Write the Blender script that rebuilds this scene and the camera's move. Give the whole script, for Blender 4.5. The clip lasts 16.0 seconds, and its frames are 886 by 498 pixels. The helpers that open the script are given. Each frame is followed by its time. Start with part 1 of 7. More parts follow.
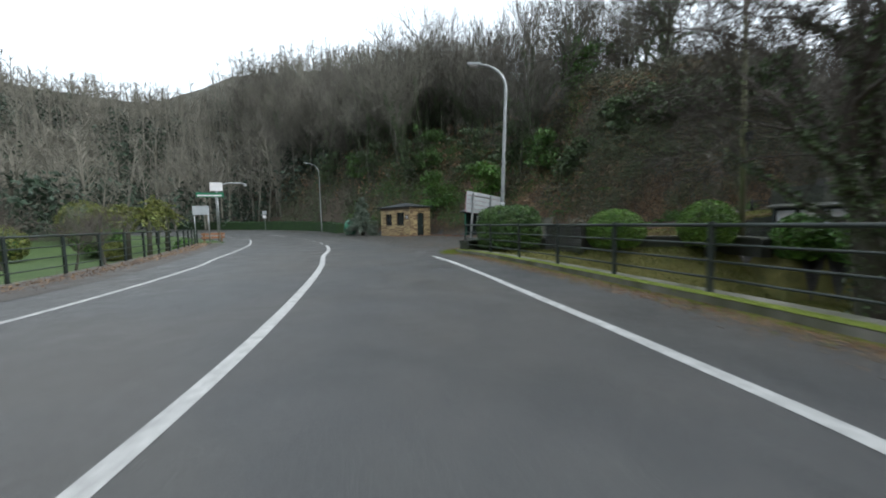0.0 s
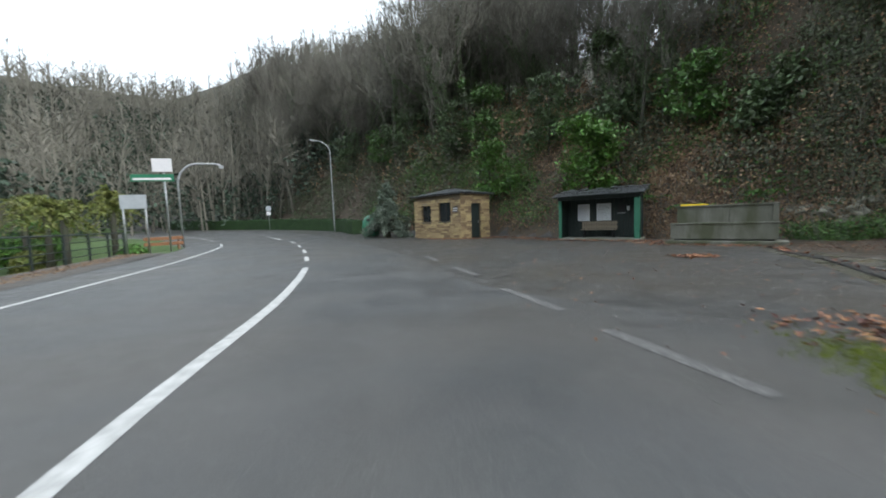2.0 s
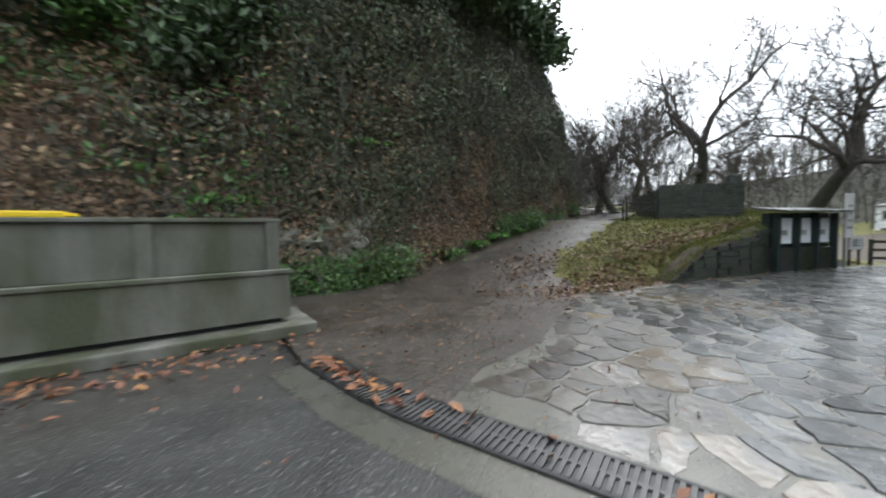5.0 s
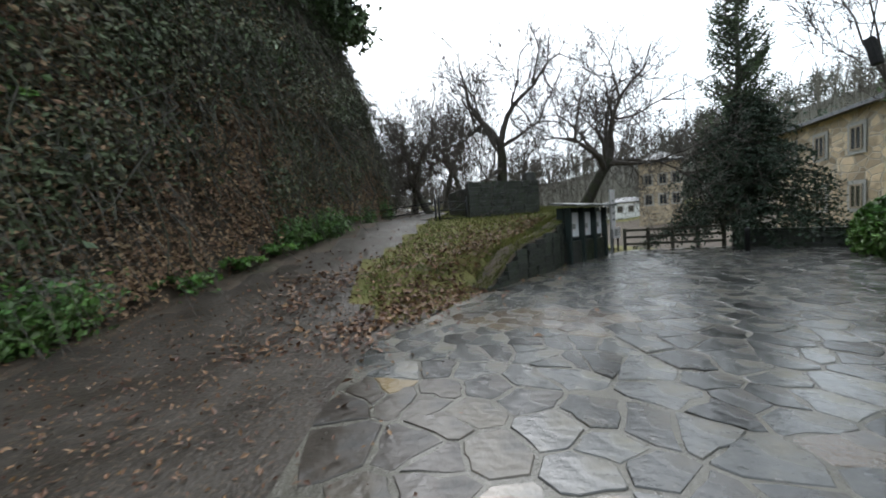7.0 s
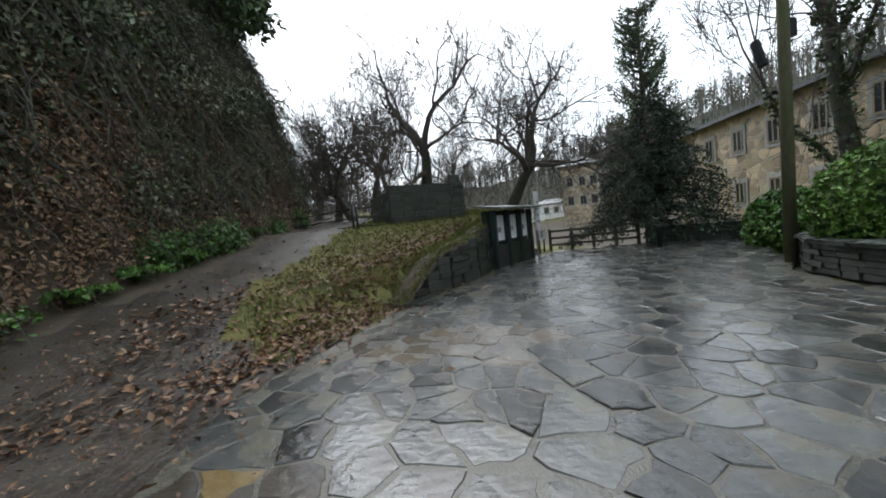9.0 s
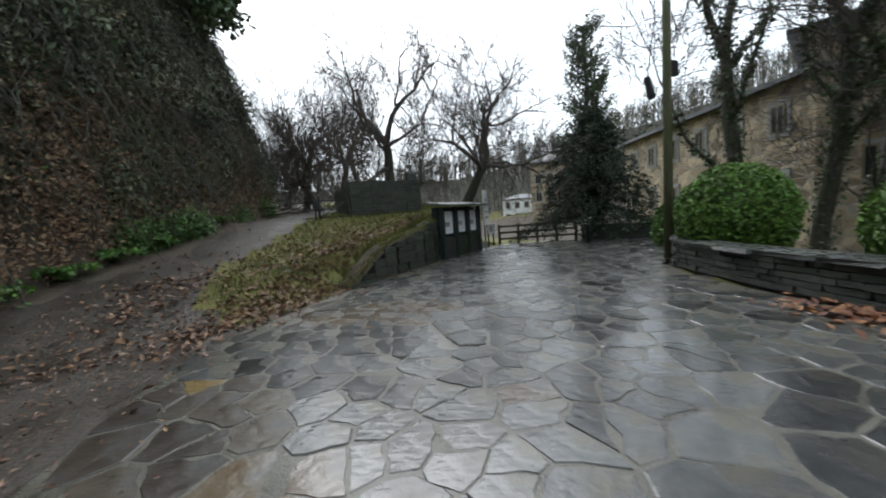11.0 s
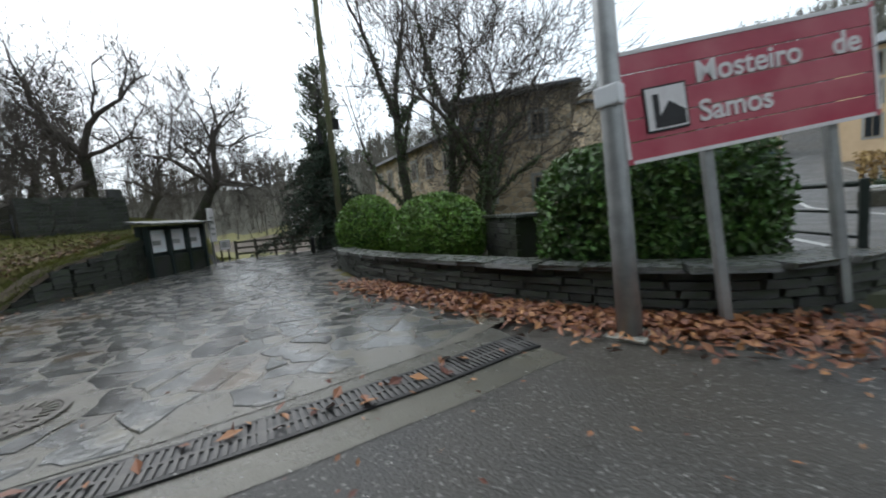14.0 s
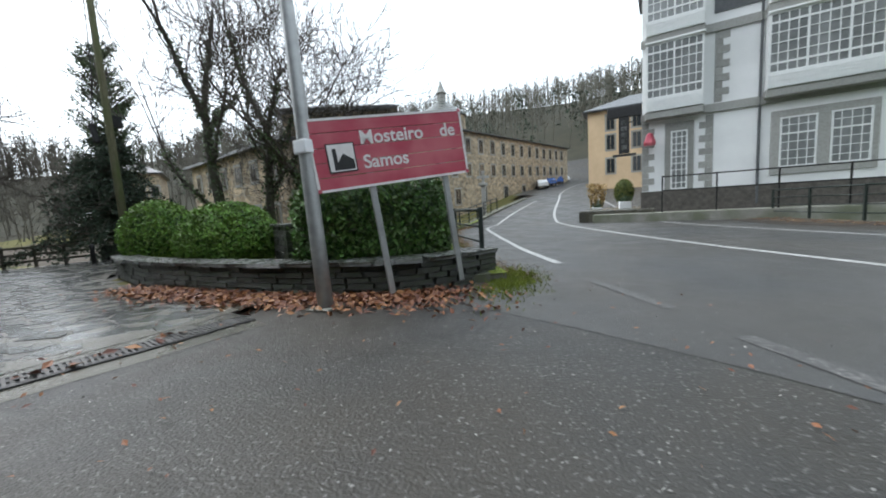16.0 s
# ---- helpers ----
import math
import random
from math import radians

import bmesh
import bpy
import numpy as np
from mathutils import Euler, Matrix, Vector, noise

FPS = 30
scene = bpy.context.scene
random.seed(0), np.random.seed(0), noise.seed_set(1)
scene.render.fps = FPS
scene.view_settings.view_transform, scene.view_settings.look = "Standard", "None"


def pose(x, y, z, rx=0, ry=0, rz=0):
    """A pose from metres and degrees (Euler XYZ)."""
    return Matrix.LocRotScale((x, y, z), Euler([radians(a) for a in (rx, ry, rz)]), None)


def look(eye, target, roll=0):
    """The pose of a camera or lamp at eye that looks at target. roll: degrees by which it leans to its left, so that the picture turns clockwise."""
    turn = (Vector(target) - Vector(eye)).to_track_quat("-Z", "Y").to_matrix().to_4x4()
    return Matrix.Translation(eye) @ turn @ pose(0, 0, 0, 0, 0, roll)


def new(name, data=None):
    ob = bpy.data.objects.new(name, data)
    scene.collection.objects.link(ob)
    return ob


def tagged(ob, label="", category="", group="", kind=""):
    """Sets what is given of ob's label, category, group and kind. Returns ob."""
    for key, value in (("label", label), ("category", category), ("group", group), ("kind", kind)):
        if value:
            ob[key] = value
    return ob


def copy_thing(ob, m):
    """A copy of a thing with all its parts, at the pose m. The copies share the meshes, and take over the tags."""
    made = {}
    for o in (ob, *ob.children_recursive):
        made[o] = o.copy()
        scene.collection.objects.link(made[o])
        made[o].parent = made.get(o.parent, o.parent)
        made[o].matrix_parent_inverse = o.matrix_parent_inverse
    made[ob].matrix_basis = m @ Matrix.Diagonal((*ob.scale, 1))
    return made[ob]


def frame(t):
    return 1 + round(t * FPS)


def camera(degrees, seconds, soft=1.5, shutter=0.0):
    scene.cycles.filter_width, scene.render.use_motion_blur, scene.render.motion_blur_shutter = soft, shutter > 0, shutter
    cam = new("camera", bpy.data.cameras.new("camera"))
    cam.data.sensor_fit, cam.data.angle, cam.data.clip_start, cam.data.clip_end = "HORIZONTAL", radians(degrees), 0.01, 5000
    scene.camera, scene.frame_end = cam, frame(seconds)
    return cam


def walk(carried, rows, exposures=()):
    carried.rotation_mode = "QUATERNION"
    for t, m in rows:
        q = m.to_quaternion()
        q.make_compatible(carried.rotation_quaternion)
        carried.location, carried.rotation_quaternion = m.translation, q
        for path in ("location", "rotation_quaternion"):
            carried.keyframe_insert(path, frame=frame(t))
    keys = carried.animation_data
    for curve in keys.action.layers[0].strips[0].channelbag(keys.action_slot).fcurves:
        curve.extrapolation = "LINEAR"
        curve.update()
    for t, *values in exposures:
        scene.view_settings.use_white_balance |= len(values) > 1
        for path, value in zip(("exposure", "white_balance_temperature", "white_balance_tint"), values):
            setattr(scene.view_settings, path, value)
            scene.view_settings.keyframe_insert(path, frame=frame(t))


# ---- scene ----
cam = camera(102.0, 16.0, soft=1.8, shutter=0.35)
PATH = [
    (0, (0.560, -0.965, 1.269), (-0.120, 8.985, 0.529), -1.45),
    (0.5, (-0.428, 2.530, 1.264), (-1.603, 12.432, 0.512), -1.45),
    (1, (-1.389, 5.740, 1.278), (-2.879, 15.593, 0.438), -1.80),
    (1.5, (-2.280, 8.745, 1.280), (-3.866, 18.587, 0.488), -1.75),
    (2, (-3.005, 11.572, 1.231), (-4.410, 21.440, 0.429), -2.07),
    (2.5, (-3.260, 14.335, 1.211), (-3.739, 24.286, 0.343), -1.70),
    (3, (-2.713, 17.137, 1.221), (-1.432, 27.004, 0.214), -1.67),
    (3.5, (-1.347, 19.437, 1.209), (2.252, 28.684, -0.032), -2.14),
    (4, (0.028, 20.844, 1.229), (6.300, 28.583, 0.359), -1.27),
    (4.5, (1.543, 21.278, 1.240), (9.705, 27.041, 0.832), -2.48),
    (5, (2.880, 21.420, 1.234), (12.183, 25.053, 0.719), -0.91),
    (5.2, (3.316, 21.345, 1.249), (12.840, 24.350, 0.732), -1.35),
    (7.3, (5.590, 20.916, 1.260), (15.484, 19.589, 0.671), -4.82),
    (7.5, (5.714, 20.800, 1.277), (15.574, 19.237, 0.704), -5.57),
    (8, (5.982, 20.589, 1.278), (15.745, 18.502, 0.708), -5.15),
    (8.5, (6.129, 20.477, 1.267), (15.818, 18.076, 0.666), -5.77),
    (8.7, (6.159, 20.474, 1.261), (15.812, 17.928, 0.680), -6.11),
    (10.8, (5.016, 20.272, 1.306), (14.532, 17.329, 0.417), -4.03),
    (11, (4.796, 20.173, 1.290), (14.214, 16.936, 0.378), -4.30),
    (11.5, (4.306, 19.890, 1.305), (13.447, 15.916, 0.491), -6.29),
    (12, (3.823, 19.650, 1.277), (12.640, 15.024, 0.354), -5.43),
    (12.5, (3.231, 19.435, 1.260), (11.587, 14.021, 0.325), -5.65),
    (13, (2.555, 19.314, 1.259), (10.354, 13.132, 0.280), -5.53),
    (13.5, (1.998, 19.214, 1.239), (9.171, 12.322, 0.213), -5.53),
    (14, (1.353, 19.184, 1.213), (7.801, 11.611, 0.185), -5.04),
    (14.5, (0.714, 19.269, 1.206), (6.188, 10.971, 0.119), -4.74),
    (15, (0.169, 19.360, 1.183), (4.629, 10.478, 0.083), -4.01),
    (15.2, (-0.030, 19.438, 1.194), (4.159, 10.433, 0.034), -4.06),
    (15.5, (-0.352, 19.531, 1.183), (3.305, 10.290, 0.076), -3.60),
    (16, (-0.729, 19.698, 1.173), (2.318, 10.237, 0.080), -3.39),
]
walk(cam, [(t, look(eye, target, roll)) for t, eye, target, roll in PATH],
     [(0, 0.3, 6150.0, 10.0), (2, 0.55, 6150.0, 10.0), (3, 0.8, 6150.0, 10.0), (4, 0.95, 6150.0, 10.0), (4.6, 0.8, 6150.0, 10.0), (5.2, 0.62, 6150.0, 10.0), (7.3, 0.24, 6150.0, 10.0), (8.7, 0.15, 6150.0, 10.0), (11, 0.08, 6150.0, 10.0), (13, -0.02, 6150.0, 10.0), (14.5, 0.1, 6150.0, 10.0), (15.2, 0.25, 6150.0, 10.0), (16, 0.38, 6150.0, 10.0)])

# ---- world and light: flat wet overcast ----
world = bpy.data.worlds.new("overcast_sky")
scene.world = world
world.use_nodes = True
wn, wl = world.node_tree.nodes, world.node_tree.links
wn.clear()
w_sky = wn.new("ShaderNodeTexSky")
w_sky.sky_type = "NISHITA"
w_sky.sun_disc = False
w_sky.sun_elevation = radians(49)
w_sky.sun_rotation = radians(98)
w_sky.air_density, w_sky.dust_density = 1.0, 6.0
w_grey = wn.new("ShaderNodeHueSaturation")
w_grey.inputs["Saturation"].default_value = 0.25
w_bg = wn.new("ShaderNodeBackground")
w_bg.inputs["Strength"].default_value = 0.085
w_cloud = wn.new("ShaderNodeBackground")
w_cloud.inputs["Color"].default_value = (0.87, 0.96, 1.0, 1)
w_cloud.inputs["Strength"].default_value = 1.05
w_add = wn.new("ShaderNodeAddShader")
w_out = wn.new("ShaderNodeOutputWorld")
wl.new(w_sky.outputs[0], w_grey.inputs["Color"])
wl.new(w_grey.outputs[0], w_bg.inputs["Color"])
wl.new(w_bg.outputs[0], w_add.inputs[0])
wl.new(w_cloud.outputs[0], w_add.inputs[1])
wl.new(w_add.outputs[0], w_out.inputs[0])

sun_data = bpy.data.lights.new("sun", "SUN")
sun_data.energy, sun_data.angle, sun_data.color = 0.5, radians(40), (1.0, 0.98, 0.95)
sun_ob = new("sun", sun_data)
sun_ob.matrix_world = look((60, -8, 70), (0, 0, 0))


# ---- materials ----
def mat(name, cols, scale=6.0, rough=0.8, metal=0.0, bump=0.3, fine=60.0, vary=0.0, island=False, spec=0.5, rough2=None, coat=0.0, stretch=None, big=None, speck=None):
    """Noise-mixed colours, a finer grain for relief, and an optional shift from piece to piece."""
    m = bpy.data.materials.new(name)
    m.use_nodes = True
    n, l = m.node_tree.nodes, m.node_tree.links
    b = n["Principled BSDF"]
    tc = n.new("ShaderNodeTexCoord")
    vec = tc.outputs["Object"]
    if stretch:
        mp = n.new("ShaderNodeMapping")
        mp.inputs["Scale"].default_value = stretch
        l.new(vec, mp.inputs[0])
        vec = mp.outputs[0]
    no = n.new("ShaderNodeTexNoise")
    no.inputs["Scale"].default_value = scale
    no.inputs["Detail"].default_value = 7
    no.inputs["Roughness"].default_value = 0.65
    l.new(vec, no.inputs["Vector"])
    cr = n.new("ShaderNodeValToRGB")
    els = cr.color_ramp.elements
    while len(els) < len(cols):
        els.new(0.5)
    for k, c in enumerate(cols):
        els[k].position = 0.3 + 0.4 * k / max(1, len(cols) - 1)
        els[k].color = (*c, 1)
    l.new(no.outputs[0], cr.inputs[0])
    col = cr.outputs[0]
    fi = n.new("ShaderNodeTexNoise")
    fi.inputs["Scale"].default_value = fine
    fi.inputs["Detail"].default_value = 4
    l.new(vec, fi.inputs["Vector"])
    if big:
        bn = n.new("ShaderNodeTexNoise")
        bn.inputs["Scale"].default_value = big[0]
        bn.inputs["Detail"].default_value = 5
        l.new(vec, bn.inputs["Vector"])
        br = n.new("ShaderNodeMapRange")
        br.inputs[1].default_value, br.inputs[2].default_value = 0.42, 0.62
        l.new(bn.outputs[0], br.inputs[0])
        mx = n.new("ShaderNodeMix")
        mx.data_type = "RGBA"
        mx.inputs[7].default_value = (*big[1], 1)
        l.new(br.outputs[0], mx.inputs[0])
        l.new(col, mx.inputs[6])
        col = mx.outputs[2]
    if speck:
        sn = n.new("ShaderNodeTexNoise")
        sn.inputs["Scale"].default_value = speck[0]
        sn.inputs["Detail"].default_value = 2
        l.new(vec, sn.inputs["Vector"])
        sr = n.new("ShaderNodeMapRange")
        sr.inputs[1].default_value, sr.inputs[2].default_value = speck[2], speck[2] + 0.08
        l.new(sn.outputs[0], sr.inputs[0])
        sx = n.new("ShaderNodeMix")
        sx.data_type = "RGBA"
        sx.inputs[7].default_value = (*speck[1], 1)
        l.new(sr.outputs[0], sx.inputs[0])
        l.new(col, sx.inputs[6])
        col = sx.outputs[2]
    if vary:
        src = n.new("ShaderNodeNewGeometry").outputs["Random Per Island"] if island else n.new("ShaderNodeObjectInfo").outputs["Random"]
        hs = n.new("ShaderNodeHueSaturation")
        mr = n.new("ShaderNodeMapRange")
        mr.inputs[3].default_value, mr.inputs[4].default_value = 1 - vary, 1 + vary
        l.new(src, mr.inputs[0])
        l.new(mr.outputs[0], hs.inputs["Value"])
        ma = n.new("ShaderNodeMath")
        ma.operation = "MULTIPLY_ADD"
        ma.inputs[1].default_value, ma.inputs[2].default_value = 0.06 * vary, 0.5 - 0.03 * vary
        l.new(src, ma.inputs[0])
        l.new(ma.outputs[0], hs.inputs["Hue"])
        l.new(col, hs.inputs["Color"])
        col = hs.outputs[0]
    l.new(col, b.inputs["Base Color"])
    b.inputs["Metallic"].default_value = metal
    b.inputs["Specular IOR Level"].default_value = spec
    if coat:
        b.inputs["Coat Weight"].default_value = coat
        b.inputs["Coat Roughness"].default_value = 0.15
    rr = n.new("ShaderNodeMapRange")
    rr.inputs[3].default_value = rough if rough2 is None else rough2
    rr.inputs[4].default_value = rough
    rr.inputs[1].default_value, rr.inputs[2].default_value = 0.35, 0.65
    l.new(no.outputs[0], rr.inputs[0])
    l.new(rr.outputs[0], b.inputs["Roughness"])
    bp = n.new("ShaderNodeBump")
    bp.inputs["Strength"].default_value = bump
    bp.inputs["Distance"].default_value = 0.02
    l.new(fi.outputs[0], bp.inputs["Height"])
    l.new(bp.outputs[0], b.inputs["Normal"])
    return m


M = {}
M["asphalt"] = mat("wet_asphalt", [(0.037, 0.0385, 0.0395), (0.06, 0.0605, 0.059)], 0.9, 0.55, bump=0.4, fine=150, rough2=0.34, big=(0.25, (0.058, 0.054, 0.048)), speck=(120, (0.12, 0.12, 0.115), 0.57), coat=0.05)
M["old_asphalt"] = mat("old_wet_asphalt", [(0.031, 0.0305, 0.029), (0.056, 0.0545, 0.05)], 2.0, 0.58, bump=0.65, fine=48, rough2=0.35, spec=0.36, big=(0.35, (0.047, 0.042, 0.034)), speck=(34, (0.16, 0.156, 0.146), 0.6))
M["paint"] = mat("worn_road_paint", [(0.26, 0.26, 0.25), (0.5, 0.5, 0.485)], 7, 0.6, bump=0.3, fine=120)
M["old_paint"] = mat("scuffed_road_paint", [(0.055, 0.054, 0.052), (0.085, 0.083, 0.08), (0.22, 0.215, 0.205)], 22, 0.6, bump=0.5, fine=120)
M["concrete"] = mat("damp_concrete", [(0.2, 0.2, 0.17), (0.32, 0.31, 0.28)], 2.5, 0.75, bump=0.4, fine=70, big=(0.9, (0.15, 0.16, 0.11)))
M["slab"] = mat("wet_concrete_strip", [(0.05, 0.049, 0.04), (0.095, 0.09, 0.075)], 1.5, 0.4, bump=0.3, fine=90, rough2=0.15, big=(0.8, (0.08, 0.075, 0.055)))
M["soil"] = mat("leafy_hill_soil", [(0.03, 0.024, 0.017), (0.075, 0.055, 0.037), (0.045, 0.044, 0.025)], 1.1, 0.95, bump=1.0, fine=9)
M["grass"] = mat("rough_grass", [(0.05, 0.06, 0.015), (0.14, 0.125, 0.035), (0.09, 0.1, 0.025)], 1.2, 0.95, bump=1.0, fine=40)
M["lawn"] = mat("green_lawn", [(0.035, 0.068, 0.016), (0.065, 0.105, 0.026)], 0.7, 0.95, bump=0.8, fine=50)
M["moss"] = mat("bright_moss", [(0.1, 0.14, 0.015), (0.22, 0.26, 0.03)], 8, 0.95, bump=1.0, fine=60)
M["mud"] = mat("wet_mud_track", [(0.03, 0.025, 0.02), (0.07, 0.06, 0.05)], 1.4, 0.6, bump=0.9, fine=22, rough2=0.36, spec=0.3, speck=(45, (0.11, 0.085, 0.06), 0.6))
M["rail"] = mat("dark_green_rail_paint", [(0.012, 0.02, 0.017), (0.03, 0.04, 0.035)], 9, 0.45, bump=0.1)
M["steel"] = mat("galvanised_steel", [(0.3, 0.31, 0.31), (0.45, 0.46, 0.46)], 5, 0.45, metal=0.7, bump=0.15)
M["slate"] = mat("dark_slate_stone", [(0.02, 0.021, 0.02), (0.06, 0.06, 0.055)], 6, 0.6, bump=0.7, fine=45, vary=0.4, rough2=0.3, big=(1.2, (0.03, 0.04, 0.02)))
M["cap"] = mat("wet_slate_cap", [(0.05, 0.054, 0.052), (0.12, 0.125, 0.122)], 5, 0.4, bump=0.5, fine=50, vary=0.35, rough2=0.2, big=(1.5, (0.05, 0.055, 0.035)))
M["ochre"] = mat("ochre_stone", [(0.26, 0.18, 0.09), (0.42, 0.31, 0.17)], 8, 0.85, bump=0.6, fine=60, vary=0.45)
M["mortar"] = mat("brown_mortar", [(0.13, 0.1, 0.07), (0.2, 0.16, 0.11)], 10, 0.95, bump=0.6)
M["flag"] = mat("wet_slate_flagstone", [(0.026, 0.029, 0.032), (0.066, 0.066, 0.062), (0.082, 0.068, 0.043)], 2.1, 0.38, bump=0.5, fine=13, vary=0.65, rough2=0.1, coat=0.4)
M["flag_rust"] = mat("rusty_slate_flagstone", [(0.085, 0.05, 0.026), (0.11, 0.088, 0.062), (0.075, 0.078, 0.08)], 2.2, 0.4, bump=0.5, fine=13, vary=0.4, rough2=0.1, coat=0.5)
M["flag_yellow"] = mat("ochre_flagstone", [(0.17, 0.115, 0.04), (0.22, 0.165, 0.08)], 3, 0.4, bump=0.3, fine=18, vary=0.2, rough2=0.2, coat=0.4)
M["flag_mud"] = mat("mud_stained_flagstone", [(0.03, 0.026, 0.02), (0.07, 0.058, 0.044), (0.05, 0.052, 0.052)], 2.6, 0.5, bump=0.5, fine=13, vary=0.5, rough2=0.25, coat=0.1)
M["joint"] = mat("wet_mortar_joint", [(0.06, 0.056, 0.043), (0.125, 0.115, 0.09)], 3, 0.45, bump=0.5, fine=60, rough2=0.2, coat=0.3)
M["dark_green"] = mat("dark_green_wood", [(0.008, 0.016, 0.014), (0.02, 0.032, 0.028)], 7, 0.6, bump=0.3)
M["green_post"] = mat("green_painted_wood", [(0.02, 0.12, 0.07), (0.04, 0.17, 0.1)], 8, 0.5, bump=0.25)
M["roofslate"] = mat("roof_slate", [(0.03, 0.032, 0.035), (0.075, 0.08, 0.085)], 5, 0.4, bump=0.3, vary=0.3, rough2=0.25)
M["paper"] = mat("white_poster_paper", [(0.72, 0.75, 0.78), (0.82, 0.83, 0.84)], 3, 0.6, bump=0.05)
M["wood"] = mat("weathered_bench_wood", [(0.2, 0.16, 0.11), (0.32, 0.27, 0.2)], 12, 0.7, bump=0.3, stretch=(1, 12, 12))
M["bark"] = mat("grey_bark", [(0.03, 0.027, 0.022), (0.085, 0.075, 0.06)], 9, 0.9, bump=0.8, fine=40, big=(3, (0.05, 0.055, 0.03)))
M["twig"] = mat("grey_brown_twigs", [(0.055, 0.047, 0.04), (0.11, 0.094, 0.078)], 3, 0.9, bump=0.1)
# paler than the near twigs: haze over the far wood is in the colour
M["far_twig"] = mat("haze_pale_grey_twigs", [(0.075, 0.07, 0.056), (0.15, 0.138, 0.112)], 0.4, 0.9, bump=0.1, vary=0.4)
M["white"] = mat("white_render", [(0.8, 0.81, 0.81), (0.88, 0.885, 0.88)], 0.6, 0.85, bump=0.1, fine=90, big=(0.35, (0.74, 0.75, 0.745)))
M["white_frame"] = mat("white_window_paint", [(0.74, 0.76, 0.75), (0.82, 0.83, 0.82)], 6, 0.45, bump=0.03)
M["granite"] = mat("grey_granite_trim", [(0.27, 0.27, 0.25), (0.38, 0.38, 0.36)], 12, 0.8, bump=0.3, vary=0.15)
M["orange"] = mat("orange_render", [(0.6, 0.43, 0.26), (0.7, 0.52, 0.33)], 0.8, 0.85, bump=0.1)
M["glass"] = mat("dark_window_glass", [(0.02, 0.025, 0.03), (0.035, 0.04, 0.045)], 1.5, 0.08, bump=0.0, spec=0.8)
# base grey stands for curtains and also for reflected sky, painted in
M["pale_glass"] = mat("curtained_sky_pale_glass", [(0.16, 0.17, 0.17), (0.3, 0.31, 0.31)], 0.9, 0.12, bump=0.0, spec=0.8)
M["iron"] = mat("black_iron", [(0.01, 0.01, 0.011), (0.03, 0.03, 0.03)], 12, 0.5, metal=0.5, bump=0.2)
M["sign_red"] = mat("faded_purple_red_enamel", [(0.36, 0.035, 0.07), (0.46, 0.06, 0.1)], 2.5, 0.4, bump=0.05, big=(1.5, (0.5, 0.12, 0.15)))
M["sign_white"] = mat("white_enamel", [(0.7, 0.66, 0.66), (0.8, 0.78, 0.78)], 9, 0.45, bump=0.03)
M["black"] = mat("matt_black", [(0.012, 0.012, 0.013), (0.025, 0.025, 0.027)], 9, 0.55, bump=0.1)
M["yellow"] = mat("yellow_plastic", [(0.75, 0.5, 0.01), (0.85, 0.6, 0.02)], 5, 0.45, bump=0.05)
M["leaf_box"] = mat("boxwood_leaves", [(0.05, 0.115, 0.012), (0.14, 0.24, 0.03)], 2.5, 0.6, bump=0.1, vary=0.5, island=True)
M["leaf_mid"] = mat("laurel_hedge_leaves", [(0.03, 0.08, 0.012), (0.09, 0.16, 0.03)], 1.5, 0.5, bump=0.1, vary=0.6, island=True)
M["leaf_scrub"] = mat("grey_green_scrub", [(0.045, 0.05, 0.03), (0.1, 0.1, 0.065), (0.06, 0.07, 0.04)], 0.25, 0.85, bump=0.1, vary=0.5, island=True)
M["trough"] = mat("mossy_stained_concrete", [(0.1, 0.1, 0.075), (0.24, 0.23, 0.2)], 1.6, 0.75, bump=0.6, fine=40, big=(1.4, (0.075, 0.08, 0.045)), stretch=(1, 1, 0.35))
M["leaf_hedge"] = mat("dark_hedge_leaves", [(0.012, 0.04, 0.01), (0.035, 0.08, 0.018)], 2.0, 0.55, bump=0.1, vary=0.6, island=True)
M["leaf_ivy"] = mat("ivy_leaves", [(0.035, 0.058, 0.023), (0.09, 0.13, 0.048)], 0.7, 0.55, bump=0.1, vary=0.6, island=True)
M["leaf_dark"] = mat("shaded_ivy_leaves", [(0.032, 0.046, 0.023), (0.082, 0.1, 0.046), (0.125, 0.098, 0.058)], 0.8, 0.6, bump=0.1, vary=0.6, island=True)
M["leaf_bright"] = mat("bright_laurel_leaves", [(0.035, 0.1, 0.012), (0.11, 0.2, 0.03)], 0.9, 0.5, bump=0.1, vary=0.6, island=True)
M["leaf_brown"] = mat("dead_brown_brush", [(0.11, 0.072, 0.045), (0.26, 0.165, 0.098), (0.16, 0.125, 0.075)], 0.6, 0.9, bump=0.1, vary=0.42, island=True)
M["leaf_fallen"] = mat("fallen_wet_leaves", [(0.15, 0.052, 0.024), (0.26, 0.108, 0.046)], 5, 0.55, bump=0.2, vary=0.6, island=True)
M["leaf_wet"] = mat("sodden_brown_leaves", [(0.085, 0.042, 0.022), (0.2, 0.1, 0.05)], 5, 0.5, bump=0.2, vary=0.6, island=True)
M["leaf_conifer"] = mat("dark_conifer_needles", [(0.018, 0.034, 0.02), (0.045, 0.07, 0.04)], 1.2, 0.7, bump=0.1, vary=0.5, island=True)
M["leaf_yellow"] = mat("yellow_green_leaves", [(0.07, 0.1, 0.018), (0.17, 0.17, 0.035)], 1.2, 0.65, bump=0.1, vary=0.5, island=True)
M["rubble"] = mat("grey_rubble_stone", [(0.1, 0.095, 0.085), (0.24, 0.22, 0.19)], 6, 0.85, bump=0.6, vary=0.45)
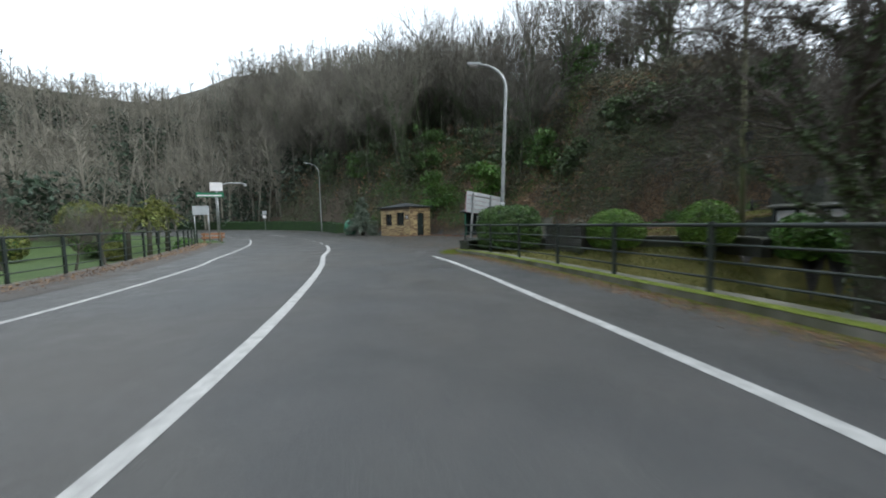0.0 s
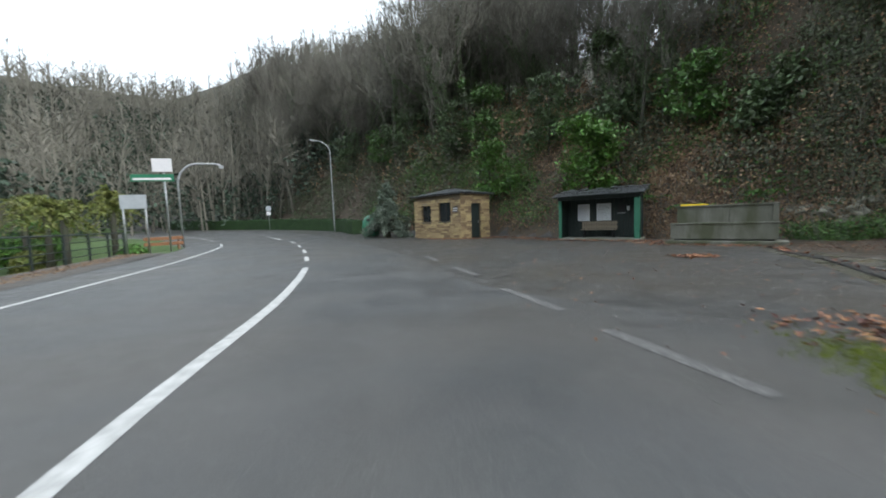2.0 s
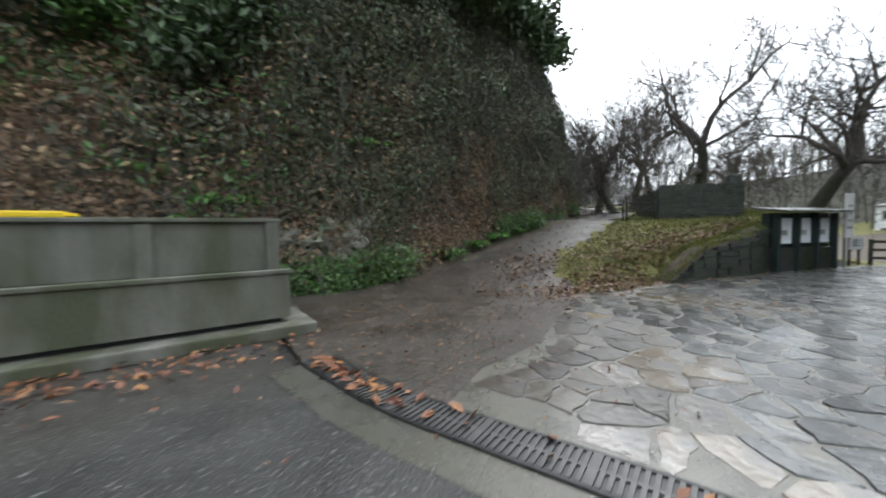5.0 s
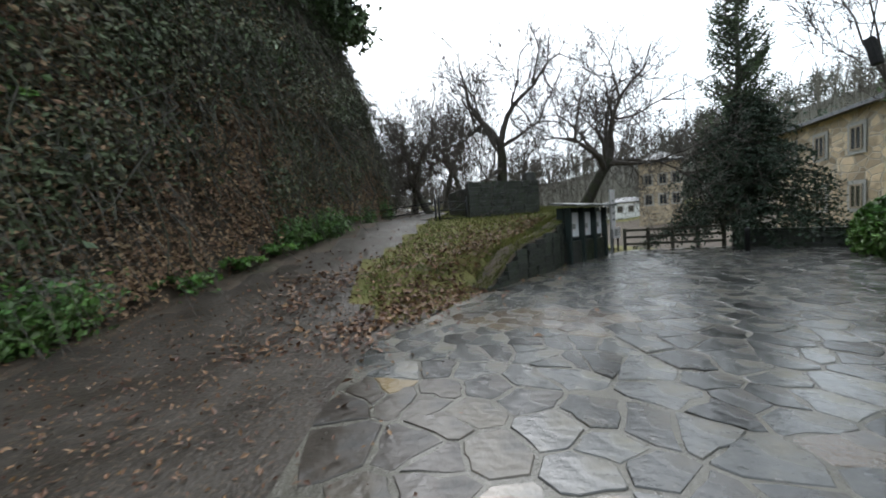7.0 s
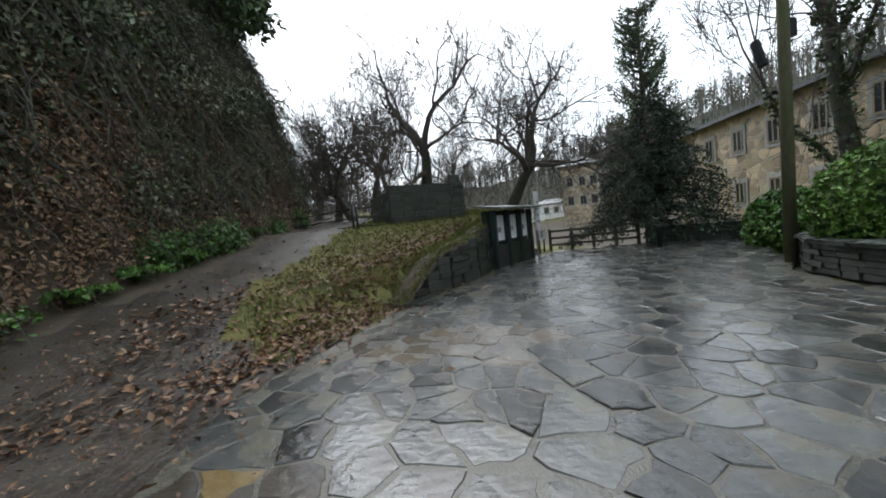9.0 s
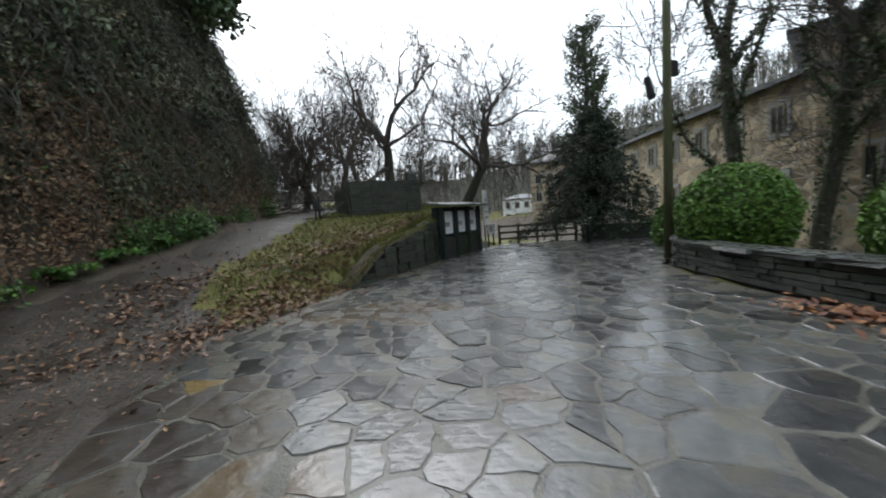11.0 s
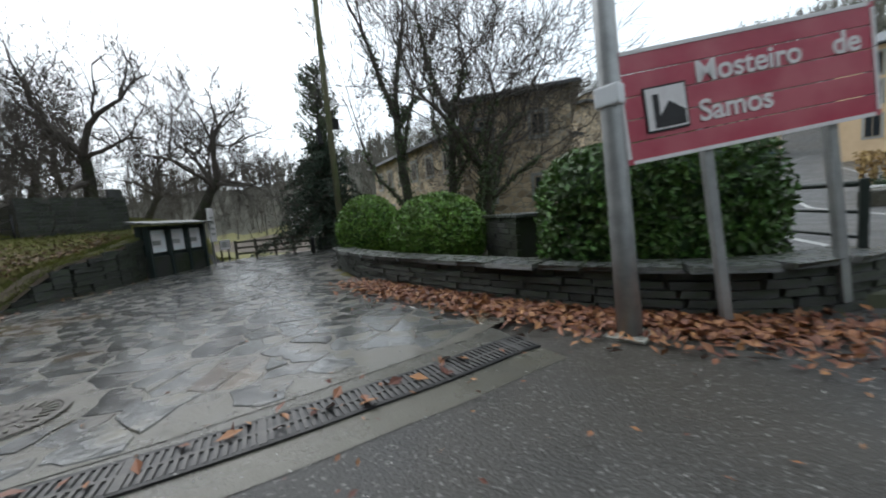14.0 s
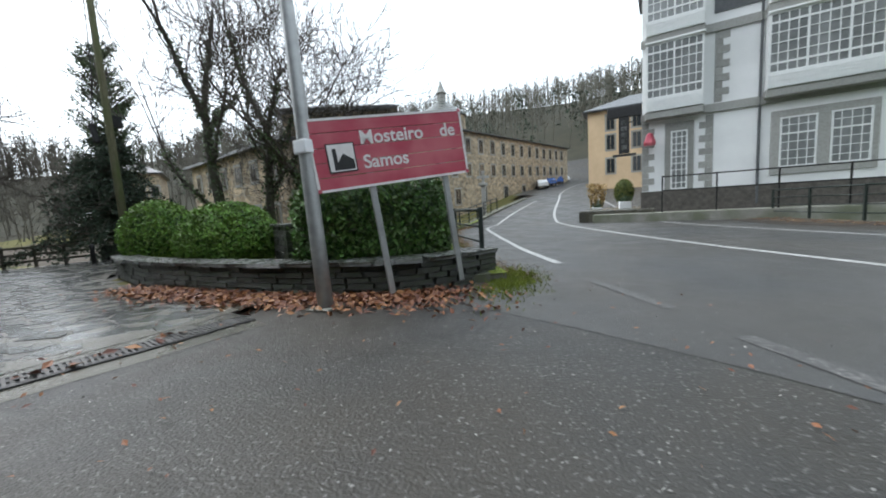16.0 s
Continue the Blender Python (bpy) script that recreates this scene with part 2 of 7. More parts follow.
M["far_wood"] = mat("far_winter_wood", [(0.03, 0.032, 0.02), (0.06, 0.054, 0.036)], 0.25, 1.0, bump=1.0, fine=2.5)


def masonry(name, cols, mortar, scale, stretch=(1, 1, 1.5)):
    """Rubble masonry for far walls: uneven stones with pale joints and relief."""
    m = mat(name, cols, 1.3, 0.9, bump=0.5, fine=20)
    n, l = m.node_tree.nodes, m.node_tree.links
    b = n["Principled BSDF"]
    tc = n.new("ShaderNodeTexCoord")
    mp = n.new("ShaderNodeMapping")
    mp.inputs["Scale"].default_value = stretch
    l.new(tc.outputs["Object"], mp.inputs[0])
    cells, edge = [n.new("ShaderNodeTexVoronoi") for _ in range(2)]
    edge.feature = "DISTANCE_TO_EDGE"
    for q in (cells, edge):
        q.inputs["Scale"].default_value = scale
        l.new(mp.outputs[0], q.inputs["Vector"])
    sep = n.new("ShaderNodeSeparateColor")
    l.new(cells.outputs["Color"], sep.inputs[0])
    mr = n.new("ShaderNodeMapRange")
    mr.inputs[3].default_value, mr.inputs[4].default_value = 0.55, 1.5
    l.new(sep.outputs[0], mr.inputs[0])
    hs = n.new("ShaderNodeHueSaturation")
    old = b.inputs["Base Color"].links[0].from_socket
    l.new(old, hs.inputs["Color"])
    l.new(mr.outputs[0], hs.inputs["Value"])
    er = n.new("ShaderNodeMapRange")
    er.inputs[1].default_value, er.inputs[2].default_value = 0.02, 0.07
    l.new(edge.outputs[0], er.inputs[0])
    mx = n.new("ShaderNodeMix")
    mx.data_type = "RGBA"
    mx.inputs[6].default_value = (*mortar, 1)
    l.new(er.outputs[0], mx.inputs[0])
    l.new(hs.outputs[0], mx.inputs[7])
    l.new(mx.outputs[2], b.inputs["Base Color"])
    bp = n.new("ShaderNodeBump")
    bp.inputs["Strength"].default_value, bp.inputs["Distance"].default_value = 0.6, 0.04
    l.new(er.outputs[0], bp.inputs["Height"])
    l.new(bp.outputs[0], b.inputs["Normal"])
    return m


M["stone_wall"] = masonry("monastery_masonry", [(0.21, 0.17, 0.115), (0.42, 0.33, 0.22), (0.3, 0.255, 0.19)], (0.34, 0.31, 0.255), 2.1)

# ---- mesh helpers ----
def part(name, bm, material, parent=None, label="", smooth=False):
    me = bpy.data.meshes.new(name)
    bm.normal_update()
    bm.to_mesh(me)
    bm.free()
    if smooth:
        for p in me.polygons:
            p.use_smooth = True
    me.materials.append(M[material])
    ob = new(name, me)
    if parent:
        ob.parent = parent
    if label:
        ob["label"] = label
    return ob


def raw(name, verts, faces, material, parent=None, label="", smooth=False):
    me = bpy.data.meshes.new(name)
    me.from_pydata(verts, [], faces)
    if smooth:
        for p in me.polygons:
            p.use_smooth = True
    me.materials.append(M[material])
    ob = new(name, me)
    if parent:
        ob.parent = parent
    if label:
        ob["label"] = label
    return ob


def thing(name, m, label, category, group="", kind=""):
    e = new(name)
    e.empty_display_size = 0.2
    e.matrix_world = m
    return tagged(e, label, category, group, kind)


def add_box(bm, x0, y0, z0, x1, y1, z1, m=None):
    vs = [bm.verts.new((x, y, z)) for z in (z0, z1) for x, y in ((x0, y0), (x1, y0), (x1, y1), (x0, y1))]
    fs = [(0, 3, 2, 1), (4, 5, 6, 7), (0, 1, 5, 4), (1, 2, 6, 5), (2, 3, 7, 6), (3, 0, 4, 7)]
    for f in fs:
        bm.faces.new([vs[i] for i in f])
    if m is not None:
        bmesh.ops.transform(bm, matrix=m, verts=vs)
    return vs


def box(x0, y0, z0, x1, y1, z1, bevel=0.0, m=None):
    bm = bmesh.new()
    add_box(bm, x0, y0, z0, x1, y1, z1, m)
    if bevel:
        bmesh.ops.bevel(bm, geom=bm.edges[:], offset=bevel, segments=2, affect="EDGES", profile=0.6)
    return bm


def tube_mesh(verts, faces, pts, radii, sides=6, cap=True):
    """Adds a tapered tube along pts to the lists."""
    base = len(verts)
    n = len(pts)
    for i, p in enumerate(pts):
        d = (pts[min(i + 1, n - 1)] - pts[max(i - 1, 0)])
        if d.length < 1e-6:
            d = Vector((0, 0, 1))
        d.normalize()
        a = d.cross(Vector((0.13, 0.95, 0.28)))
        if a.length < 1e-3:
            a = d.cross(Vector((1, 0, 0)))
        a.normalize()
        b = d.cross(a)
        for k in range(sides):
            an = 2 * math.pi * k / sides
            verts.append(p + (a * math.cos(an) + b * math.sin(an)) * radii[i])
    for i in range(n - 1):
        for k in range(sides):
            k2 = (k + 1) % sides
            faces.append((base + i * sides + k, base + i * sides + k2, base + (i + 1) * sides + k2, base + (i + 1) * sides + k))
    if cap:
        faces.append(tuple(base + k for k in range(sides - 1, -1, -1)))
        faces.append(tuple(base + (n - 1) * sides + k for k in range(sides)))


def tube(name, pts, r, material, parent=None, label="", sides=10):
    v, f = [], []
    pts = [Vector(p) for p in pts]
    rr = r if isinstance(r, (list, tuple)) else [r] * len(pts)
    tube_mesh(v, f, pts, rr, sides)
    return raw(name, v, f, material, parent, label, smooth=True)


def along(pts, step):
    """Points at even steps along a plan line, with the heading there."""
    out, carry = [], 0.0
    for (x0, y0), (x1, y1) in zip(pts, pts[1:]):
        d = math.hypot(x1 - x0, y1 - y0)
        s = carry
        while s < d:
            out.append((x0 + (x1 - x0) * s / d, y0 + (y1 - y0) * s / d, math.atan2(y1 - y0, x1 - x0)))
            s += step
        carry = s - d
    return out


def smooth_line(pts, n=8):
    """A Catmull-Rom line through plan points."""
    p = [Vector(q) for q in pts]
    p = [2 * p[0] - p[1], *p, 2 * p[-1] - p[-2]]
    out = []
    for i in range(1, len(p) - 2):
        for k in range(n):
            t = k / n
            a, b, c, d = p[i - 1 : i + 3]
            out.append(0.5 * ((2 * b) + (c - a) * t + (2 * a - 5 * b + 4 * c - d) * t * t + (3 * b - a - 3 * c + d) * t ** 3))
    out.append(p[-2])
    return out


def strip(pts, left, right, z, thick=0.0):
    """A flat band along a plan line, with sides going down by thick."""
    bm = bmesh.new()
    pts = [Vector((q[0], q[1], 0)) for q in pts]
    rows = []
    for i, p in enumerate(pts):
        d = (pts[min(i + 1, len(pts) - 1)] - pts[max(i - 1, 0)]).normalized()
        nrm = Vector((-d.y, d.x, 0))
        a, b = p + nrm * left, p - nrm * right
        row = [bm.verts.new((a.x, a.y, z)), bm.verts.new((b.x, b.y, z))]
        if thick:
            row += [bm.verts.new((b.x, b.y, z - thick)), bm.verts.new((a.x, a.y, z - thick))]
        rows.append(row)
    k = len(rows[0])
    for r, s in zip(rows, rows[1:]):
        for j in range(k if thick else 1):
            j2 = (j + 1) % k
            bm.faces.new((r[j], r[j2], s[j2], s[j]))
    if thick:
        bm.faces.new(rows[0][::-1])
        bm.faces.new(rows[-1])
    bmesh.ops.recalc_face_normals(bm, faces=bm.faces[:])
    return bm


def leaf_quads(verts, faces, at, size, rnd, up=None):
    """One bent leaf of two triangles at a place."""
    a = Vector((rnd.gauss(0, 1), rnd.gauss(0, 1), rnd.gauss(0, 1)))
    if up is not None:
        a = a * 0.45 + up
    a.normalize()
    b = a.orthogonal().normalized()
    b.rotate(Matrix.Rotation(rnd.uniform(0, 6.283), 3, a))
    c = a.cross(b)
    s = size * rnd.uniform(0.6, 1.3)
    k = len(verts)
    verts.extend([at - b * s, at + c * s * 0.5 + a * s * 0.15, at + b * s, at - c * s * 0.5 + a * s * 0.15])
    faces.append((k, k + 1, k + 2, k + 3))
# ---- the lie of the land ----
HILL_FOOT = [(-160, 175), (-80, 108), (-45, 72), (-30, 61), (-19, 52), (-13.5, 44.5), (-9.3, 40.6), (-3.2, 37.8), (0.4, 33.6), (3.2, 31.6), (5.4, 28.9), (7.9, 27.2), (9.8, 26.0), (11.2, 25.2), (12.7, 24.5), (14.8, 23.6), (17.3, 22.75), (20.2, 21.9), (21.6, 22.0), (23, 24.0), (26, 28), (40, 31), (60, 36), (100, 48), (170, 68)]
BANK_EDGE = [(8.6, 22.6), (9.5, 21.7), (10.4, 20.9), (11.4, 20.2), (12.6, 19.1), (14.0, 17.6), (15.2, 16.75), (16.95, 14.8), (18.5, 12.9), (23, 11.0), (44, 8.0), (80, 6)]
TRACK_MID = [(8.6, 23.9), (12.0, 22.95), (14.3, 21.95), (17.0, 21.1), (19.5, 20.45), (23.0, 19.8), (40.0, 21.0), (62.0, 23.0)]
ROAD_MID = smooth_line([(-16, -84), (-8.0, -62), (-3.6, -45), (-1.4, -30), (-0.9, -18), (-0.55, -8), (-0.75, -3), (-1.35, 0.6), (-2.0, 3.4), (-3.05, 7.0), (-4.15, 10.3), (-5.4, 13.5), (-6.6, 17.1), (-8.4, 21.2), (-10.6, 25.2), (-13.4, 29.8), (-18.4, 37.0), (-26, 44.2), (-37, 50.5), (-60, 58.5), (-95, 68)])
ROAD_LEFT_LINE = smooth_line([(-4.6, -30), (-4.7, -16), (-5.1, -4), (-5.9, 3), (-8.0, 9.4), (-9.8, 13.1), (-12.0, 17.8), (-16.0, 25.4), (-22.3, 34.8), (-31, 42.8), (-41, 48.2), (-60, 55)])
KERB = smooth_line([(0.9, -36), (2.9, -20), (4.1, -9), (4.6, -1.0), (4.6, 1.7), (4.25, 3.4), (3.5, 5.7), (2.75, 7.9), (2.0, 9.9), (1.3, 11.7), (0.8, 12.7), (0.35, 13.5), (0.05, 14.2)])
LEFT_RAIL = smooth_line([(-9.4, 1.0), (-9.8, 4.5), (-11.0, 8.2), (-12.6, 11.6), (-15.6, 17.4), (-18.2, 21.8), (-22.4, 28.2)])


SQUARE_SOUTH = [(2.0, 15.2), (3.4, 15.1), (6.9, 14.7), (9.0, 14.0), (10.1, 13.3), (10.6, 12.2), (10.8, 11.1), (14.4, 8.4), (16.3, 10.4), (17.5, 13.2), (60, 14)]


SEGMENTS = {}


def seg_dist(x, y, line):
    """Distance to a plan line, signed: positive on its left."""
    segs = SEGMENTS.get(id(line))
    if segs is None:
        segs = SEGMENTS[id(line)] = [(a[0], a[1], b[0] - a[0], b[1] - a[1], (b[0] - a[0]) ** 2 + (b[1] - a[1]) ** 2) for a, b in zip(line, line[1:])]
    best, sgn = 1e18, 1
    for x0, y0, dx, dy, ll in segs:
        px_, py_ = x - x0, y - y0
        t = (px_ * dx + py_ * dy) / ll
        if t > 0:
            if t > 1:
                t = 1.0
            px_ -= t * dx
            py_ -= t * dy
        d = px_ * px_ + py_ * py_
        if d < best - 1e-9:
            best, sgn = d, 1 if dx * py_ - dy * px_ > 0 else -1
    return math.sqrt(best) * sgn


def ramp(v, a, b):
    t = max(0.0, min(1.0, (v - a) / (b - a)))
    return t * t * (3 - 2 * t)


def lie(x, y):
    """Height of the made ground: the road climbs to the south and gently to the north."""
    z = 0.09 * max(0.0, -3 - max(y, -90))
    if x < 4:
        z += 0.05 * max(0.0, min(y, 90) - 38) * ramp(-x, -4, 4)
    return z


def track(x, y):
    """Height of the grass bank and the track that climbs to the gate."""
    return 0.21 * max(0.0, min(x, 16.5) - 9.4) + 0.07 * max(0.0, min(x, 60) - 16.5)


def gz(x, y):
    """Height of the ground and what it is: 0 soil, 1 grass, 2 lawn, 3 made ground, 4 far wood, 5 mud."""
    d = seg_dist(x, y, HILL_FOOT)
    z, k = lie(x, y), 3
    in_bank = False
    if x > 8.5 and y > 2:
        b = seg_dist(x, y, BANK_EDGE)
        if b > 0:
            in_bank = True
            cut = ramp(x, 11.0, 13.2)
            edge = ramp(b, 0.12 * cut, 1.6 - 1.1 * cut)
            z = track(x, y) * edge
            k = 1 if x > 9.9 + 0.8 * noise.noise(Vector((x * 0.9, y * 0.9, 1.0))) else 5
            side = seg_dist(x, y, TRACK_MID)
            if abs(side) < 0.85 + 0.7 * ramp(-x, -13, -10):
                k = 5
            elif side > 0:
                k = 0
    if d > 0:
        k = 0
        high = 16.5 - 5.5 * ramp(x, 6, 16) - 6.5 * ramp(x, 20, 27) + 5 * ramp(-x, 0, 40)
        base = track(x, y) if in_bank else z
        wob = 1.2 * noise.noise(Vector((x * 0.12, y * 0.12, 3.1))) + 0.45 * noise.noise(Vector((x * 0.5, y * 0.5, 7.7))) + 0.4 * noise.noise(Vector((x * 1.1, y * 1.1, 1.7))) * ramp(x, 8, 12)
        steep = (1.45 + 4.6 * ramp(x, 9, 13.5) * (1 - ramp(x, 22, 27))) * (d + 0.6 * wob * ramp(d, 0, 4))
        rise = high * (1 - math.exp(-max(0.0, steep) / high)) + 0.16 * max(0.0, d - 14)
        z = base + rise
    elif x > KERB_X(y) + 0.25 and y < 14.2 and x > 0.2:
        q = x - KERB_X(y) - 0.25
        z = lie(x, y) - 1.5 * ramp(q, 0.1, 2.2) * ramp(14.0 - y, 0.6, 3.0) * ramp(y, -40, -20)
        k = 0 if q < 2.6 + noise.noise(Vector((x * 0.6, y * 0.6, 9.0))) and y < 11 else 1
    elif x < RAIL_X(y) - 0.3 and -6 < y < 60:
        q = RAIL_X(y) - 0.3 - x
        z = lie(x, y) - 1.6 * ramp(q, 0.1, 3.0) * ramp(y, -6, 2) * ramp(40 - y, 0, 8)
        k = 2
    r = math.hypot(x - 5, y - 18)
    if r > 70:
        east = max(0.0, math.cos(math.atan2(y - 10, x - 5)))
        z += (1 - 0.72 * east ** 2) * (0.5 - 0.16 * ramp(-y, 10, 60)) * (min(r, 190) - 70) * ramp(r, 70, 110) * (0.85 + 0.2 * ramp(-y, 0, 60))
        z += 3 * noise.noise(Vector((x * 0.02, y * 0.02, 0))) * ramp(r, 80, 130)
        if r > 85:
            k = 4
    if x > 14 and y < 2 and r < 75:
        k = 0
    if d <= 0 and not in_bank and x > 2.6 and y > 3.2 and seg_dist(x, y, SQUARE_SOUTH) > 0:
        z, k = 0.0, 3
    return z, k


def cross_x(line, y, lo, hi):
    if y < line[0][1]:
        return lo
    i, j = 0, len(line) - 1
    if y > line[j][1]:
        return hi
    while j - i > 1:
        m = (i + j) // 2
        if line[m][1] <= y:
            i = m
        else:
            j = m
    a, b = line[i], line[j]
    return a[0] + (b[0] - a[0]) * (y - a[1]) / max(1e-6, b[1] - a[1])


def KERB_X(y):
    return cross_x(KERB, y, 0.9, 0.2)


def RAIL_X(y):
    return cross_x(LEFT_RAIL, y, -10.0, -21.5 - 1.2 * max(0, y - 31.5))


def spaced(lo, hi, step, far):
    v = list(np.arange(lo, hi + 1e-6, step))
    s, a, b = step, lo, hi
    while b < far:
        s *= 1.22
        a, b = a - s, b + s
        v.insert(0, a)
        v.append(b)
    return v


def build_ground():
    xs, ys = spaced(-42, 62, 0.8, 2400), spaced(-30, 66, 0.8, 2400)
    xs = sorted(xs + [x + 0.4 for x in xs if 8 < x < 27])
    ys = sorted(ys + [y + 0.4 for y in ys if 10 < y < 28])
    nx = len(xs)
    verts, kinds = [], []
    for y in ys:
        for x in xs:
            z, k = gz(x, y)
            verts.append((x, y, z - (0.07 if k == 3 else 0.0)))
            kinds.append(k)
    faces = [(j * nx + i, j * nx + i + 1, (j + 1) * nx + i + 1, (j + 1) * nx + i) for j in range(len(ys) - 1) for i in range(nx - 1)]
    ob = raw("ground", verts, faces, "soil", smooth=True)
    for name in ("grass", "lawn", "old_asphalt", "far_wood", "mud"):
        ob.data.materials.append(M[name])
    order = {0: 0, 1: 1, 2: 2, 3: 3, 4: 4, 5: 5}
    for p, f in zip(ob.data.polygons, faces):
        ks = [kinds[v] for v in f]
        p.material_index = order[max(set(ks), key=ks.count)]
    tagged(ob, "leaf-littered hillside soil, rough grass and wooded hills", "ground", kind="structure")


build_ground()


def drape(bm, lift=0.0):
    for v in bm.verts:
        v.co.z += lie(v.co.x, v.co.y) + lift
    return bm


# forecourt of old asphalt in front of the hut, the shelter and the trough
def sheet(name, outline, material, z, label, category, step=0.0):
    bm = bmesh.new()
    vs = [bm.verts.new((x, y, z)) for x, y in outline]
    f = bm.faces.new(vs)
    bmesh.ops.triangulate(bm, faces=[f])
    ob = part(name, bm, material)
    return tagged(ob, label, category, kind="structure")


sheet("pavement", [(-1.0, 12.6), (0.2, 14.3), (1.0, 15.2), (2.9, 16.0), (3.3, 18.0), (4.2, 20.1), (4.8, 22.2), (5.5, 24.2), (8.0, 26.6), (5.5, 28.8), (3.3, 31.4), (0.5, 33.4), (-3.0, 37.4), (-8.5, 40.0), (-13, 44), (-16.0, 41.5), (-15, 34), (-11, 26.5), (-8.4, 21.2), (-5.2, 12.9)], "old_asphalt", 0.0, "worn wet asphalt forecourt with gravel and leaves", "forecourt")
def road_band():
    """The road between its left verge and the right-hand kerb."""
    bm = bmesh.new()
    rows = []
    for i, p in enumerate(ROAD_MID):
        d = (ROAD_MID[min(i + 1, len(ROAD_MID) - 1)] - ROAD_MID[max(i - 1, 0)]).normalized()
        nx, ny = -d.y, d.x
        right = (KERB_X(p.y) + 0.05 - p.x) / max(0.5, -nx) if -30 < p.y < 12.5 else 3.4 + 3.0 * ramp(17.5 - p.y, 0, 5)
        left = 6.5 if p.y > -2 else 4.0
        row = []
        for q in (left, left / 2, 0, -right / 2, -right):
            row.append(bm.verts.new((p.x + nx * q, p.y + ny * q, 0)))
        rows.append(row)
    for r, s in zip(rows, rows[1:]):
        for j in range(4):
            bm.faces.new((r[j], r[j + 1], s[j + 1], s[j]))
    return bm


part_road = part("road", drape(road_band(), 0.004), "asphalt")
tagged(part_road, "wet grey asphalt two-lane road bending away", "road", kind="structure")


def line_part(name, pts, w, mat_name, lift, label):
    ob = part(name, drape(strip(pts, w / 2, w / 2, 0.0), lift), mat_name)
    return tagged(ob, label, "road marking", kind="structure")


line_part("centre_line", [p for p in ROAD_MID if p[1] < 21.4], 0.17, "paint", 0.009, "solid white painted centre line, slightly worn")
for k, (a, b) in enumerate(((22.9, 24.6), (26.4, 28.4), (30.2, 32.4), (34.5, 37), (39.5, 43))):
    fine_mid = smooth_line([p for p in ROAD_MID if 20 < p[1] < 46], 6)
    line_part("centre_dash", [p for p in fine_mid if a <= p[1] <= b], 0.15, "paint", 0.009, "white painted dash of the centre line")
line_part("edge_line", smooth_line([(1.3, -20), (2.5, -9), (2.9, -2), (2.85, 0.5), (2.42, 2.4), (1.65, 5.1), (0.9, 7.7), (0.05, 10.4), (-0.75, 12.5)], 6), 0.16, "paint", 0.0095, "white painted edge line along the kerb")
line_part("edge_line", ROAD_LEFT_LINE, 0.13, "paint", 0.0095, "thin white painted edge line by the verge")
for a, b in (((-1.2, 14.1), (-1.85, 15.5)), ((-2.15, 16.3), (-2.85, 17.8)), ((-3.35, 19.3), (-4.05, 20.7)), ((-4.7, 22.2), (-5.3, 23.6)), ((-6.2, 25.2), (-6.9, 26.6))):
    line_part("give_way_dash", [a, ((a[0] + b[0]) / 2, (a[1] + b[1]) / 2), b], 0.16, "old_paint", 0.0095, "scuffed white dash across the junction mouth")

# verge between the left edge line and the left rail
bm = strip([(p[0] + 0.75, p[1]) for p in LEFT_RAIL], 1.05, 1.1, 0.0)
tagged(part("verge", drape(bm, 0.012), "mud"), "muddy verge with wet leaves beside the rail", "verge", kind="structure")


# ---- kerb with moss, and the right-hand rail ----
def build_kerb():
    pts = [p for p in KERB if p[1] > -24]
    ob = part("kerb", drape(strip([(p[0] + 0.18, p[1]) for p in pts], 0.2, 0.35, 0.13, 0.2), 0), "trough")
    tagged(ob, "mossy concrete kerb under the railing", "kerb", kind="structure")
    rnd = random.Random(4)
    v, f = [], []
    for x, y, h in along([(p[0] + 0.03, p[1]) for p in pts if p[1] > -4], 0.012):
        for _ in range(2):
            at = Vector((x + rnd.gauss(0.06, 0.07), y + rnd.gauss(0, 0.05), lie(x, y) + 0.13 + rnd.uniform(-0.03, 0.02)))
            if noise.noise(Vector((x, y, 0)) * 0.9) > -0.3:
                leaf_quads(v, f, at, 0.022, rnd, Vector((0, 0, 0.6)))
    tagged(raw("kerb_moss", v, f, "moss"), "bright green moss cushions along the kerb", "moss", kind="stuff")
    ms = part("kerb_moss_mat", drape(strip([(p[0] + 0.1, p[1]) for p in pts if p[1] > -6], 0.13, 0.12, 0.142), 0), "moss")
    tagged(ms, "mat of bright green moss on the kerb", "moss", kind="stuff")
    v, f = [], []
    for x, y, h in along([(p[0] - 0.35, p[1]) for p in pts if p[1] > -4], 0.012):
        at = Vector((x + rnd.gauss(0, 0.16), y, lie(x, y) + 0.015))
        if noise.noise(Vector((x, y, 5)) * 0.7) > -0.2:
            leaf_quads(v, f, at, 0.016, rnd, Vector((0, 0, 0.8)))
    tagged(raw("gutter_moss", v, f, "moss"), "thin moss and grit in the gutter", "moss", kind="stuff")


build_kerb()


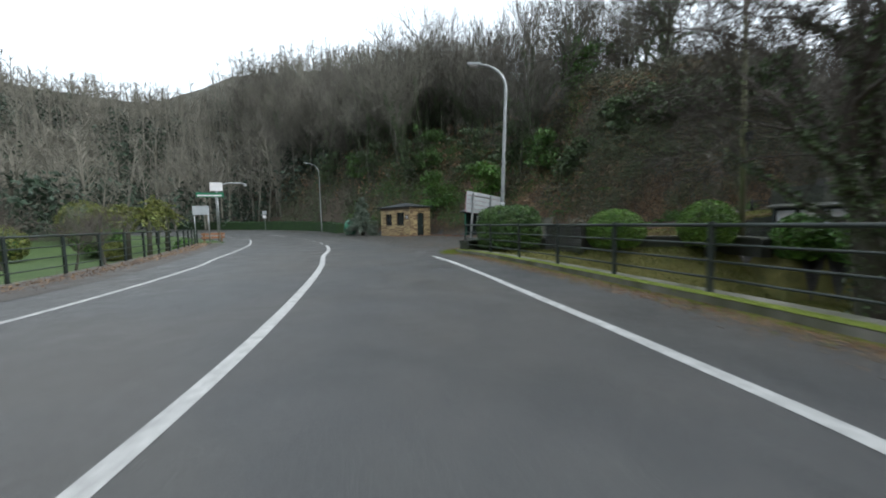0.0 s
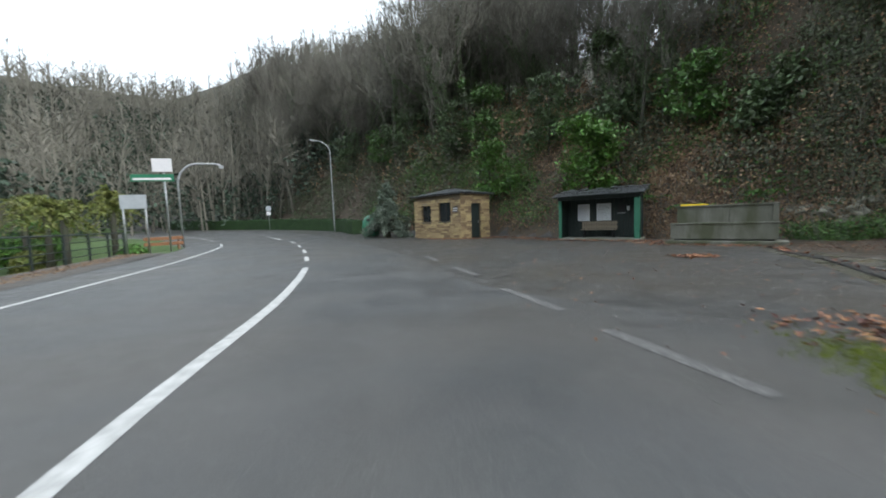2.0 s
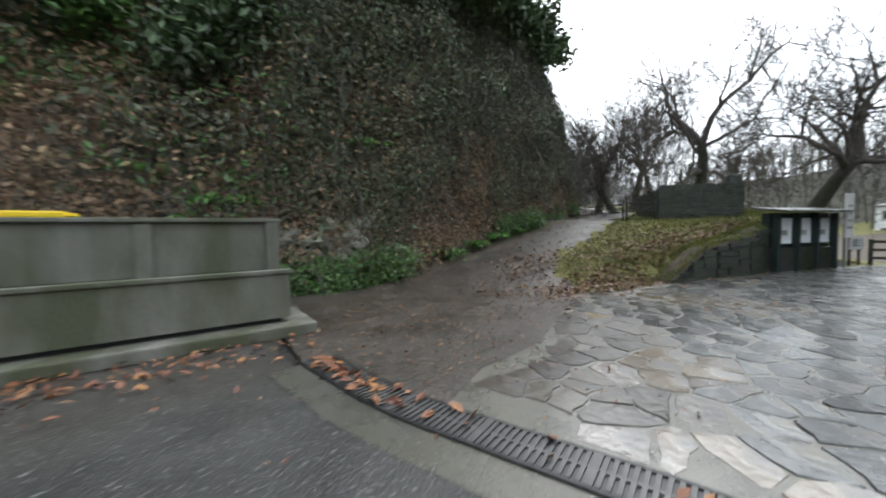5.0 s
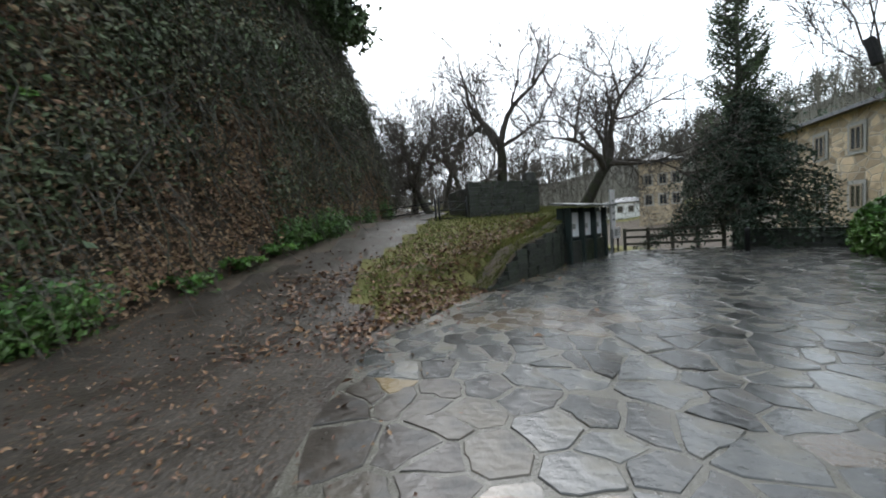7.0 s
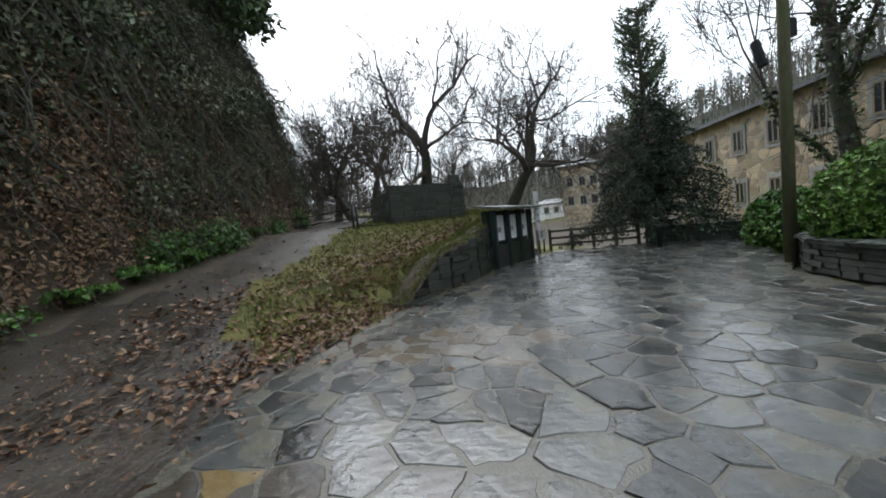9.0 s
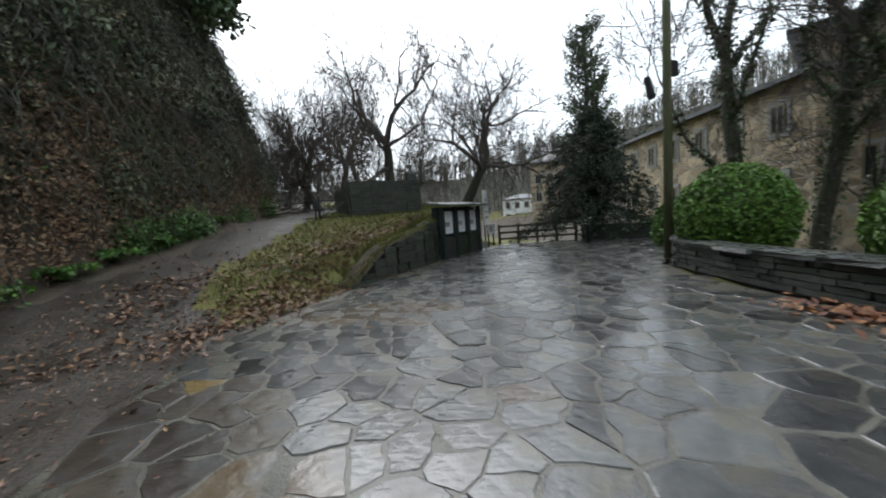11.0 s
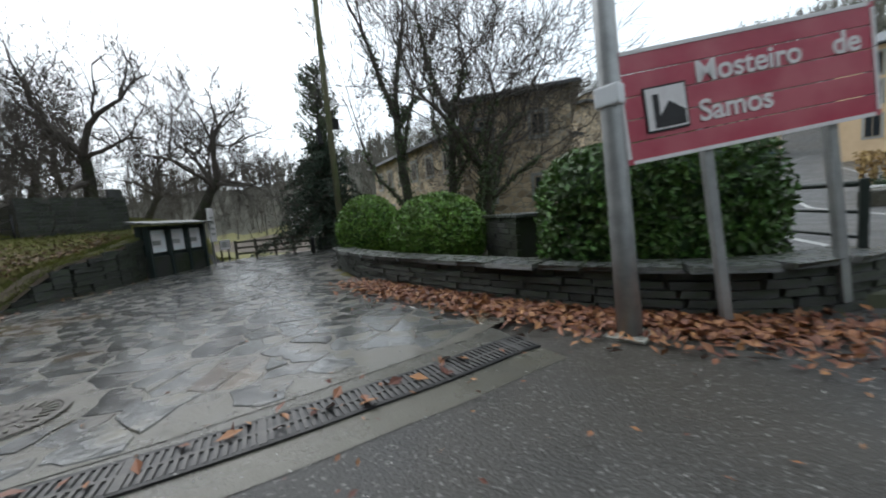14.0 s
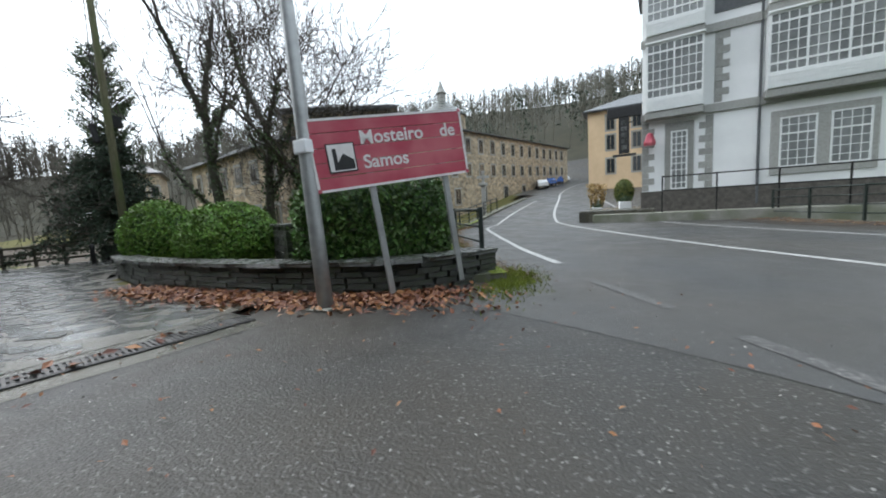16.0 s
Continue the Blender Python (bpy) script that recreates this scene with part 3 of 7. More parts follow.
def gutter_dirt():
    """Trodden leaves, grit and moss washed up along the kerb."""
    rnd = random.Random(44)
    for name, label, material, n, off, size in (("gutter_leaves", "brown grit and leaf crumbs washed against the kerb", "leaf_brown", 16000, 0.28, 0.02), ("gutter_weeds", "low weeds growing out of the gutter", "moss", 3500, 0.1, 0.028)):
        v, f = [], []
        spots = along([(p[0], p[1]) for p in KERB if -3 < p[1] < 14.3], 0.02)
        for _ in range(n):
            x, y, h = rnd.choice(spots)
            q = abs(rnd.gauss(0, off))
            leaf_quads(v, f, Vector((x - 0.03 - q, y, lie(x, y) + 0.016 + 0.05 * rnd.random() * max(0.0, 0.2 - q))), size, rnd, Vector((0, 0, 0.9)))
        tagged(raw(name, v, f, material), label, "debris", kind="stuff")


gutter_dirt()


def build_rail(pts, label, height=1.05, step=2.0, rails=(1.0, 0.72, 0.47, 0.22), base=0.13, off=0.28, post=0.035):
    spots = along([(p[0], p[1]) for p in pts], step)
    t = thing("railing", pose(0, 0, 0), label, "railing")
    for i, a in enumerate(spots):
        z0 = lie(a[0], a[1]) + base
        part("post", box(a[0] + off - post, a[1] - post, z0, a[0] + off + post, a[1] + post, z0 + height, 0.008), "rail", t)
        if i + 1 < len(spots):
            b = spots[i + 1]
            z1 = lie(b[0], b[1]) + base
            for h in rails:
                r = 0.03 if h == rails[0] else 0.018
                tube("bar", [(a[0] + off, a[1], z0 + h), (b[0] + off, b[1], z1 + h)], r, "rail", t, sides=8)


build_rail([p for p in KERB if -14 < p[1] < 13.9][::-1], "dark green painted steel railing on the mossy kerb")
build_rail(LEFT_RAIL, "dark green steel railing between verge and garden", height=1.15, rails=(1.12, 0.82, 0.52, 0.24), base=0.05, off=0.0)


# ---- drainage grate across the mouth of the square ----
GRATE = smooth_line([(5.6, 23.8), (5.12, 22.7), (4.9, 21.85), (4.66, 20.9), (4.28, 19.98), (3.8, 19.0), (3.5, 18.3), (3.32, 17.8), (3.13, 17.3), (2.95, 16.7), (2.84, 16.4)], 6)


def build_grate():
    t = thing("drain_channel", pose(0, 0, 0), "long cast-iron drainage grate with leaves caught in it", "drain")
    # no depth is cut: a flat black sheet paints the dark under the bars
    part("trench_shade", strip(GRATE, 0.145, 0.145, 0.009), "black", t)
    part("edge", strip([(p[0], p[1]) for p in GRATE], 0.165, -0.135, 0.019, 0.02), "iron", t)
    part("edge", strip([(p[0], p[1]) for p in GRATE], -0.135, 0.165, 0.019, 0.02), "iron", t)
    rnd = random.Random(9)
    spots = along([(p[0], p[1]) for p in GRATE], 0.046)
    bm0 = box(-0.012, -0.133, -0.02, 0.012, 0.133, 0.0)
    me = bpy.data.meshes.new("bar")
    bm0.to_mesh(me)
    bm0.free()
    me.materials.append(M["steel_grate"])
    bm1 = box(-0.025, -0.145, -0.02, 0.025, 0.145, 0.002)
    me1 = bpy.data.meshes.new("crossbar")
    bm1.to_mesh(me1)
    bm1.free()
    me1.materials.append(M["steel_grate"])
    for i, (x, y, h) in enumerate(spots):
        big = i % 14 == 0
        ob = new("crossbar" if big else "bar", me1 if big else me)
        ob.parent = t
        ob.matrix_basis = Matrix.Translation((x, y, 0.021)) @ Matrix.Rotation(h, 4, "Z")
    bm2 = strip(GRATE, 0.012, 0.012, 0.0215, 0.02)
    part("spine", bm2, "steel_grate", t)
    v, f = [], []
    for x, y, h in along([(p[0], p[1]) for p in GRATE], 0.02):
        dense = 0.85 if y > 22.6 else 0.13
        if rnd.random() < dense:
            leaf_quads(v, f, Vector((x + rnd.gauss(0, 0.09), y + rnd.gauss(0, 0.05), 0.036)), 0.06, rnd, Vector((0, 0, 1.2)))
    tagged(raw("grate_leaves", v, f, "leaf_fallen"), "brown fallen leaves clogging the grate", "leaves", kind="stuff")


M["steel_grate"] = mat("dull_grate_iron", [(0.04, 0.04, 0.04), (0.1, 0.095, 0.088)], 12, 0.5, metal=0.3, bump=0.2)
build_grate()
tagged(part("grate_surround", strip(GRATE, 1.1, 0.46, 0.004), "slab"), "wet smooth concrete band around the drain", "concrete band", kind="structure")
# ---- stone facing made of single stones ----
STONES = []
for k in range(6):
    bm = box(-0.5, -0.5, -0.5, 0.5, 0.5, 0.5)
    rs = random.Random(k)
    for v in bm.verts:
        v.co += Vector((rs.uniform(-0.04, 0.04), rs.uniform(-0.12, 0.06) if v.co.y < 0 else 0, rs.uniform(-0.09, 0.09)))
    STONES.append(bm)


def stone_set(material):
    out = []
    for k, bm in enumerate(STONES):
        me = bpy.data.meshes.new("stone")
        bm.to_mesh(me)
        me.materials.append(M[material])
        out.append(me)
    return out


def lay(parent, meshes, w, h, m, holes=(), course=(0.08, 0.14), length=(0.25, 0.55), depth=0.1, seed=1, name="stone", joint=0.012, limit=300, slope=None):
    """Courses of single stones on a face: local x along it, z up, its outside towards -y."""
    rs = random.Random(seed)
    z, n = 0.0, 0
    while z < h - 0.03:
        ch = min(rs.uniform(*course), h - z)
        x = -rs.uniform(0, 0.2)
        while x < w:
            ln = rs.uniform(*length)
            a, b = max(0.0, x), min(w, x + ln)
            x += ln
            for hx0, hx1, hz0, hz1 in holes:
                if z + ch * 0.5 > hz0 and z + ch * 0.5 < hz1:
                    if a < hx0 < b:
                        b = hx0
                    if a < hx1 < b and a >= hx0 - 1e-6:
                        a = hx1
                    if a >= hx0 - 1e-6 and b <= hx1 + 1e-6:
                        b = a
            if b - a < 0.05 or n >= limit:
                continue
            if slope and z + ch > slope(0.5 * (a + b)):
                continue
            ob = new(name, rs.choice(meshes))
            ob.parent = parent
            out = rs.uniform(-0.015, 0.02)
            ob.matrix_basis = m @ Matrix.Translation(((a + b) / 2, depth * 0.3 - out, z + ch / 2)) @ Matrix.Diagonal((b - a - joint, depth, ch - joint, 1))
            n += 1
        z += ch


# ---- stone hut ----
def build_hut():
    hut = thing("stone_hut", pose(-8.62, 37.16, 0.0, 0, 0, -40.0), "small ochre stone hut with slate roof and dark shuttered windows", "hut")
    w, d, h = 4.7, 2.75, 2.86
    wins = [(0.85, 1.8, 1.1, 2.3), (2.65, 3.8, 1.1, 2.4)]
    door = (0.95, 1.85, 0.0, 2.25)

    def walls(bm, holes, length, m):
        xs = sorted({0.0, length, *[v for hx in holes for v in hx[:2]]})
        zs = sorted({0.0, h, *[v for hx in holes for v in hx[2:]]})
        for x0, x1 in zip(xs, xs[1:]):
            for z0, z1 in zip(zs, zs[1:]):
                if not any(hx[0] <= x0 and x1 <= hx[1] and hx[2] <= z0 and z1 <= hx[3] for hx in holes):
                    add_box(bm, x0, 0.05, z0, x1, 0.35, z1, m)

    bm = bmesh.new()
    walls(bm, wins, w, None)
    part("wall", bm, "mortar", hut)
    side = pose(w, 0, 0, 0, 0, 90)
    bm = bmesh.new()
    walls(bm, [door], d, side)
    part("wall", bm, "mortar", hut)
    bm = bmesh.new()
    add_box(bm, 0.05, d - 0.3, 0, w - 0.36, d - 0.02, h)
    add_box(bm, 0.05, 0.36, 0, 0.33, d - 0.31, h)
    part("wall", bm, "mortar", hut)
    st = stone_set("ochre")
    lay(hut, st, w, h, Matrix(), wins, (0.09, 0.16), (0.3, 0.65), 0.12, 3, limit=190)
    lay(hut, st, d, h, side, [door], (0.09, 0.16), (0.3, 0.65), 0.12, 5, limit=140)
    for x0, x1, z0, z1 in wins:
        wd = part("window", box(x0, 0.16, z0, x1, 0.2, z1), "glass", hut, "dark barred window")
        part("sill", box(x0 - 0.05, -0.05, z0 - 0.06, x1 + 0.05, 0.16, z0, 0.01), "slate", wd)
        part("lintel", box(x0 - 0.1, -0.03, z1, x1 + 0.1, 0.14, z1 + 0.07, 0.01), "wood", wd)
        bm = bmesh.new()
        for t in (x0, (x0 + x1) / 2 - 0.02, x1 - 0.04):
            add_box(bm, t, 0.12, z0, t + 0.04, 0.155, z1)
        add_box(bm, x0, 0.121, z1 - 0.05, x1, 0.154, z1)
        add_box(bm, x0, 0.121, z0, x1, 0.154, z0 + 0.05)
        part("window_frame", bm, "black", wd)
        for k in range(1, 5):
            x = x0 + (x1 - x0) * k / 5
            part("iron_bar", box(x - 0.008, 0.09, z0, x + 0.008, 0.106, z1), "iron", wd)
    dr = part("door", box(door[0], 0.14, 0.02, door[1], 0.19, door[3], 0.0, side), "dark_green", hut, "dark plank door")
    for k in range(5):
        x = door[0] + 0.03 + k * (door[1] - door[0] - 0.06) / 5
        part("plank", box(x, 0.12, 0.05, x + 0.14, 0.138, door[3] - 0.05, 0.004, side), "dark_green", dr)
    part("handle", box(door[1] - 0.14, 0.085, 0.98, door[1] - 0.11, 0.118, 1.12, 0.005, side), "steel", dr)
    # low hipped slate roof
    bm = bmesh.new()
    o = 0.24
    a = [bm.verts.new(p) for p in ((-o, -o, h), (w + o, -o, h), (w + o, d + o, h), (-o, d + o, h))]
    b = [bm.verts.new((v.co.x, v.co.y, h + 0.07)) for v in a]
    c = [bm.verts.new((w / 2 - 0.5, d / 2, h + 0.52)), bm.verts.new((w / 2 + 0.5, d / 2, h + 0.52))]
    bm.faces.new(a[::-1])
    for i in range(4):
        bm.faces.new((a[i], a[(i + 1) % 4], b[(i + 1) % 4], b[i]))
    bm.faces.new((b[0], b[1], c[1], c[0]))
    bm.faces.new((b[1], b[2], c[1]))
    bm.faces.new((b[2], b[3], c[0], c[1]))
    bm.faces.new((b[3], b[0], c[0]))
    rf = part("roof", bm, "roofslate", hut)
    rs = random.Random(2)
    for k in range(14):
        x = -o + (w + 2 * o) * k / 14
        part("slate", box(x + 0.01, -o - 0.05, h + 0.05 + rs.uniform(0, 0.02), x + 0.34, -o + 0.35, h + 0.085 + rs.uniform(0, 0.03)), "roofslate", rf)
    for k in range(10):
        y = -o + (d + 2 * o) * k / 10
        part("slate", box(w + o - 0.35, y + 0.01, h + 0.05 + rs.uniform(0, 0.02), w + o + 0.05, y + 0.35, h + 0.085 + rs.uniform(0, 0.03)), "roofslate", rf)
    plate = part("name_plate", box(4.05, -0.06, 1.7, 4.5, -0.045, 2.08), "black", hut, "small dark plate with white bars")
    for k in range(2):
        part("text_bar", box(4.08, -0.065, 1.78 + 0.14 * k, 4.47, -0.061, 1.84 + 0.14 * k), "sign_white", plate)


build_hut()


# ---- bus shelter ----
def build_shelter():
    s = thing("bus_shelter", pose(0.4, 30.75, 0.0, 0, 0, -30.0), "dark green wooden bus shelter with ragged slate roof and posters", "bus shelter")
    w, d = 3.6, 1.2
    part("floor_slab", box(-0.1, -0.05, 0.0, w + 0.1, d, 0.08, 0.01), "concrete", s)
    part("post", box(-0.06, -0.02, 0.08, 0.08, 0.12, 1.98, 0.008), "green_post", s, "green painted corner post")
    part("post", box(w - 0.18, -0.04, 0.08, w + 0.05, 0.16, 1.98, 0.008), "green_post", s, "broad green painted corner post")
    for k in range(17):
        x = k * w / 17
        part("back_board", box(x + 0.004, d - 0.06, 0.08, x + w / 17 - 0.004, d - 0.03, 2.15, 0.004), "dark_green", s)
    for k in range(6):
        y = 0.14 + k * 0.19
        part("side_board", box(0.0, y, 0.08, 0.03, y + 0.183, 2.0, 0.004), "dark_green", s)
        part("side_board", box(w - 0.06, y + 0.03, 0.08, w - 0.03, y + 0.21, 2.0, 0.004), "dark_green", s)
    part("lintel", box(-0.1, -0.08, 1.98, w + 0.1, 0.06, 2.14, 0.01), "dark_green", s)
    roof = part("roof", box(-0.3, -0.3, 0, w + 0.25, d + 0.2, 0.05, 0.0, pose(0, 0, 2.17, 11)), "dark_green", s)
    rs = random.Random(11)
    for r in range(5):
        for k in range(12):
            x = -0.33 + k * (w + 0.6) / 12 + rs.uniform(-0.03, 0.03)
            y = -0.38 + r * 0.36
            part("slate", box(x, y, 0, x + 0.31, y + 0.44, 0.022, 0.0, pose(0, 0, 2.225 + r * 0.012 + rs.uniform(0, 0.015), 11 + rs.uniform(-1.5, 2.0))), "roofslate", roof)
    for x0, x1 in ((0.55, 1.15), (1.5, 2.18)):
        b = part("poster", box(x0, d - 0.085, 0.92, x1, d - 0.065, 1.78), "paper", s, "white paper timetable poster")
        for k in range(9):
            part("text_bar", box(x0 + 0.06, d - 0.0885, 1.0 + k * 0.08, x1 - 0.06 - (k % 3) * 0.06, d - 0.086, 1.008 + k * 0.08), "cap", b)
    nb = part("notice", box(2.5, d - 0.085, 1.28, 2.82, d - 0.065, 1.68), "black", s, "small dark framed notice")
    part("frame", box(2.47, d - 0.095, 1.25, 2.85, d - 0.089, 1.29), "steel", nb)
    part("notice", box(2.9, d - 0.085, 1.38, 3.02, d - 0.065, 1.6), "paper", s, "small torn white notice")
    bench = thing("bench", pose(0.4, 30.75, 0.0, 0, 0, -30.0) @ pose(0.85, 0.55, 0.08), "slatted weathered wooden bench with an upright back", "bench")
    for k in range(14):
        part("slat", box(k * 0.12, 0.33, 0.42, k * 0.12 + 0.085, 0.36, 0.82, 0.005), "wood", bench)
    part("rail", box(-0.02, 0.365, 0.5, 1.68, 0.395, 0.57, 0.005), "wood", bench)
    part("rail", box(-0.02, 0.365, 0.7, 1.68, 0.395, 0.77, 0.005), "wood", bench)
    for k in range(4):
        part("seat_board", box(-0.02, 0.0 + k * 0.085, 0.38, 1.68, 0.075 + k * 0.085, 0.41, 0.005), "wood", bench)
    for x in (0.12, 1.5):
        part("leg", box(x, 0.02, 0, x + 0.06, 0.32, 0.378, 0.008), "iron", bench)


build_shelter()


# ---- concrete trough with a back panel ----
def build_trough():
    t = thing("water_trough", pose(3.74, 26.46, 0.0, 0, 0, -33.0), "stained two-tier concrete water trough with back panel", "trough")
    part("plinth", box(-0.15, -0.25, 0.0, 3.3, 0.9, 0.14, 0.02), "trough", t, "mossy concrete plinth")
    for x0, y0, x1, y1 in ((0.0, 0.0, 3.05, 0.12), (0.0, 0.7, 3.05, 0.85), (0.0, 0.12, 0.12, 0.7), (2.93, 0.12, 3.05, 0.7)):
        part("basin_side", box(x0, y0, 0.2, x1, y1, 0.74), "trough", t)
    part("basin_floor", box(0.12, 0.12, 0.2, 2.93, 0.7, 0.34), "trough", t)
    part("rim", box(-0.03, -0.03, 0.74, 3.08, 0.1, 0.79, 0.012), "trough", t)
    # matt black filler: the shadow in the gap under the basin, as colour
    part("shadow_gap", box(0.1, 0.08, 0.14, 2.95, 0.7, 0.2), "black", t)
    part("back_panel", box(0.12, 0.62, 0.742, 3.03, 0.85, 1.38, 0.015), "trough", t)
    part("pilaster", box(1.55, 0.58, 0.742, 1.72, 0.64, 1.36, 0.01), "trough", t)
    part("pilaster", box(2.9, 0.57, 0.742, 3.06, 0.64, 1.4, 0.01), "trough", t, "pale chipped concrete edge")
    part("coping", box(0.05, 0.56, 1.38, 3.09, 0.9, 1.43, 0.012), "trough", t, "mossy coping")
    y = thing("yellow_bar", pose(3.74, 26.46, 0.0, 0, 0, -33.0) @ pose(0.22, 0.66, 1.43), "bright yellow plastic bar lying on the coping", "plastic bar")
    part("bar_body", box(0, 0, 0, 0.8, 0.16, 0.07, 0.02), "yellow", y)
    part("bar_end", box(0.8, 0.03, 0.012, 0.88, 0.13, 0.05, 0.01), "yellow", y)


build_trough()


# ---- curved slate wall with pale cap stones ----
WALL = smooth_line([(0.42, 13.75), (0.6, 14.1), (1.0, 14.55), (1.65, 14.93), (2.4, 15.05), (3.4, 15.05), (4.6, 14.97), (5.5, 14.85), (6.7, 14.66), (8.0, 14.28), (9.0, 13.9), (9.9, 13.4), (10.35, 12.6), (10.45, 11.5)], 8)


def build_wall():
    core = part("garden_wall", strip(WALL, 0.13, 0.22, 0.44, 0.6), "slate")
    tagged(core, "low curved dry-stone slate wall with wet cap stones", "wall", kind="structure")
    st = stone_set("slate")
    caps = stone_set("cap")
    rs = random.Random(21)
    z, n = 0.0, 0
    for course in range(5):
        ch = 0.088
        s = rs.uniform(0, 0.2)
        spots = along([(p[0], p[1]) for p in WALL], 0.05)
        i = 0
        while i < len(spots) - 2:
            ln = rs.randint(5, 10)
            j = min(i + ln, len(spots) - 1)
            a, b = spots[i], spots[j]
            mx, my = (a[0] + b[0]) / 2, (a[1] + b[1]) / 2
            h = math.atan2(b[1] - a[1], b[0] - a[0])
            L = math.hypot(b[0] - a[0], b[1] - a[1])
            ob = new("stone", rs.choice(st))
            ob.parent = core
            ob.matrix_basis = Matrix.Translation((mx, my, z + ch / 2)) @ Matrix.Rotation(h + math.pi, 4, "Z") @ Matrix.Translation((0, -0.13 - rs.uniform(-0.01, 0.025), 0)) @ Matrix.Diagonal((L - 0.012, 0.12, ch - 0.012, 1))
            i = j
        z += ch
    spots = along([(p[0], p[1]) for p in WALL], 0.05)
    i = 0
    while i < len(spots) - 4:
        j = min(i + rs.randint(9, 16), len(spots) - 1)
        a, b = spots[i], spots[j]
        h = math.atan2(b[1] - a[1], b[0] - a[0])
        L = math.hypot(b[0] - a[0], b[1] - a[1])
        ob = new("cap_stone", rs.choice(caps))
        ob.parent = core
        ob.matrix_basis = Matrix.Translation(((a[0] + b[0]) / 2, (a[1] + b[1]) / 2, 0.472)) @ Matrix.Rotation(h + math.pi + rs.uniform(-0.03, 0.03), 4, "Z") @ Matrix.Translation((0, 0.0, 0)) @ Matrix.Diagonal((L - 0.01, 0.5, 0.06, 1))
        i = j


build_wall()


# ---- lettering ----
def lettering(name, text, size, m, material, parent, depth=0.004, bold=0.0):
    cu = bpy.data.curves.new(name, "FONT")
    cu.body, cu.size, cu.extrude, cu.offset = text, size, depth, bold
    tmp = bpy.data.objects.new(name, cu)
    scene.collection.objects.link(tmp)
    me = bpy.data.meshes.new_from_object(tmp.evaluated_get(bpy.context.evaluated_depsgraph_get()))
    bpy.data.objects.remove(tmp)
    me.name = name
    me.materials.clear()
    me.materials.append(M[material])
    ob = new(name, me)
    ob.parent = parent
    ob.matrix_basis = m
    return ob


M["grey_back"] = mat("grey_aluminium", [(0.35, 0.37, 0.38), (0.48, 0.5, 0.5)], 4, 0.45, metal=0.3, bump=0.05)


# ---- the red sign on two posts ----
def build_sign():
    # local x runs along the board as read from its front; its front faces -y
    s = thing("tourist_sign", SIGN_POSE, "faded purple-red slatted tourist sign on two posts", "sign")
    w, z0, z1 = SIGN_W, SIGN_Z0, SIGN_Z1
    h = (z1 - z0) / 5
    for k in range(5):
        sl = part("slat", box(0.0, 0.0, z0 + k * h + 0.004, w, 0.02, z0 + (k + 1) * h - 0.004, 0.004), "sign_red", s)
        part("slat_back", box(0.004, 0.021, z0 + k * h + 0.008, w - 0.004, 0.035, z0 + (k + 1) * h - 0.008, 0.003), "grey_back", sl, "grey aluminium back of the slat")
    bw = 0.035
    part("border", box(0.05, -0.006, z1 - bw, w - 0.05, -0.001, z1 - 0.004), "sign_white", s, "pale border strip")
    part("border", box(0.05, -0.006, z0 + 0.004, w - 0.05, -0.001, z0 + bw), "sign_white", s, "pale border strip")
    part("border", box(0.004, -0.006, z0 + 0.05, bw, -0.001, z1 - 0.05), "sign_white", s, "pale border strip")
    part("border", box(w - bw, -0.006, z0 + 0.05, w - 0.004, -0.001, z1 - 0.05), "sign_white", s, "pale border strip")
    mid = z0 + 2.25 * h
    p = h * 2.0
    x0 = 0.19
    f = part("pictogram", box(x0, -0.012, mid - p / 2, x0 + p * 0.98, -0.001, mid + p / 2), "black", s, "white square with a dark church pictogram")
    part("field", box(x0 + 0.015, -0.015, mid - p / 2 + 0.015, x0 + p * 0.98 - 0.015, -0.0125, mid + p / 2 - 0.015), "sign_white", f)
    bm = bmesh.new()
    add_box(bm, x0 + 0.07, -0.018, mid - p / 2 + 0.03, x0 + 0.12, -0.0155, mid + p * 0.32)
    vs = [bm.verts.new((x, -0.018, z)) for x, z in ((x0 + 0.12, mid - p / 2 + 0.03), (x0 + p * 0.9, mid - p / 2 + 0.03), (x0 + p * 0.9, mid - 0.04), (x0 + p * 0.55, mid + p * 0.14), (x0 + 0.12, mid - 0.06))]
    bm.faces.new(vs)
    part("church_shape", bm, "black", f)
    lettering("lettering", "Mosteiro", 0.24, pose(x0 + p + 0.08, -0.004, z0 + 3.05 * h, 90), "sign_white", s, 0.004, 0.004)
    lettering("lettering", "de", 0.24, pose(w - 0.37, -0.004, z0 + 3.05 * h, 90), "sign_white", s, 0.004, 0.004)
    lettering("lettering", "Samos", 0.24, pose(x0 + p + 0.08, -0.004, z0 + 1.35 * h, 90), "sign_white", s, 0.004, 0.004)
    for x in (0.33 * w, 0.83 * w):
        part("post", box(x - 0.04, 0.036, -0.1, x + 0.04, 0.1, z1 - 0.05, 0.006), "steel", s, "grey galvanised post")
    for z in (z0 + 0.1, z1 - 0.15):
        part("back_rail", box(0.06, 0.036, z, 0.33 * w - 0.045, 0.06, z + 0.05), "steel", s)
        part("back_rail", box(0.33 * w + 0.045, 0.036, z, 0.83 * w - 0.045, 0.06, z + 0.05), "steel", s)


SIGN_POSE, SIGN_W, SIGN_Z0, SIGN_Z1 = pose(1.97, 15.74, 0, 0, 0, 221.0) @ pose(0.0, 0, 0, 0, -6.5), 2.14, 1.46, 2.37
build_sign()


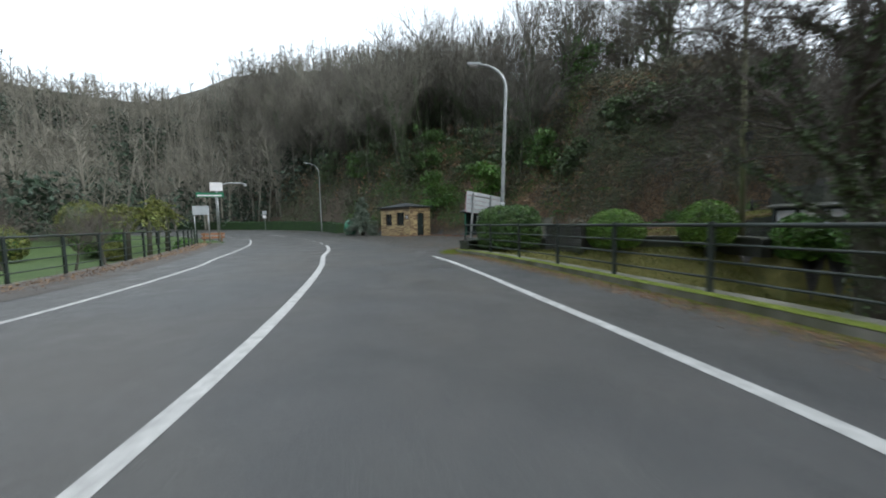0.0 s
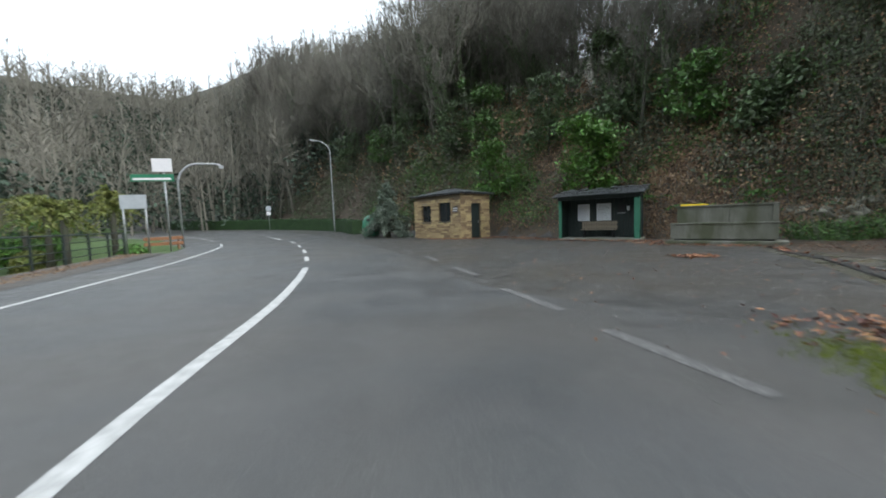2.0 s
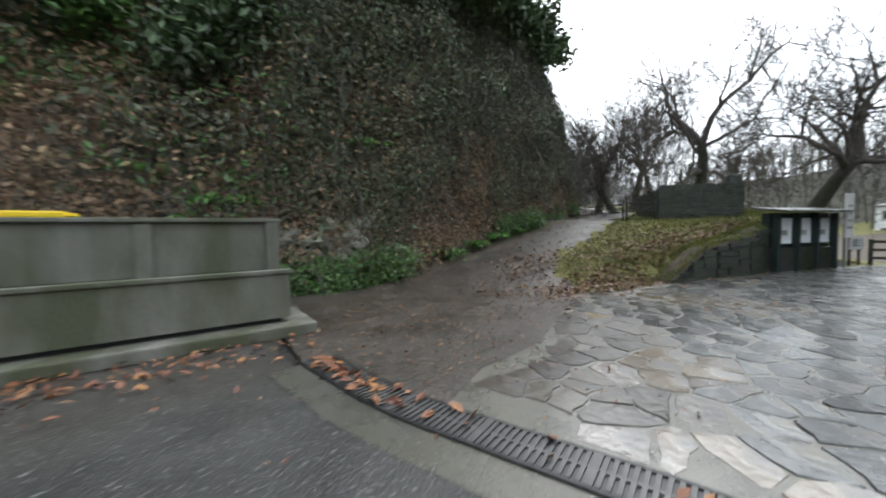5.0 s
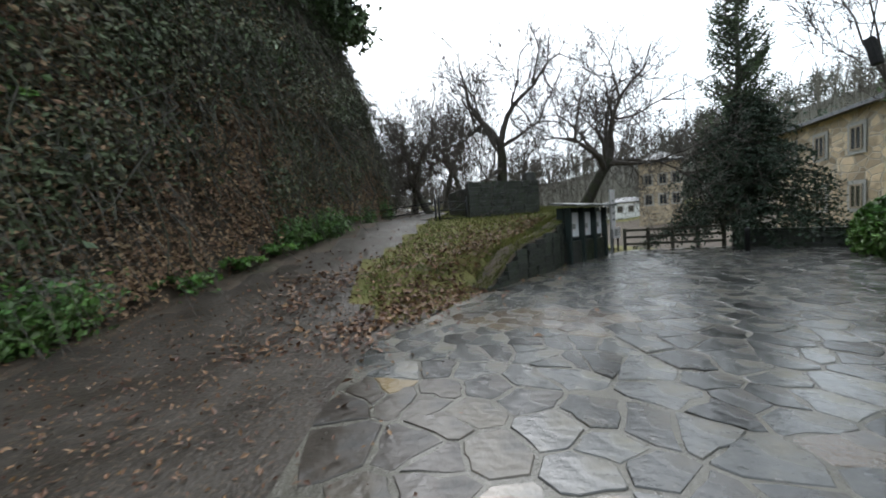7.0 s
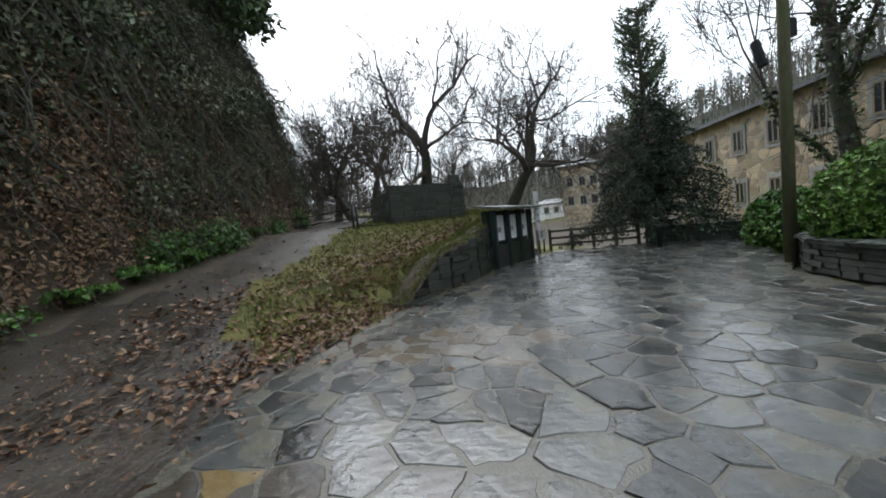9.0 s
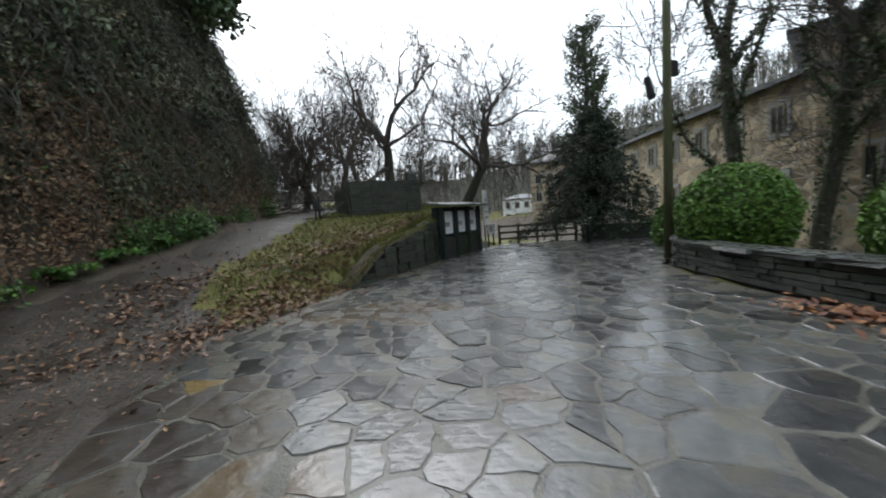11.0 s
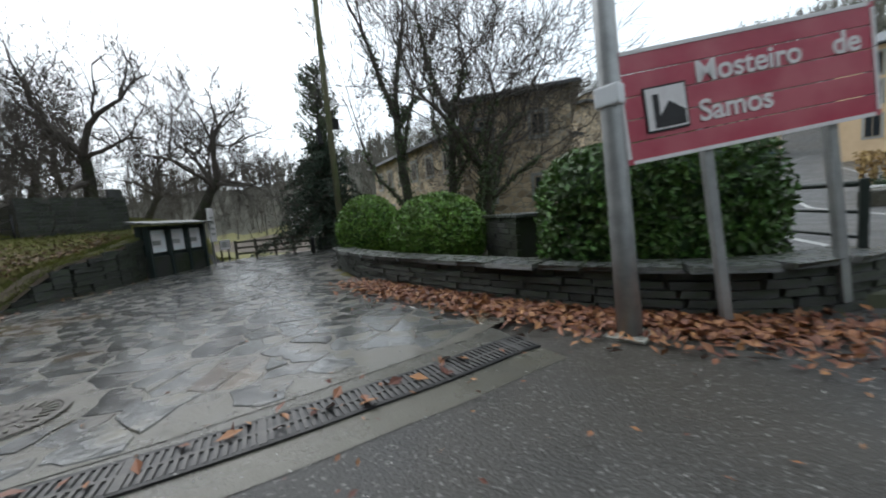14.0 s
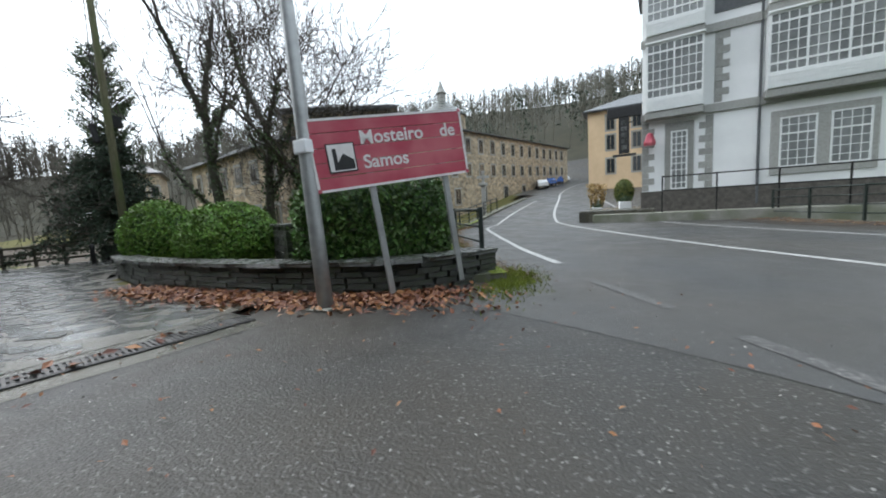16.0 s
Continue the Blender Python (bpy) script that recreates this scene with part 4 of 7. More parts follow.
# ---- street lamps ----
def build_lamp(m, height, reach, label, r=0.075, head=True):
    t = thing("street_lamp", m, label, "street lamp", "street lamps")
    part("base_plate", box(-0.17, -0.17, 0, 0.17, 0.17, 0.025, 0.005), "concrete", t)
    pts, rad = [], []
    for k in range(9):
        z = height * 0.86 * k / 8
        pts.append((0, 0, 0.02 + z))
        rad.append(r * (1 - 0.4 * k / 8))
    for k in range(1, 9):
        a = math.pi / 2 * k / 8 * 0.93
        pts.append((-reach * (1 - math.cos(a)), 0, 0.02 + height * 0.86 + height * 0.14 * math.sin(a)))
        rad.append(r * 0.6 - 0.01 * k / 8)
    tube("pole", pts, rad, "steel", t, sides=12)
    part("band", box(-r * 1.02, -r * 1.02, 1.95, r * 1.02, r * 1.02, 2.12, 0.02), "paper", t, "white sticker round the pole") if head else None
    end = Vector(pts[-1])
    bm = box(-0.62, -0.14, -0.06, 0.02, 0.14, 0.06, 0.045)
    for v in bm.verts:
        if v.co.x < -0.4:
            v.co.y *= 0.75
    bmesh.ops.transform(bm, matrix=Matrix.Translation(end) @ Matrix.Rotation(radians(7), 4, "Y"), verts=bm.verts[:])
    hd = part("lamp_head", bm, "steel", t, "white-grey lamp head", smooth=True)
    bm = box(-0.5, -0.1, -0.085, -0.12, 0.1, -0.055, 0.012)
    bmesh.ops.transform(bm, matrix=Matrix.Translation(end) @ Matrix.Rotation(radians(7), 4, "Y"), verts=bm.verts[:])
    part("lens", bm, "sign_white", hd)


build_lamp(pose(2.12, 15.88, 0, 0, 2.5, -8), 8.3, 1.3, "tall grey galvanised street lamp with curved arm", 0.1)
build_lamp(pose(-18.7, 45.6, lie(-18.7, 45.6), 0, 0, 15), 9.0, 1.4, "thin grey street lamp beside the far bend", 0.08, False)


# ---- manhole cover ----
def build_manhole():
    t = thing("manhole_cover", pose(5.33, 19.4, 0.018), "round cast-iron manhole cover with radial ribs", "manhole cover")
    v, f = [], []
    tube_mesh(v, f, [Vector((0, 0, -0.02)), Vector((0, 0, 0.004))], [0.275, 0.275], 40)
    raw("plate", v, f, "iron_wet", t)
    v, f = [], []
    for a, b in ((0.285, 0.33), (0.07, 0.095), (0.15, 0.17)):
        k = len(v)
        n = 40
        for i in range(n):
            c, s_ = math.cos(i * 2 * math.pi / n), math.sin(i * 2 * math.pi / n)
            v += [(a * c, a * s_, 0.009), (b * c, b * s_, 0.009)]
        for i in range(n):
            j = (i + 1) % n
            f.append((k + 2 * i, k + 2 * i + 1, k + 2 * j + 1, k + 2 * j))
    raw("ring", v, f, "iron_wet", t)
    for i in range(22):
        part("rib", box(0.175, -0.011, 0.003, 0.26, 0.011, 0.013, 0.0, Matrix.Rotation(i * 2 * math.pi / 22, 4, "Z")), "joint", t)


M["iron_wet"] = mat("wet_cast_iron", [(0.05, 0.045, 0.04), (0.11, 0.1, 0.085)], 14, 0.4, metal=0.3, bump=0.4)
build_manhole()
# ---- buildings ----
def window_grid(parent, x0, z0, x1, z1, y, cols, rows, bar=0.03, name="window", transom=None, label=""):
    """Glass with a white frame and glazing bars, its outside towards -y."""
    w = part(name, box(x0, y + 0.03, z0, x1, y + 0.05, z1), "pale_glass", parent, label)
    bm = bmesh.new()
    f = 0.07
    add_box(bm, x0, y, z0, x0 + f, y + 0.06, z1)
    add_box(bm, x1 - f, y, z0, x1, y + 0.06, z1)
    add_box(bm, x0 + f, y, z1 - f, x1 - f, y + 0.06, z1)
    add_box(bm, x0 + f, y, z0, x1 - f, y + 0.06, z0 + f)
    part("window_frame", bm, "white_frame", w)
    bm = bmesh.new()
    for k in range(1, cols):
        x = x0 + (x1 - x0) * k / cols
        b = bar * (2.2 if cols > 5 and k % 4 == 0 else 1)
        add_box(bm, x - b / 2, y + 0.006, z0 + f, x + b / 2, y + 0.029, z1 - f)
    for k in range(1, rows):
        z = z0 + (z1 - z0) * k / rows
        b = bar * (2.4 if transom and k in transom else 1)
        add_box(bm, x0 + f, y + 0.008, z - b / 2, x1 - f, y + 0.027, z + b / 2)
    part("glazing_grid", bm, "white_frame", w)
    return w


def quoins(parent, x, z0, z1, side, y=-0.03, step=0.62):
    """Toothed granite corner stones."""
    z, k = z0, 0
    while z < z1 - 0.2:
        w = 0.55 if k % 2 else 0.3
        a, b = (x, x + w) if side > 0 else (x - w, x)
        part("quoin", box(a, y, z + 0.004, b, y + 0.03, min(z1, z + step / 2) - 0.004, 0.006), "granite", parent)
        z += step / 2
        k += 1


def build_white_house():
    h = thing("white_house", pose(-5.0, -1.6, 0.0, 0, 0, 166.6), "tall white rendered house with granite trim and glazed bays", "house")
    W, D, H = 11.5, 9.0, 14.2
    bm = bmesh.new()
    add_box(bm, 0.0, 0.0, 1.45, W, D, H)
    part("wall", bm, "white", h)
    part("plinth", box(-0.05, -0.08, -0.6, W + 0.05, D, 1.45), "rubble", h, "grey rubble stone plinth")
    for z in (5.15, 8.72, 12.3):
        part("string_course", box(-0.06, -0.1, z - 0.18, W + 0.06, 0.0, z + 0.2, 0.02), "granite", h, "grey granite band")
    for x, s in ((0.0, 1), (2.95, -1), (W, -1)):
        quoins(h, x, 1.5, 4.95, s)
    for x, s in ((2.95, 1), (W, -1)):
        quoins(h, x, 5.4, 8.5, s)
    part("panel", box(2.9, -0.035, 9.35, 4.55, -0.002, 12.1), "granite_dark", h, "dark slate-hung wall panel")
    part("panel", box(8.9, -0.035, 9.35, W, -0.002, 12.1), "granite_dark", h, "dark slate-hung wall panel")
    # glazed bays
    for x0, x1, z0, z1, c in ((0.2, 2.5, 5.45, 8.5, 8), (0.2, 2.5, 9.0, 12.0, 8), (4.75, 8.4, 5.6, 8.55, 12), (4.75, 8.5, 9.1, 12.1, 12)):
        bay = part("bay_window", box(x0, -0.55, z0 - 0.1, x1, -0.002, z0 + 0.5), "white_frame", h, "white glazed timber gallery")
        part("bay_roof", box(x0 - 0.06, -0.62, z1, x1 + 0.06, -0.002, z1 + 0.1, 0.02), "white_frame", bay)
        window_grid(bay, x0, z0 + 0.5, x1, z1, -0.55, c, 6, 0.035, "glazing", (1, 5))
        for sx in (x0, x1):
            part("bay_side", box(sx - 0.02, -0.48, z0 + 0.5, sx + 0.02, -0.002, z1), "white_frame", bay)
        for k in range(5):
            part("moulding", box(x0 - 0.01, -0.565, z0 - 0.06 + k * 0.11, x1 + 0.01, -0.551, z0 - 0.02 + k * 0.11), "white_frame", bay)
        part("bay_bracket", box(x0 - 0.05, -0.5, z0 - 0.45, x1 + 0.05, -0.002, z0 - 0.102, 0.05), "granite", bay, "grey granite bracket course")
    # plain windows
    for x0, x1, z0, z1 in ((9.4, 10.7, 6.0, 8.25), (9.4, 10.7, 9.6, 11.7)):
        part("surround", box(x0 - 0.22, -0.06, z0 - 0.22, x1 + 0.22, -0.003, z1 + 0.22, 0.01), "granite", h)
        window_grid(h, x0, z0, x1, z1, -0.1, 5, 6, 0.03)
    part("surround", box(5.0, -0.06, 1.85, 8.3, -0.003, 4.6, 0.01), "granite", h)
    for x0, x1 in ((5.3, 6.5), (6.9, 8.1)):
        window_grid(h, x0, 2.15, x1, 4.3, -0.1, 4, 6, 0.03, transom=(4,))
    part("downpipe", box(4.55, -0.1, 0.6, 4.65, -0.012, 12.4, 0.02), "granite_dark", h, "dark grey downpipe")
    # door with a fanlight
    part("door_surround", box(1.0, -0.06, 1.46, 2.2, -0.003, 4.75, 0.01), "granite", h)
    d = window_grid(h, 1.25, 1.5, 1.95, 4.35, -0.12, 3, 9, 0.04, "door", label="white glazed door")
    part("handle", box(1.3, -0.16, 2.5, 1.34, -0.121, 2.62), "iron", d)
    # roof
    bm = bmesh.new()
    o = 0.5
    a = [bm.verts.new(p) for p in ((-o, -o, H), (W + o, -o, H), (W + o, D + o, H), (-o, D + o, H))]
    t = [bm.verts.new(p) for p in ((3, D / 2, H + 2.6), (W - 3, D / 2, H + 2.6))]
    bm.faces.new(a[::-1])
    bm.faces.new((a[0], a[1], t[1], t[0]))
    bm.faces.new((a[1], a[2], t[1]))
    bm.faces.new((a[2], a[3], t[0], t[1]))
    bm.faces.new((a[3], a[0], t[0]))
    part("roof", bm, "roofslate", h)
    # hanging sign on the corner
    sg = thing("hanging_sign", pose(-4.9, -1.6, 0.0, 0, 0, 166.6) @ pose(-0.95, -0.5, 0), "black ornate hanging sign with a vertical board", "hanging sign")
    part("board", box(0.0, 0.0, 3.5, 0.5, 0.06, 5.5, 0.02), "black", sg)
    part("top_board", box(-0.55, -0.01, 5.3, 1.05, 0.07, 5.85, 0.05), "black", sg)
    part("bracket", box(0.5, 0.02, 5.0, 0.95, 0.05, 5.06), "iron", sg)
    part("foot_scroll", box(-0.3, 0.0, 3.35, 0.8, 0.06, 3.48, 0.02), "black", sg)
    for k in range(5):
        part("text_bar", box(0.12, -0.01, 3.7 + k * 0.31, 0.38, -0.003, 3.92 + k * 0.31), "cap", sg)
    rd = thing("red_lamp", pose(-5.0, -1.6, 0.0, 0, 0, 166.6) @ pose(0.35, -0.45, 3.75), "small red lantern fixed beside the door", "lantern")
    v, f = [], []
    tube_mesh(v, f, [Vector((0, 0, 0)), Vector((0, 0, 0.12)), Vector((0, 0, 0.55)), Vector((0, 0, 0.62))], [0.24, 0.28, 0.14, 0.03], 6)
    raw("shade", v, f, "sign_red", rd)
    part("arm", box(-0.02, 0.0, 0.3, 0.02, 0.45, 0.34), "iron", rd)


M["granite_dark"] = mat("dark_slate_hanging", [(0.08, 0.085, 0.09), (0.13, 0.135, 0.14)], 6, 0.7, bump=0.4)
build_white_house()


def building(name, label, m, w, d, h, base, wall_mat, roof_mat, openings, rise=1.6, over=0.5, surround="granite", slope=0.0):
    """A house with a hipped roof. openings: x0, x1, z0, z1 on the front (towards -y) or, with a fifth item 'side', on the face at x = w."""
    t = thing(name, m, label, "building")
    part("wall", box(0, 0, base, w, d, h), wall_mat, t)
    bm = bmesh.new()
    a = [bm.verts.new(p) for p in ((-over, -over, h), (w + over, -over, h), (w + over, d + over, h), (-over, d + over, h))]
    b = [bm.verts.new((v.co.x, v.co.y, h + 0.16)) for v in a]
    k = min(w, d) / 2
    c = [bm.verts.new((k, d / 2, h + rise)), bm.verts.new((w - k, d / 2, h + rise))] if w > d else [bm.verts.new((w / 2, k, h + rise)), bm.verts.new((w / 2, d - k, h + rise))]
    bm.faces.new(a[::-1])
    for i in range(4):
        bm.faces.new((a[i], a[(i + 1) % 4], b[(i + 1) % 4], b[i]))
    if w > d:
        for f in ((b[0], b[1], c[1], c[0]), (b[1], b[2], c[1]), (b[2], b[3], c[0], c[1]), (b[3], b[0], c[0])):
            bm.faces.new(f)
    else:
        for f in ((b[0], b[1], c[0]), (b[1], b[2], c[1], c[0]), (b[2], b[3], c[1]), (b[3], b[0], c[0], c[1])):
            bm.faces.new(f)
    part("roof", bm, roof_mat, t)
    for o_ in openings:
        x0, x1, z0, z1 = o_[:4]
        mm = pose(w, 0, 0, 0, 0, 90) if len(o_) > 4 else Matrix()
        sr = part("window", box(x0 - 0.16, -0.05, z0 - 0.16, x1 + 0.16, -0.003, z1 + 0.16, 0.0, mm), surround, t)
        part("pane", box(x0, -0.062, z0, x1, -0.053, z1, 0.0, mm), "glass", sr)
        bm = bmesh.new()
        for fx0, fx1, fz0, fz1 in ((x0, x0 + 0.07, z0, z1), (x1 - 0.07, x1, z0, z1), (x0 + 0.07, x1 - 0.07, z1 - 0.07, z1), (x0 + 0.07, x1 - 0.07, z0, z0 + 0.07), ((x0 + x1) / 2 - 0.03, (x0 + x1) / 2 + 0.03, z0 + 0.07, z1 - 0.07)):
            add_box(bm, fx0, -0.085, fz0, fx1, -0.064, fz1, mm)
        part("window_frame", bm, "wood", sr)
    if slope:
        # storeys and eaves climb with the street
        for ob in t.children_recursive:
            for w_ in ob.data.vertices:
                w_.co.z += slope * w_.co.x
    return t


def plan_pose(x0, y0, x1, y1):
    """A front line from (x0, y0) to (x1, y1), read left to right from outside."""
    return pose(x0, y0, 0, 0, 0, math.degrees(math.atan2(y1 - y0, x1 - x0))), math.hypot(x1 - x0, y1 - y0)


# monastery: the long wing along the road, the taller block, the wing towards the square
mm, ww = plan_pose(12.6, -15.8, -3.0, -60.0)
ops = [(x, x + 1.0, z, z + (1.7 if z > 6 else 1.5)) for x in np.arange(2.5, ww - 2, 3.1) for z in (4.7, 7.6)]
ops = ops + [(x, x + 1.1, 1.4, 3.2) for x in np.arange(6, ww - 3, 6.2)]
building("monastery", "long masonry monastery wing with slate roof beside the road", mm, ww, 11, 10.0, -3, "stone_wall", "roofslate", ops, 1.8, slope=0.042)
mm, ww = plan_pose(12.6, 3.9, 7.6, 1.8)
building("monastery", "tall masonry monastery block with overhanging slate roof", mm, ww, 11, 6.5, -6, "stone_wall", "roofslate", [(x, x + 0.65, z, z + 1.05) for x in (1.0, 3.6) for z in (1.5, 4.5)], 1.2, 0.5)
mm, ww = plan_pose(23.6, 0.5, 11.9, 4.85)
building("monastery", "long ochre masonry monastery wing facing the square", mm, ww, 8, 4.95, -6, "stone_wall", "roofslate", [(x, x + 0.6, z, z + 1.0) for x in np.arange(0.9, ww - 1, 2.0) for z in (0.9, 3.3)], 1.3, 0.4)
mm, ww = plan_pose(56.0, -13.4, 52.6, -17.4)
building("monastery", "far masonry building beyond the square", mm, ww, 10, 8.5, -2, "stone_wall", "roofslate", [(x, x + 0.9, z, z + 1.4) for x in (0.8, 2.6, 4.2) for z in (2.5, 5.4)], 1.9)
mm, ww = plan_pose(76.0, -19.0, 71.0, -26.0)
building("far_house", "white rendered house far beyond the fence", mm, ww, 6, 3.7, -4, "white", "roofslate", [(x, x + 0.8, z, z + 1.1) for x in (0.8, 2.8, 4.8, 6.8) for z in (-0.6, 1.9)], 1.2, 0.3)
mm, ww = plan_pose(-4.9, -33.0, -17.0, -31.0)
building("orange_house", "orange rendered house with slate roof and stone corners", mm, ww, 10, 12.6, 0, "orange", "roofslate", [(x, x + 1.0, z, z + 1.9) for x in (2.2, 5.2, 8.4) for z in (4.6, 7.6, 10.1)], 2.6, 0.6)
# church dome with its lantern, behind the wings
dome = thing("church_dome", pose(18.0, -42.5, -1.2), "pale drum and slate dome of the church with a lantern", "dome")
v, f = [], []
tube_mesh(v, f, [Vector((0, 0, 10)), Vector((0, 0, 18.2))], [4.0, 4.0], 16)
raw("drum", v, f, "stone_wall", dome)
v, f = [], []
tube_mesh(v, f, [Vector((0, 0, 18.2)), Vector((0, 0, 18.6)), Vector((0, 0, 20.2)), Vector((0, 0, 20.9))], [4.4, 4.3, 1.9, 0.9], 16)
raw("cupola", v, f, "cap", dome)
v, f = [], []
tube_mesh(v, f, [Vector((0, 0, 20.9)), Vector((0, 0, 22.2)), Vector((0, 0, 22.3)), Vector((0, 0, 23.0)), Vector((0, 0, 24.6))], [0.8, 0.8, 1.05, 0.6, 0.05], 8)
raw("lantern", v, f, "granite", dome)


# ---- square: kiosk, stone hut on the bank, gate, fence, lectern, pole ----
def build_kiosk():
    mk, w = plan_pose(14.85, 16.85, 16.35, 14.95)
    mk = mk @ pose(0, -0.22, 0)
    k = thing("notice_kiosk", mk, "dark notice-board kiosk with pale metal roof and three panels", "notice board")
    part("base_wall", box(0, 0.06, 0, w, 0.4, 0.62, 0.01), "slate", k, "dark slate base")
    part("back", box(0, 0.2, 0.62, w, 0.38, 1.55), "dark_green", k)
    for i in range(4):
        x = i * (w - 0.09) / 3
        part("post", box(x, -0.02, 0.0, x + 0.09, 0.14, 1.55, 0.01), "dark_green", k)
    for i in range(3):
        x = 0.12 + i * (w - 0.09) / 3
        pn = part("panel", box(x, 0.15, 0.74, x + (w - 0.09) / 3 - 0.07, 0.19, 1.42), "paper", k, "glazed notice panel")
        part("map", box(x + 0.12, 0.138, 0.9, x + 0.5, 0.148, 1.3), "sign_white", pn)
        part("text_bar", box(x + 0.16, 0.13, 0.96, x + 0.46, 0.136, 1.1), "granite", pn)
    part("roof", box(-0.14, -0.28, 0, w + 0.14, 0.55, 0.05, 0.01, pose(0, 0, 1.6, 8)), "cap", k, "pale wet metal roof")
    mk2 = mk @ pose(w + 0.3, -0.1, 0)
    b = thing("white_banner", mk2, "tall narrow white information board on a post", "information board")
    part("post", box(-0.03, 0.06, 0, 0.03, 0.12, 2.1, 0.01), "steel", b)
    part("board", box(-0.16, 0.0, 0.85, 0.16, 0.05, 2.08, 0.01), "sign_white", b)
    for i in range(4):
        part("text_bar", box(-0.1, -0.006, 1.1 + 0.2 * i, 0.1, -0.002, 1.17 + 0.2 * i), "granite", b)


build_kiosk()


def information_board(x, y, turn):
    t = thing("information_board", pose(x, y, 0, 0, 0, turn), "low white information panel on two dark posts", "information board")
    for px_ in (-0.22, 0.22):
        part("post", box(px_ - 0.025, 0.0, 0, px_ + 0.025, 0.05, 0.85, 0.006), "iron", t)
    b = part("board", box(-0.3, -0.04, 0.48, 0.3, -0.005, 0.86, 0.01), "sign_white", t)
    part("picture", box(-0.24, -0.046, 0.56, 0.02, -0.042, 0.8), "granite", b)
    for k in range(3):
        part("text_bar", box(0.06, -0.046, 0.58 + 0.08 * k, 0.25, -0.042, 0.61 + 0.08 * k), "granite", b)


information_board(17.2, 13.9, -52)


def build_bank_wall():
    line = [(11.9, 19.75)] + [p for p in BANK_EDGE if 12.5 < p[0] < 17]
    bm = bmesh.new()
    pts = along(line, 0.3)
    rows = []
    for x, y, h in pts:
        z = (track(x, y) + 0.04) * ramp(x, 11.6, 13.2)
        nx, ny = math.sin(h), -math.cos(h)
        rows.append([bm.verts.new((x + nx * 0.06, y + ny * 0.06, -0.1)), bm.verts.new((x, y, z)), bm.verts.new((x - nx * 0.12, y - ny * 0.12, z))])
    for r, s in zip(rows, rows[1:]):
        bm.faces.new((r[0], s[0], s[1], r[1]))
        bm.faces.new((r[1], s[1], s[2], r[2]))
    ob = part("bank_wall", bm, "slate")
    tagged(ob, "mossy dark slate retaining wall under the grass bank", "wall", kind="structure")
    st = stone_set("slate")
    rs = random.Random(31)
    sp = along(line, 0.42)
    for a, b in zip(sp, sp[1:]):
        top = track(a[0], a[1]) * ramp(a[0], 11.6, 13.2)
        z = 0.0
        h = math.atan2(b[1] - a[1], b[0] - a[0])
        while z < top - 0.04:
            ch = rs.uniform(0.1, 0.17)
            o2 = new("stone", rs.choice(st))
            o2.parent = ob
            o2.matrix_basis = Matrix.Translation(((a[0] + b[0]) / 2, (a[1] + b[1]) / 2, min(z + ch / 2, top))) @ Matrix.Rotation(h, 4, "Z") @ Matrix.Translation((rs.uniform(-0.05, 0.05), -0.05 - rs.uniform(0, 0.03), 0)) @ Matrix.Diagonal((0.41, 0.14, ch - 0.012, 1))
            z += ch


build_bank_wall()


def bank_edge_turf():
    """Turf that laps over the top of the retaining wall."""
    line = [(11.9, 19.75)] + [p for p in BANK_EDGE if 12.5 < p[0] < 17]
    rs = random.Random(32)
    bm = bmesh.new()
    rows = []
    for x, y, h in along(line, 0.3):
        z = (track(x, y) + 0.05) * ramp(x, 11.5, 13.1)
        nx, ny = math.sin(h), -math.cos(h)
        rows.append([bm.verts.new((x + nx * q, y + ny * q, z + dz + rs.uniform(-0.02, 0.02))) for q, dz in ((0.1, -0.09), (0.03, 0.0), (-0.2, 0.02), (-0.42, -0.05))])
    for r, s in zip(rows, rows[1:]):
        for i in range(3):
            bm.faces.new((r[i], s[i], s[i + 1], r[i + 1]))
    tagged(part("turf_edge", bm, "soil"), "ragged turf lapping over the retaining wall", "grass", kind="structure")
    v, f = [], []
    for x, y, h in along(line, 0.0006):
        q, hh = rs.uniform(-0.55, 0.1), rs.uniform(0.03, 0.1)
        px_, py_ = x + math.sin(h) * q, y - math.cos(h) * q
        z = (track(x, y) + 0.03) * ramp(x, 11.5, 13.1)
        b = len(v)
        a = rs.uniform(0, 6.283)
        v += [(px_ - 0.01 * math.cos(a), py_ - 0.01 * math.sin(a), z), (px_ + 0.01 * math.cos(a), py_ + 0.01 * math.sin(a), z), (px_ + math.sin(h) * rs.uniform(-0.04, 0.1), py_ - math.cos(h) * rs.uniform(-0.04, 0.1), z + hh * rs.choice((1, 1, 0.5, -0.4)))]
        f.append((b, b + 1, b + 2))
    tagged(raw("turf_blades", v, f, "blade"), "rough grass hanging over the retaining wall", "grass", kind="stuff")


M["blade"] = mat("grass_blades", [(0.065, 0.085, 0.014), (0.17, 0.165, 0.035)], 1.0, 0.8, bump=0.0, vary=0.5, island=True)
bank_edge_turf()


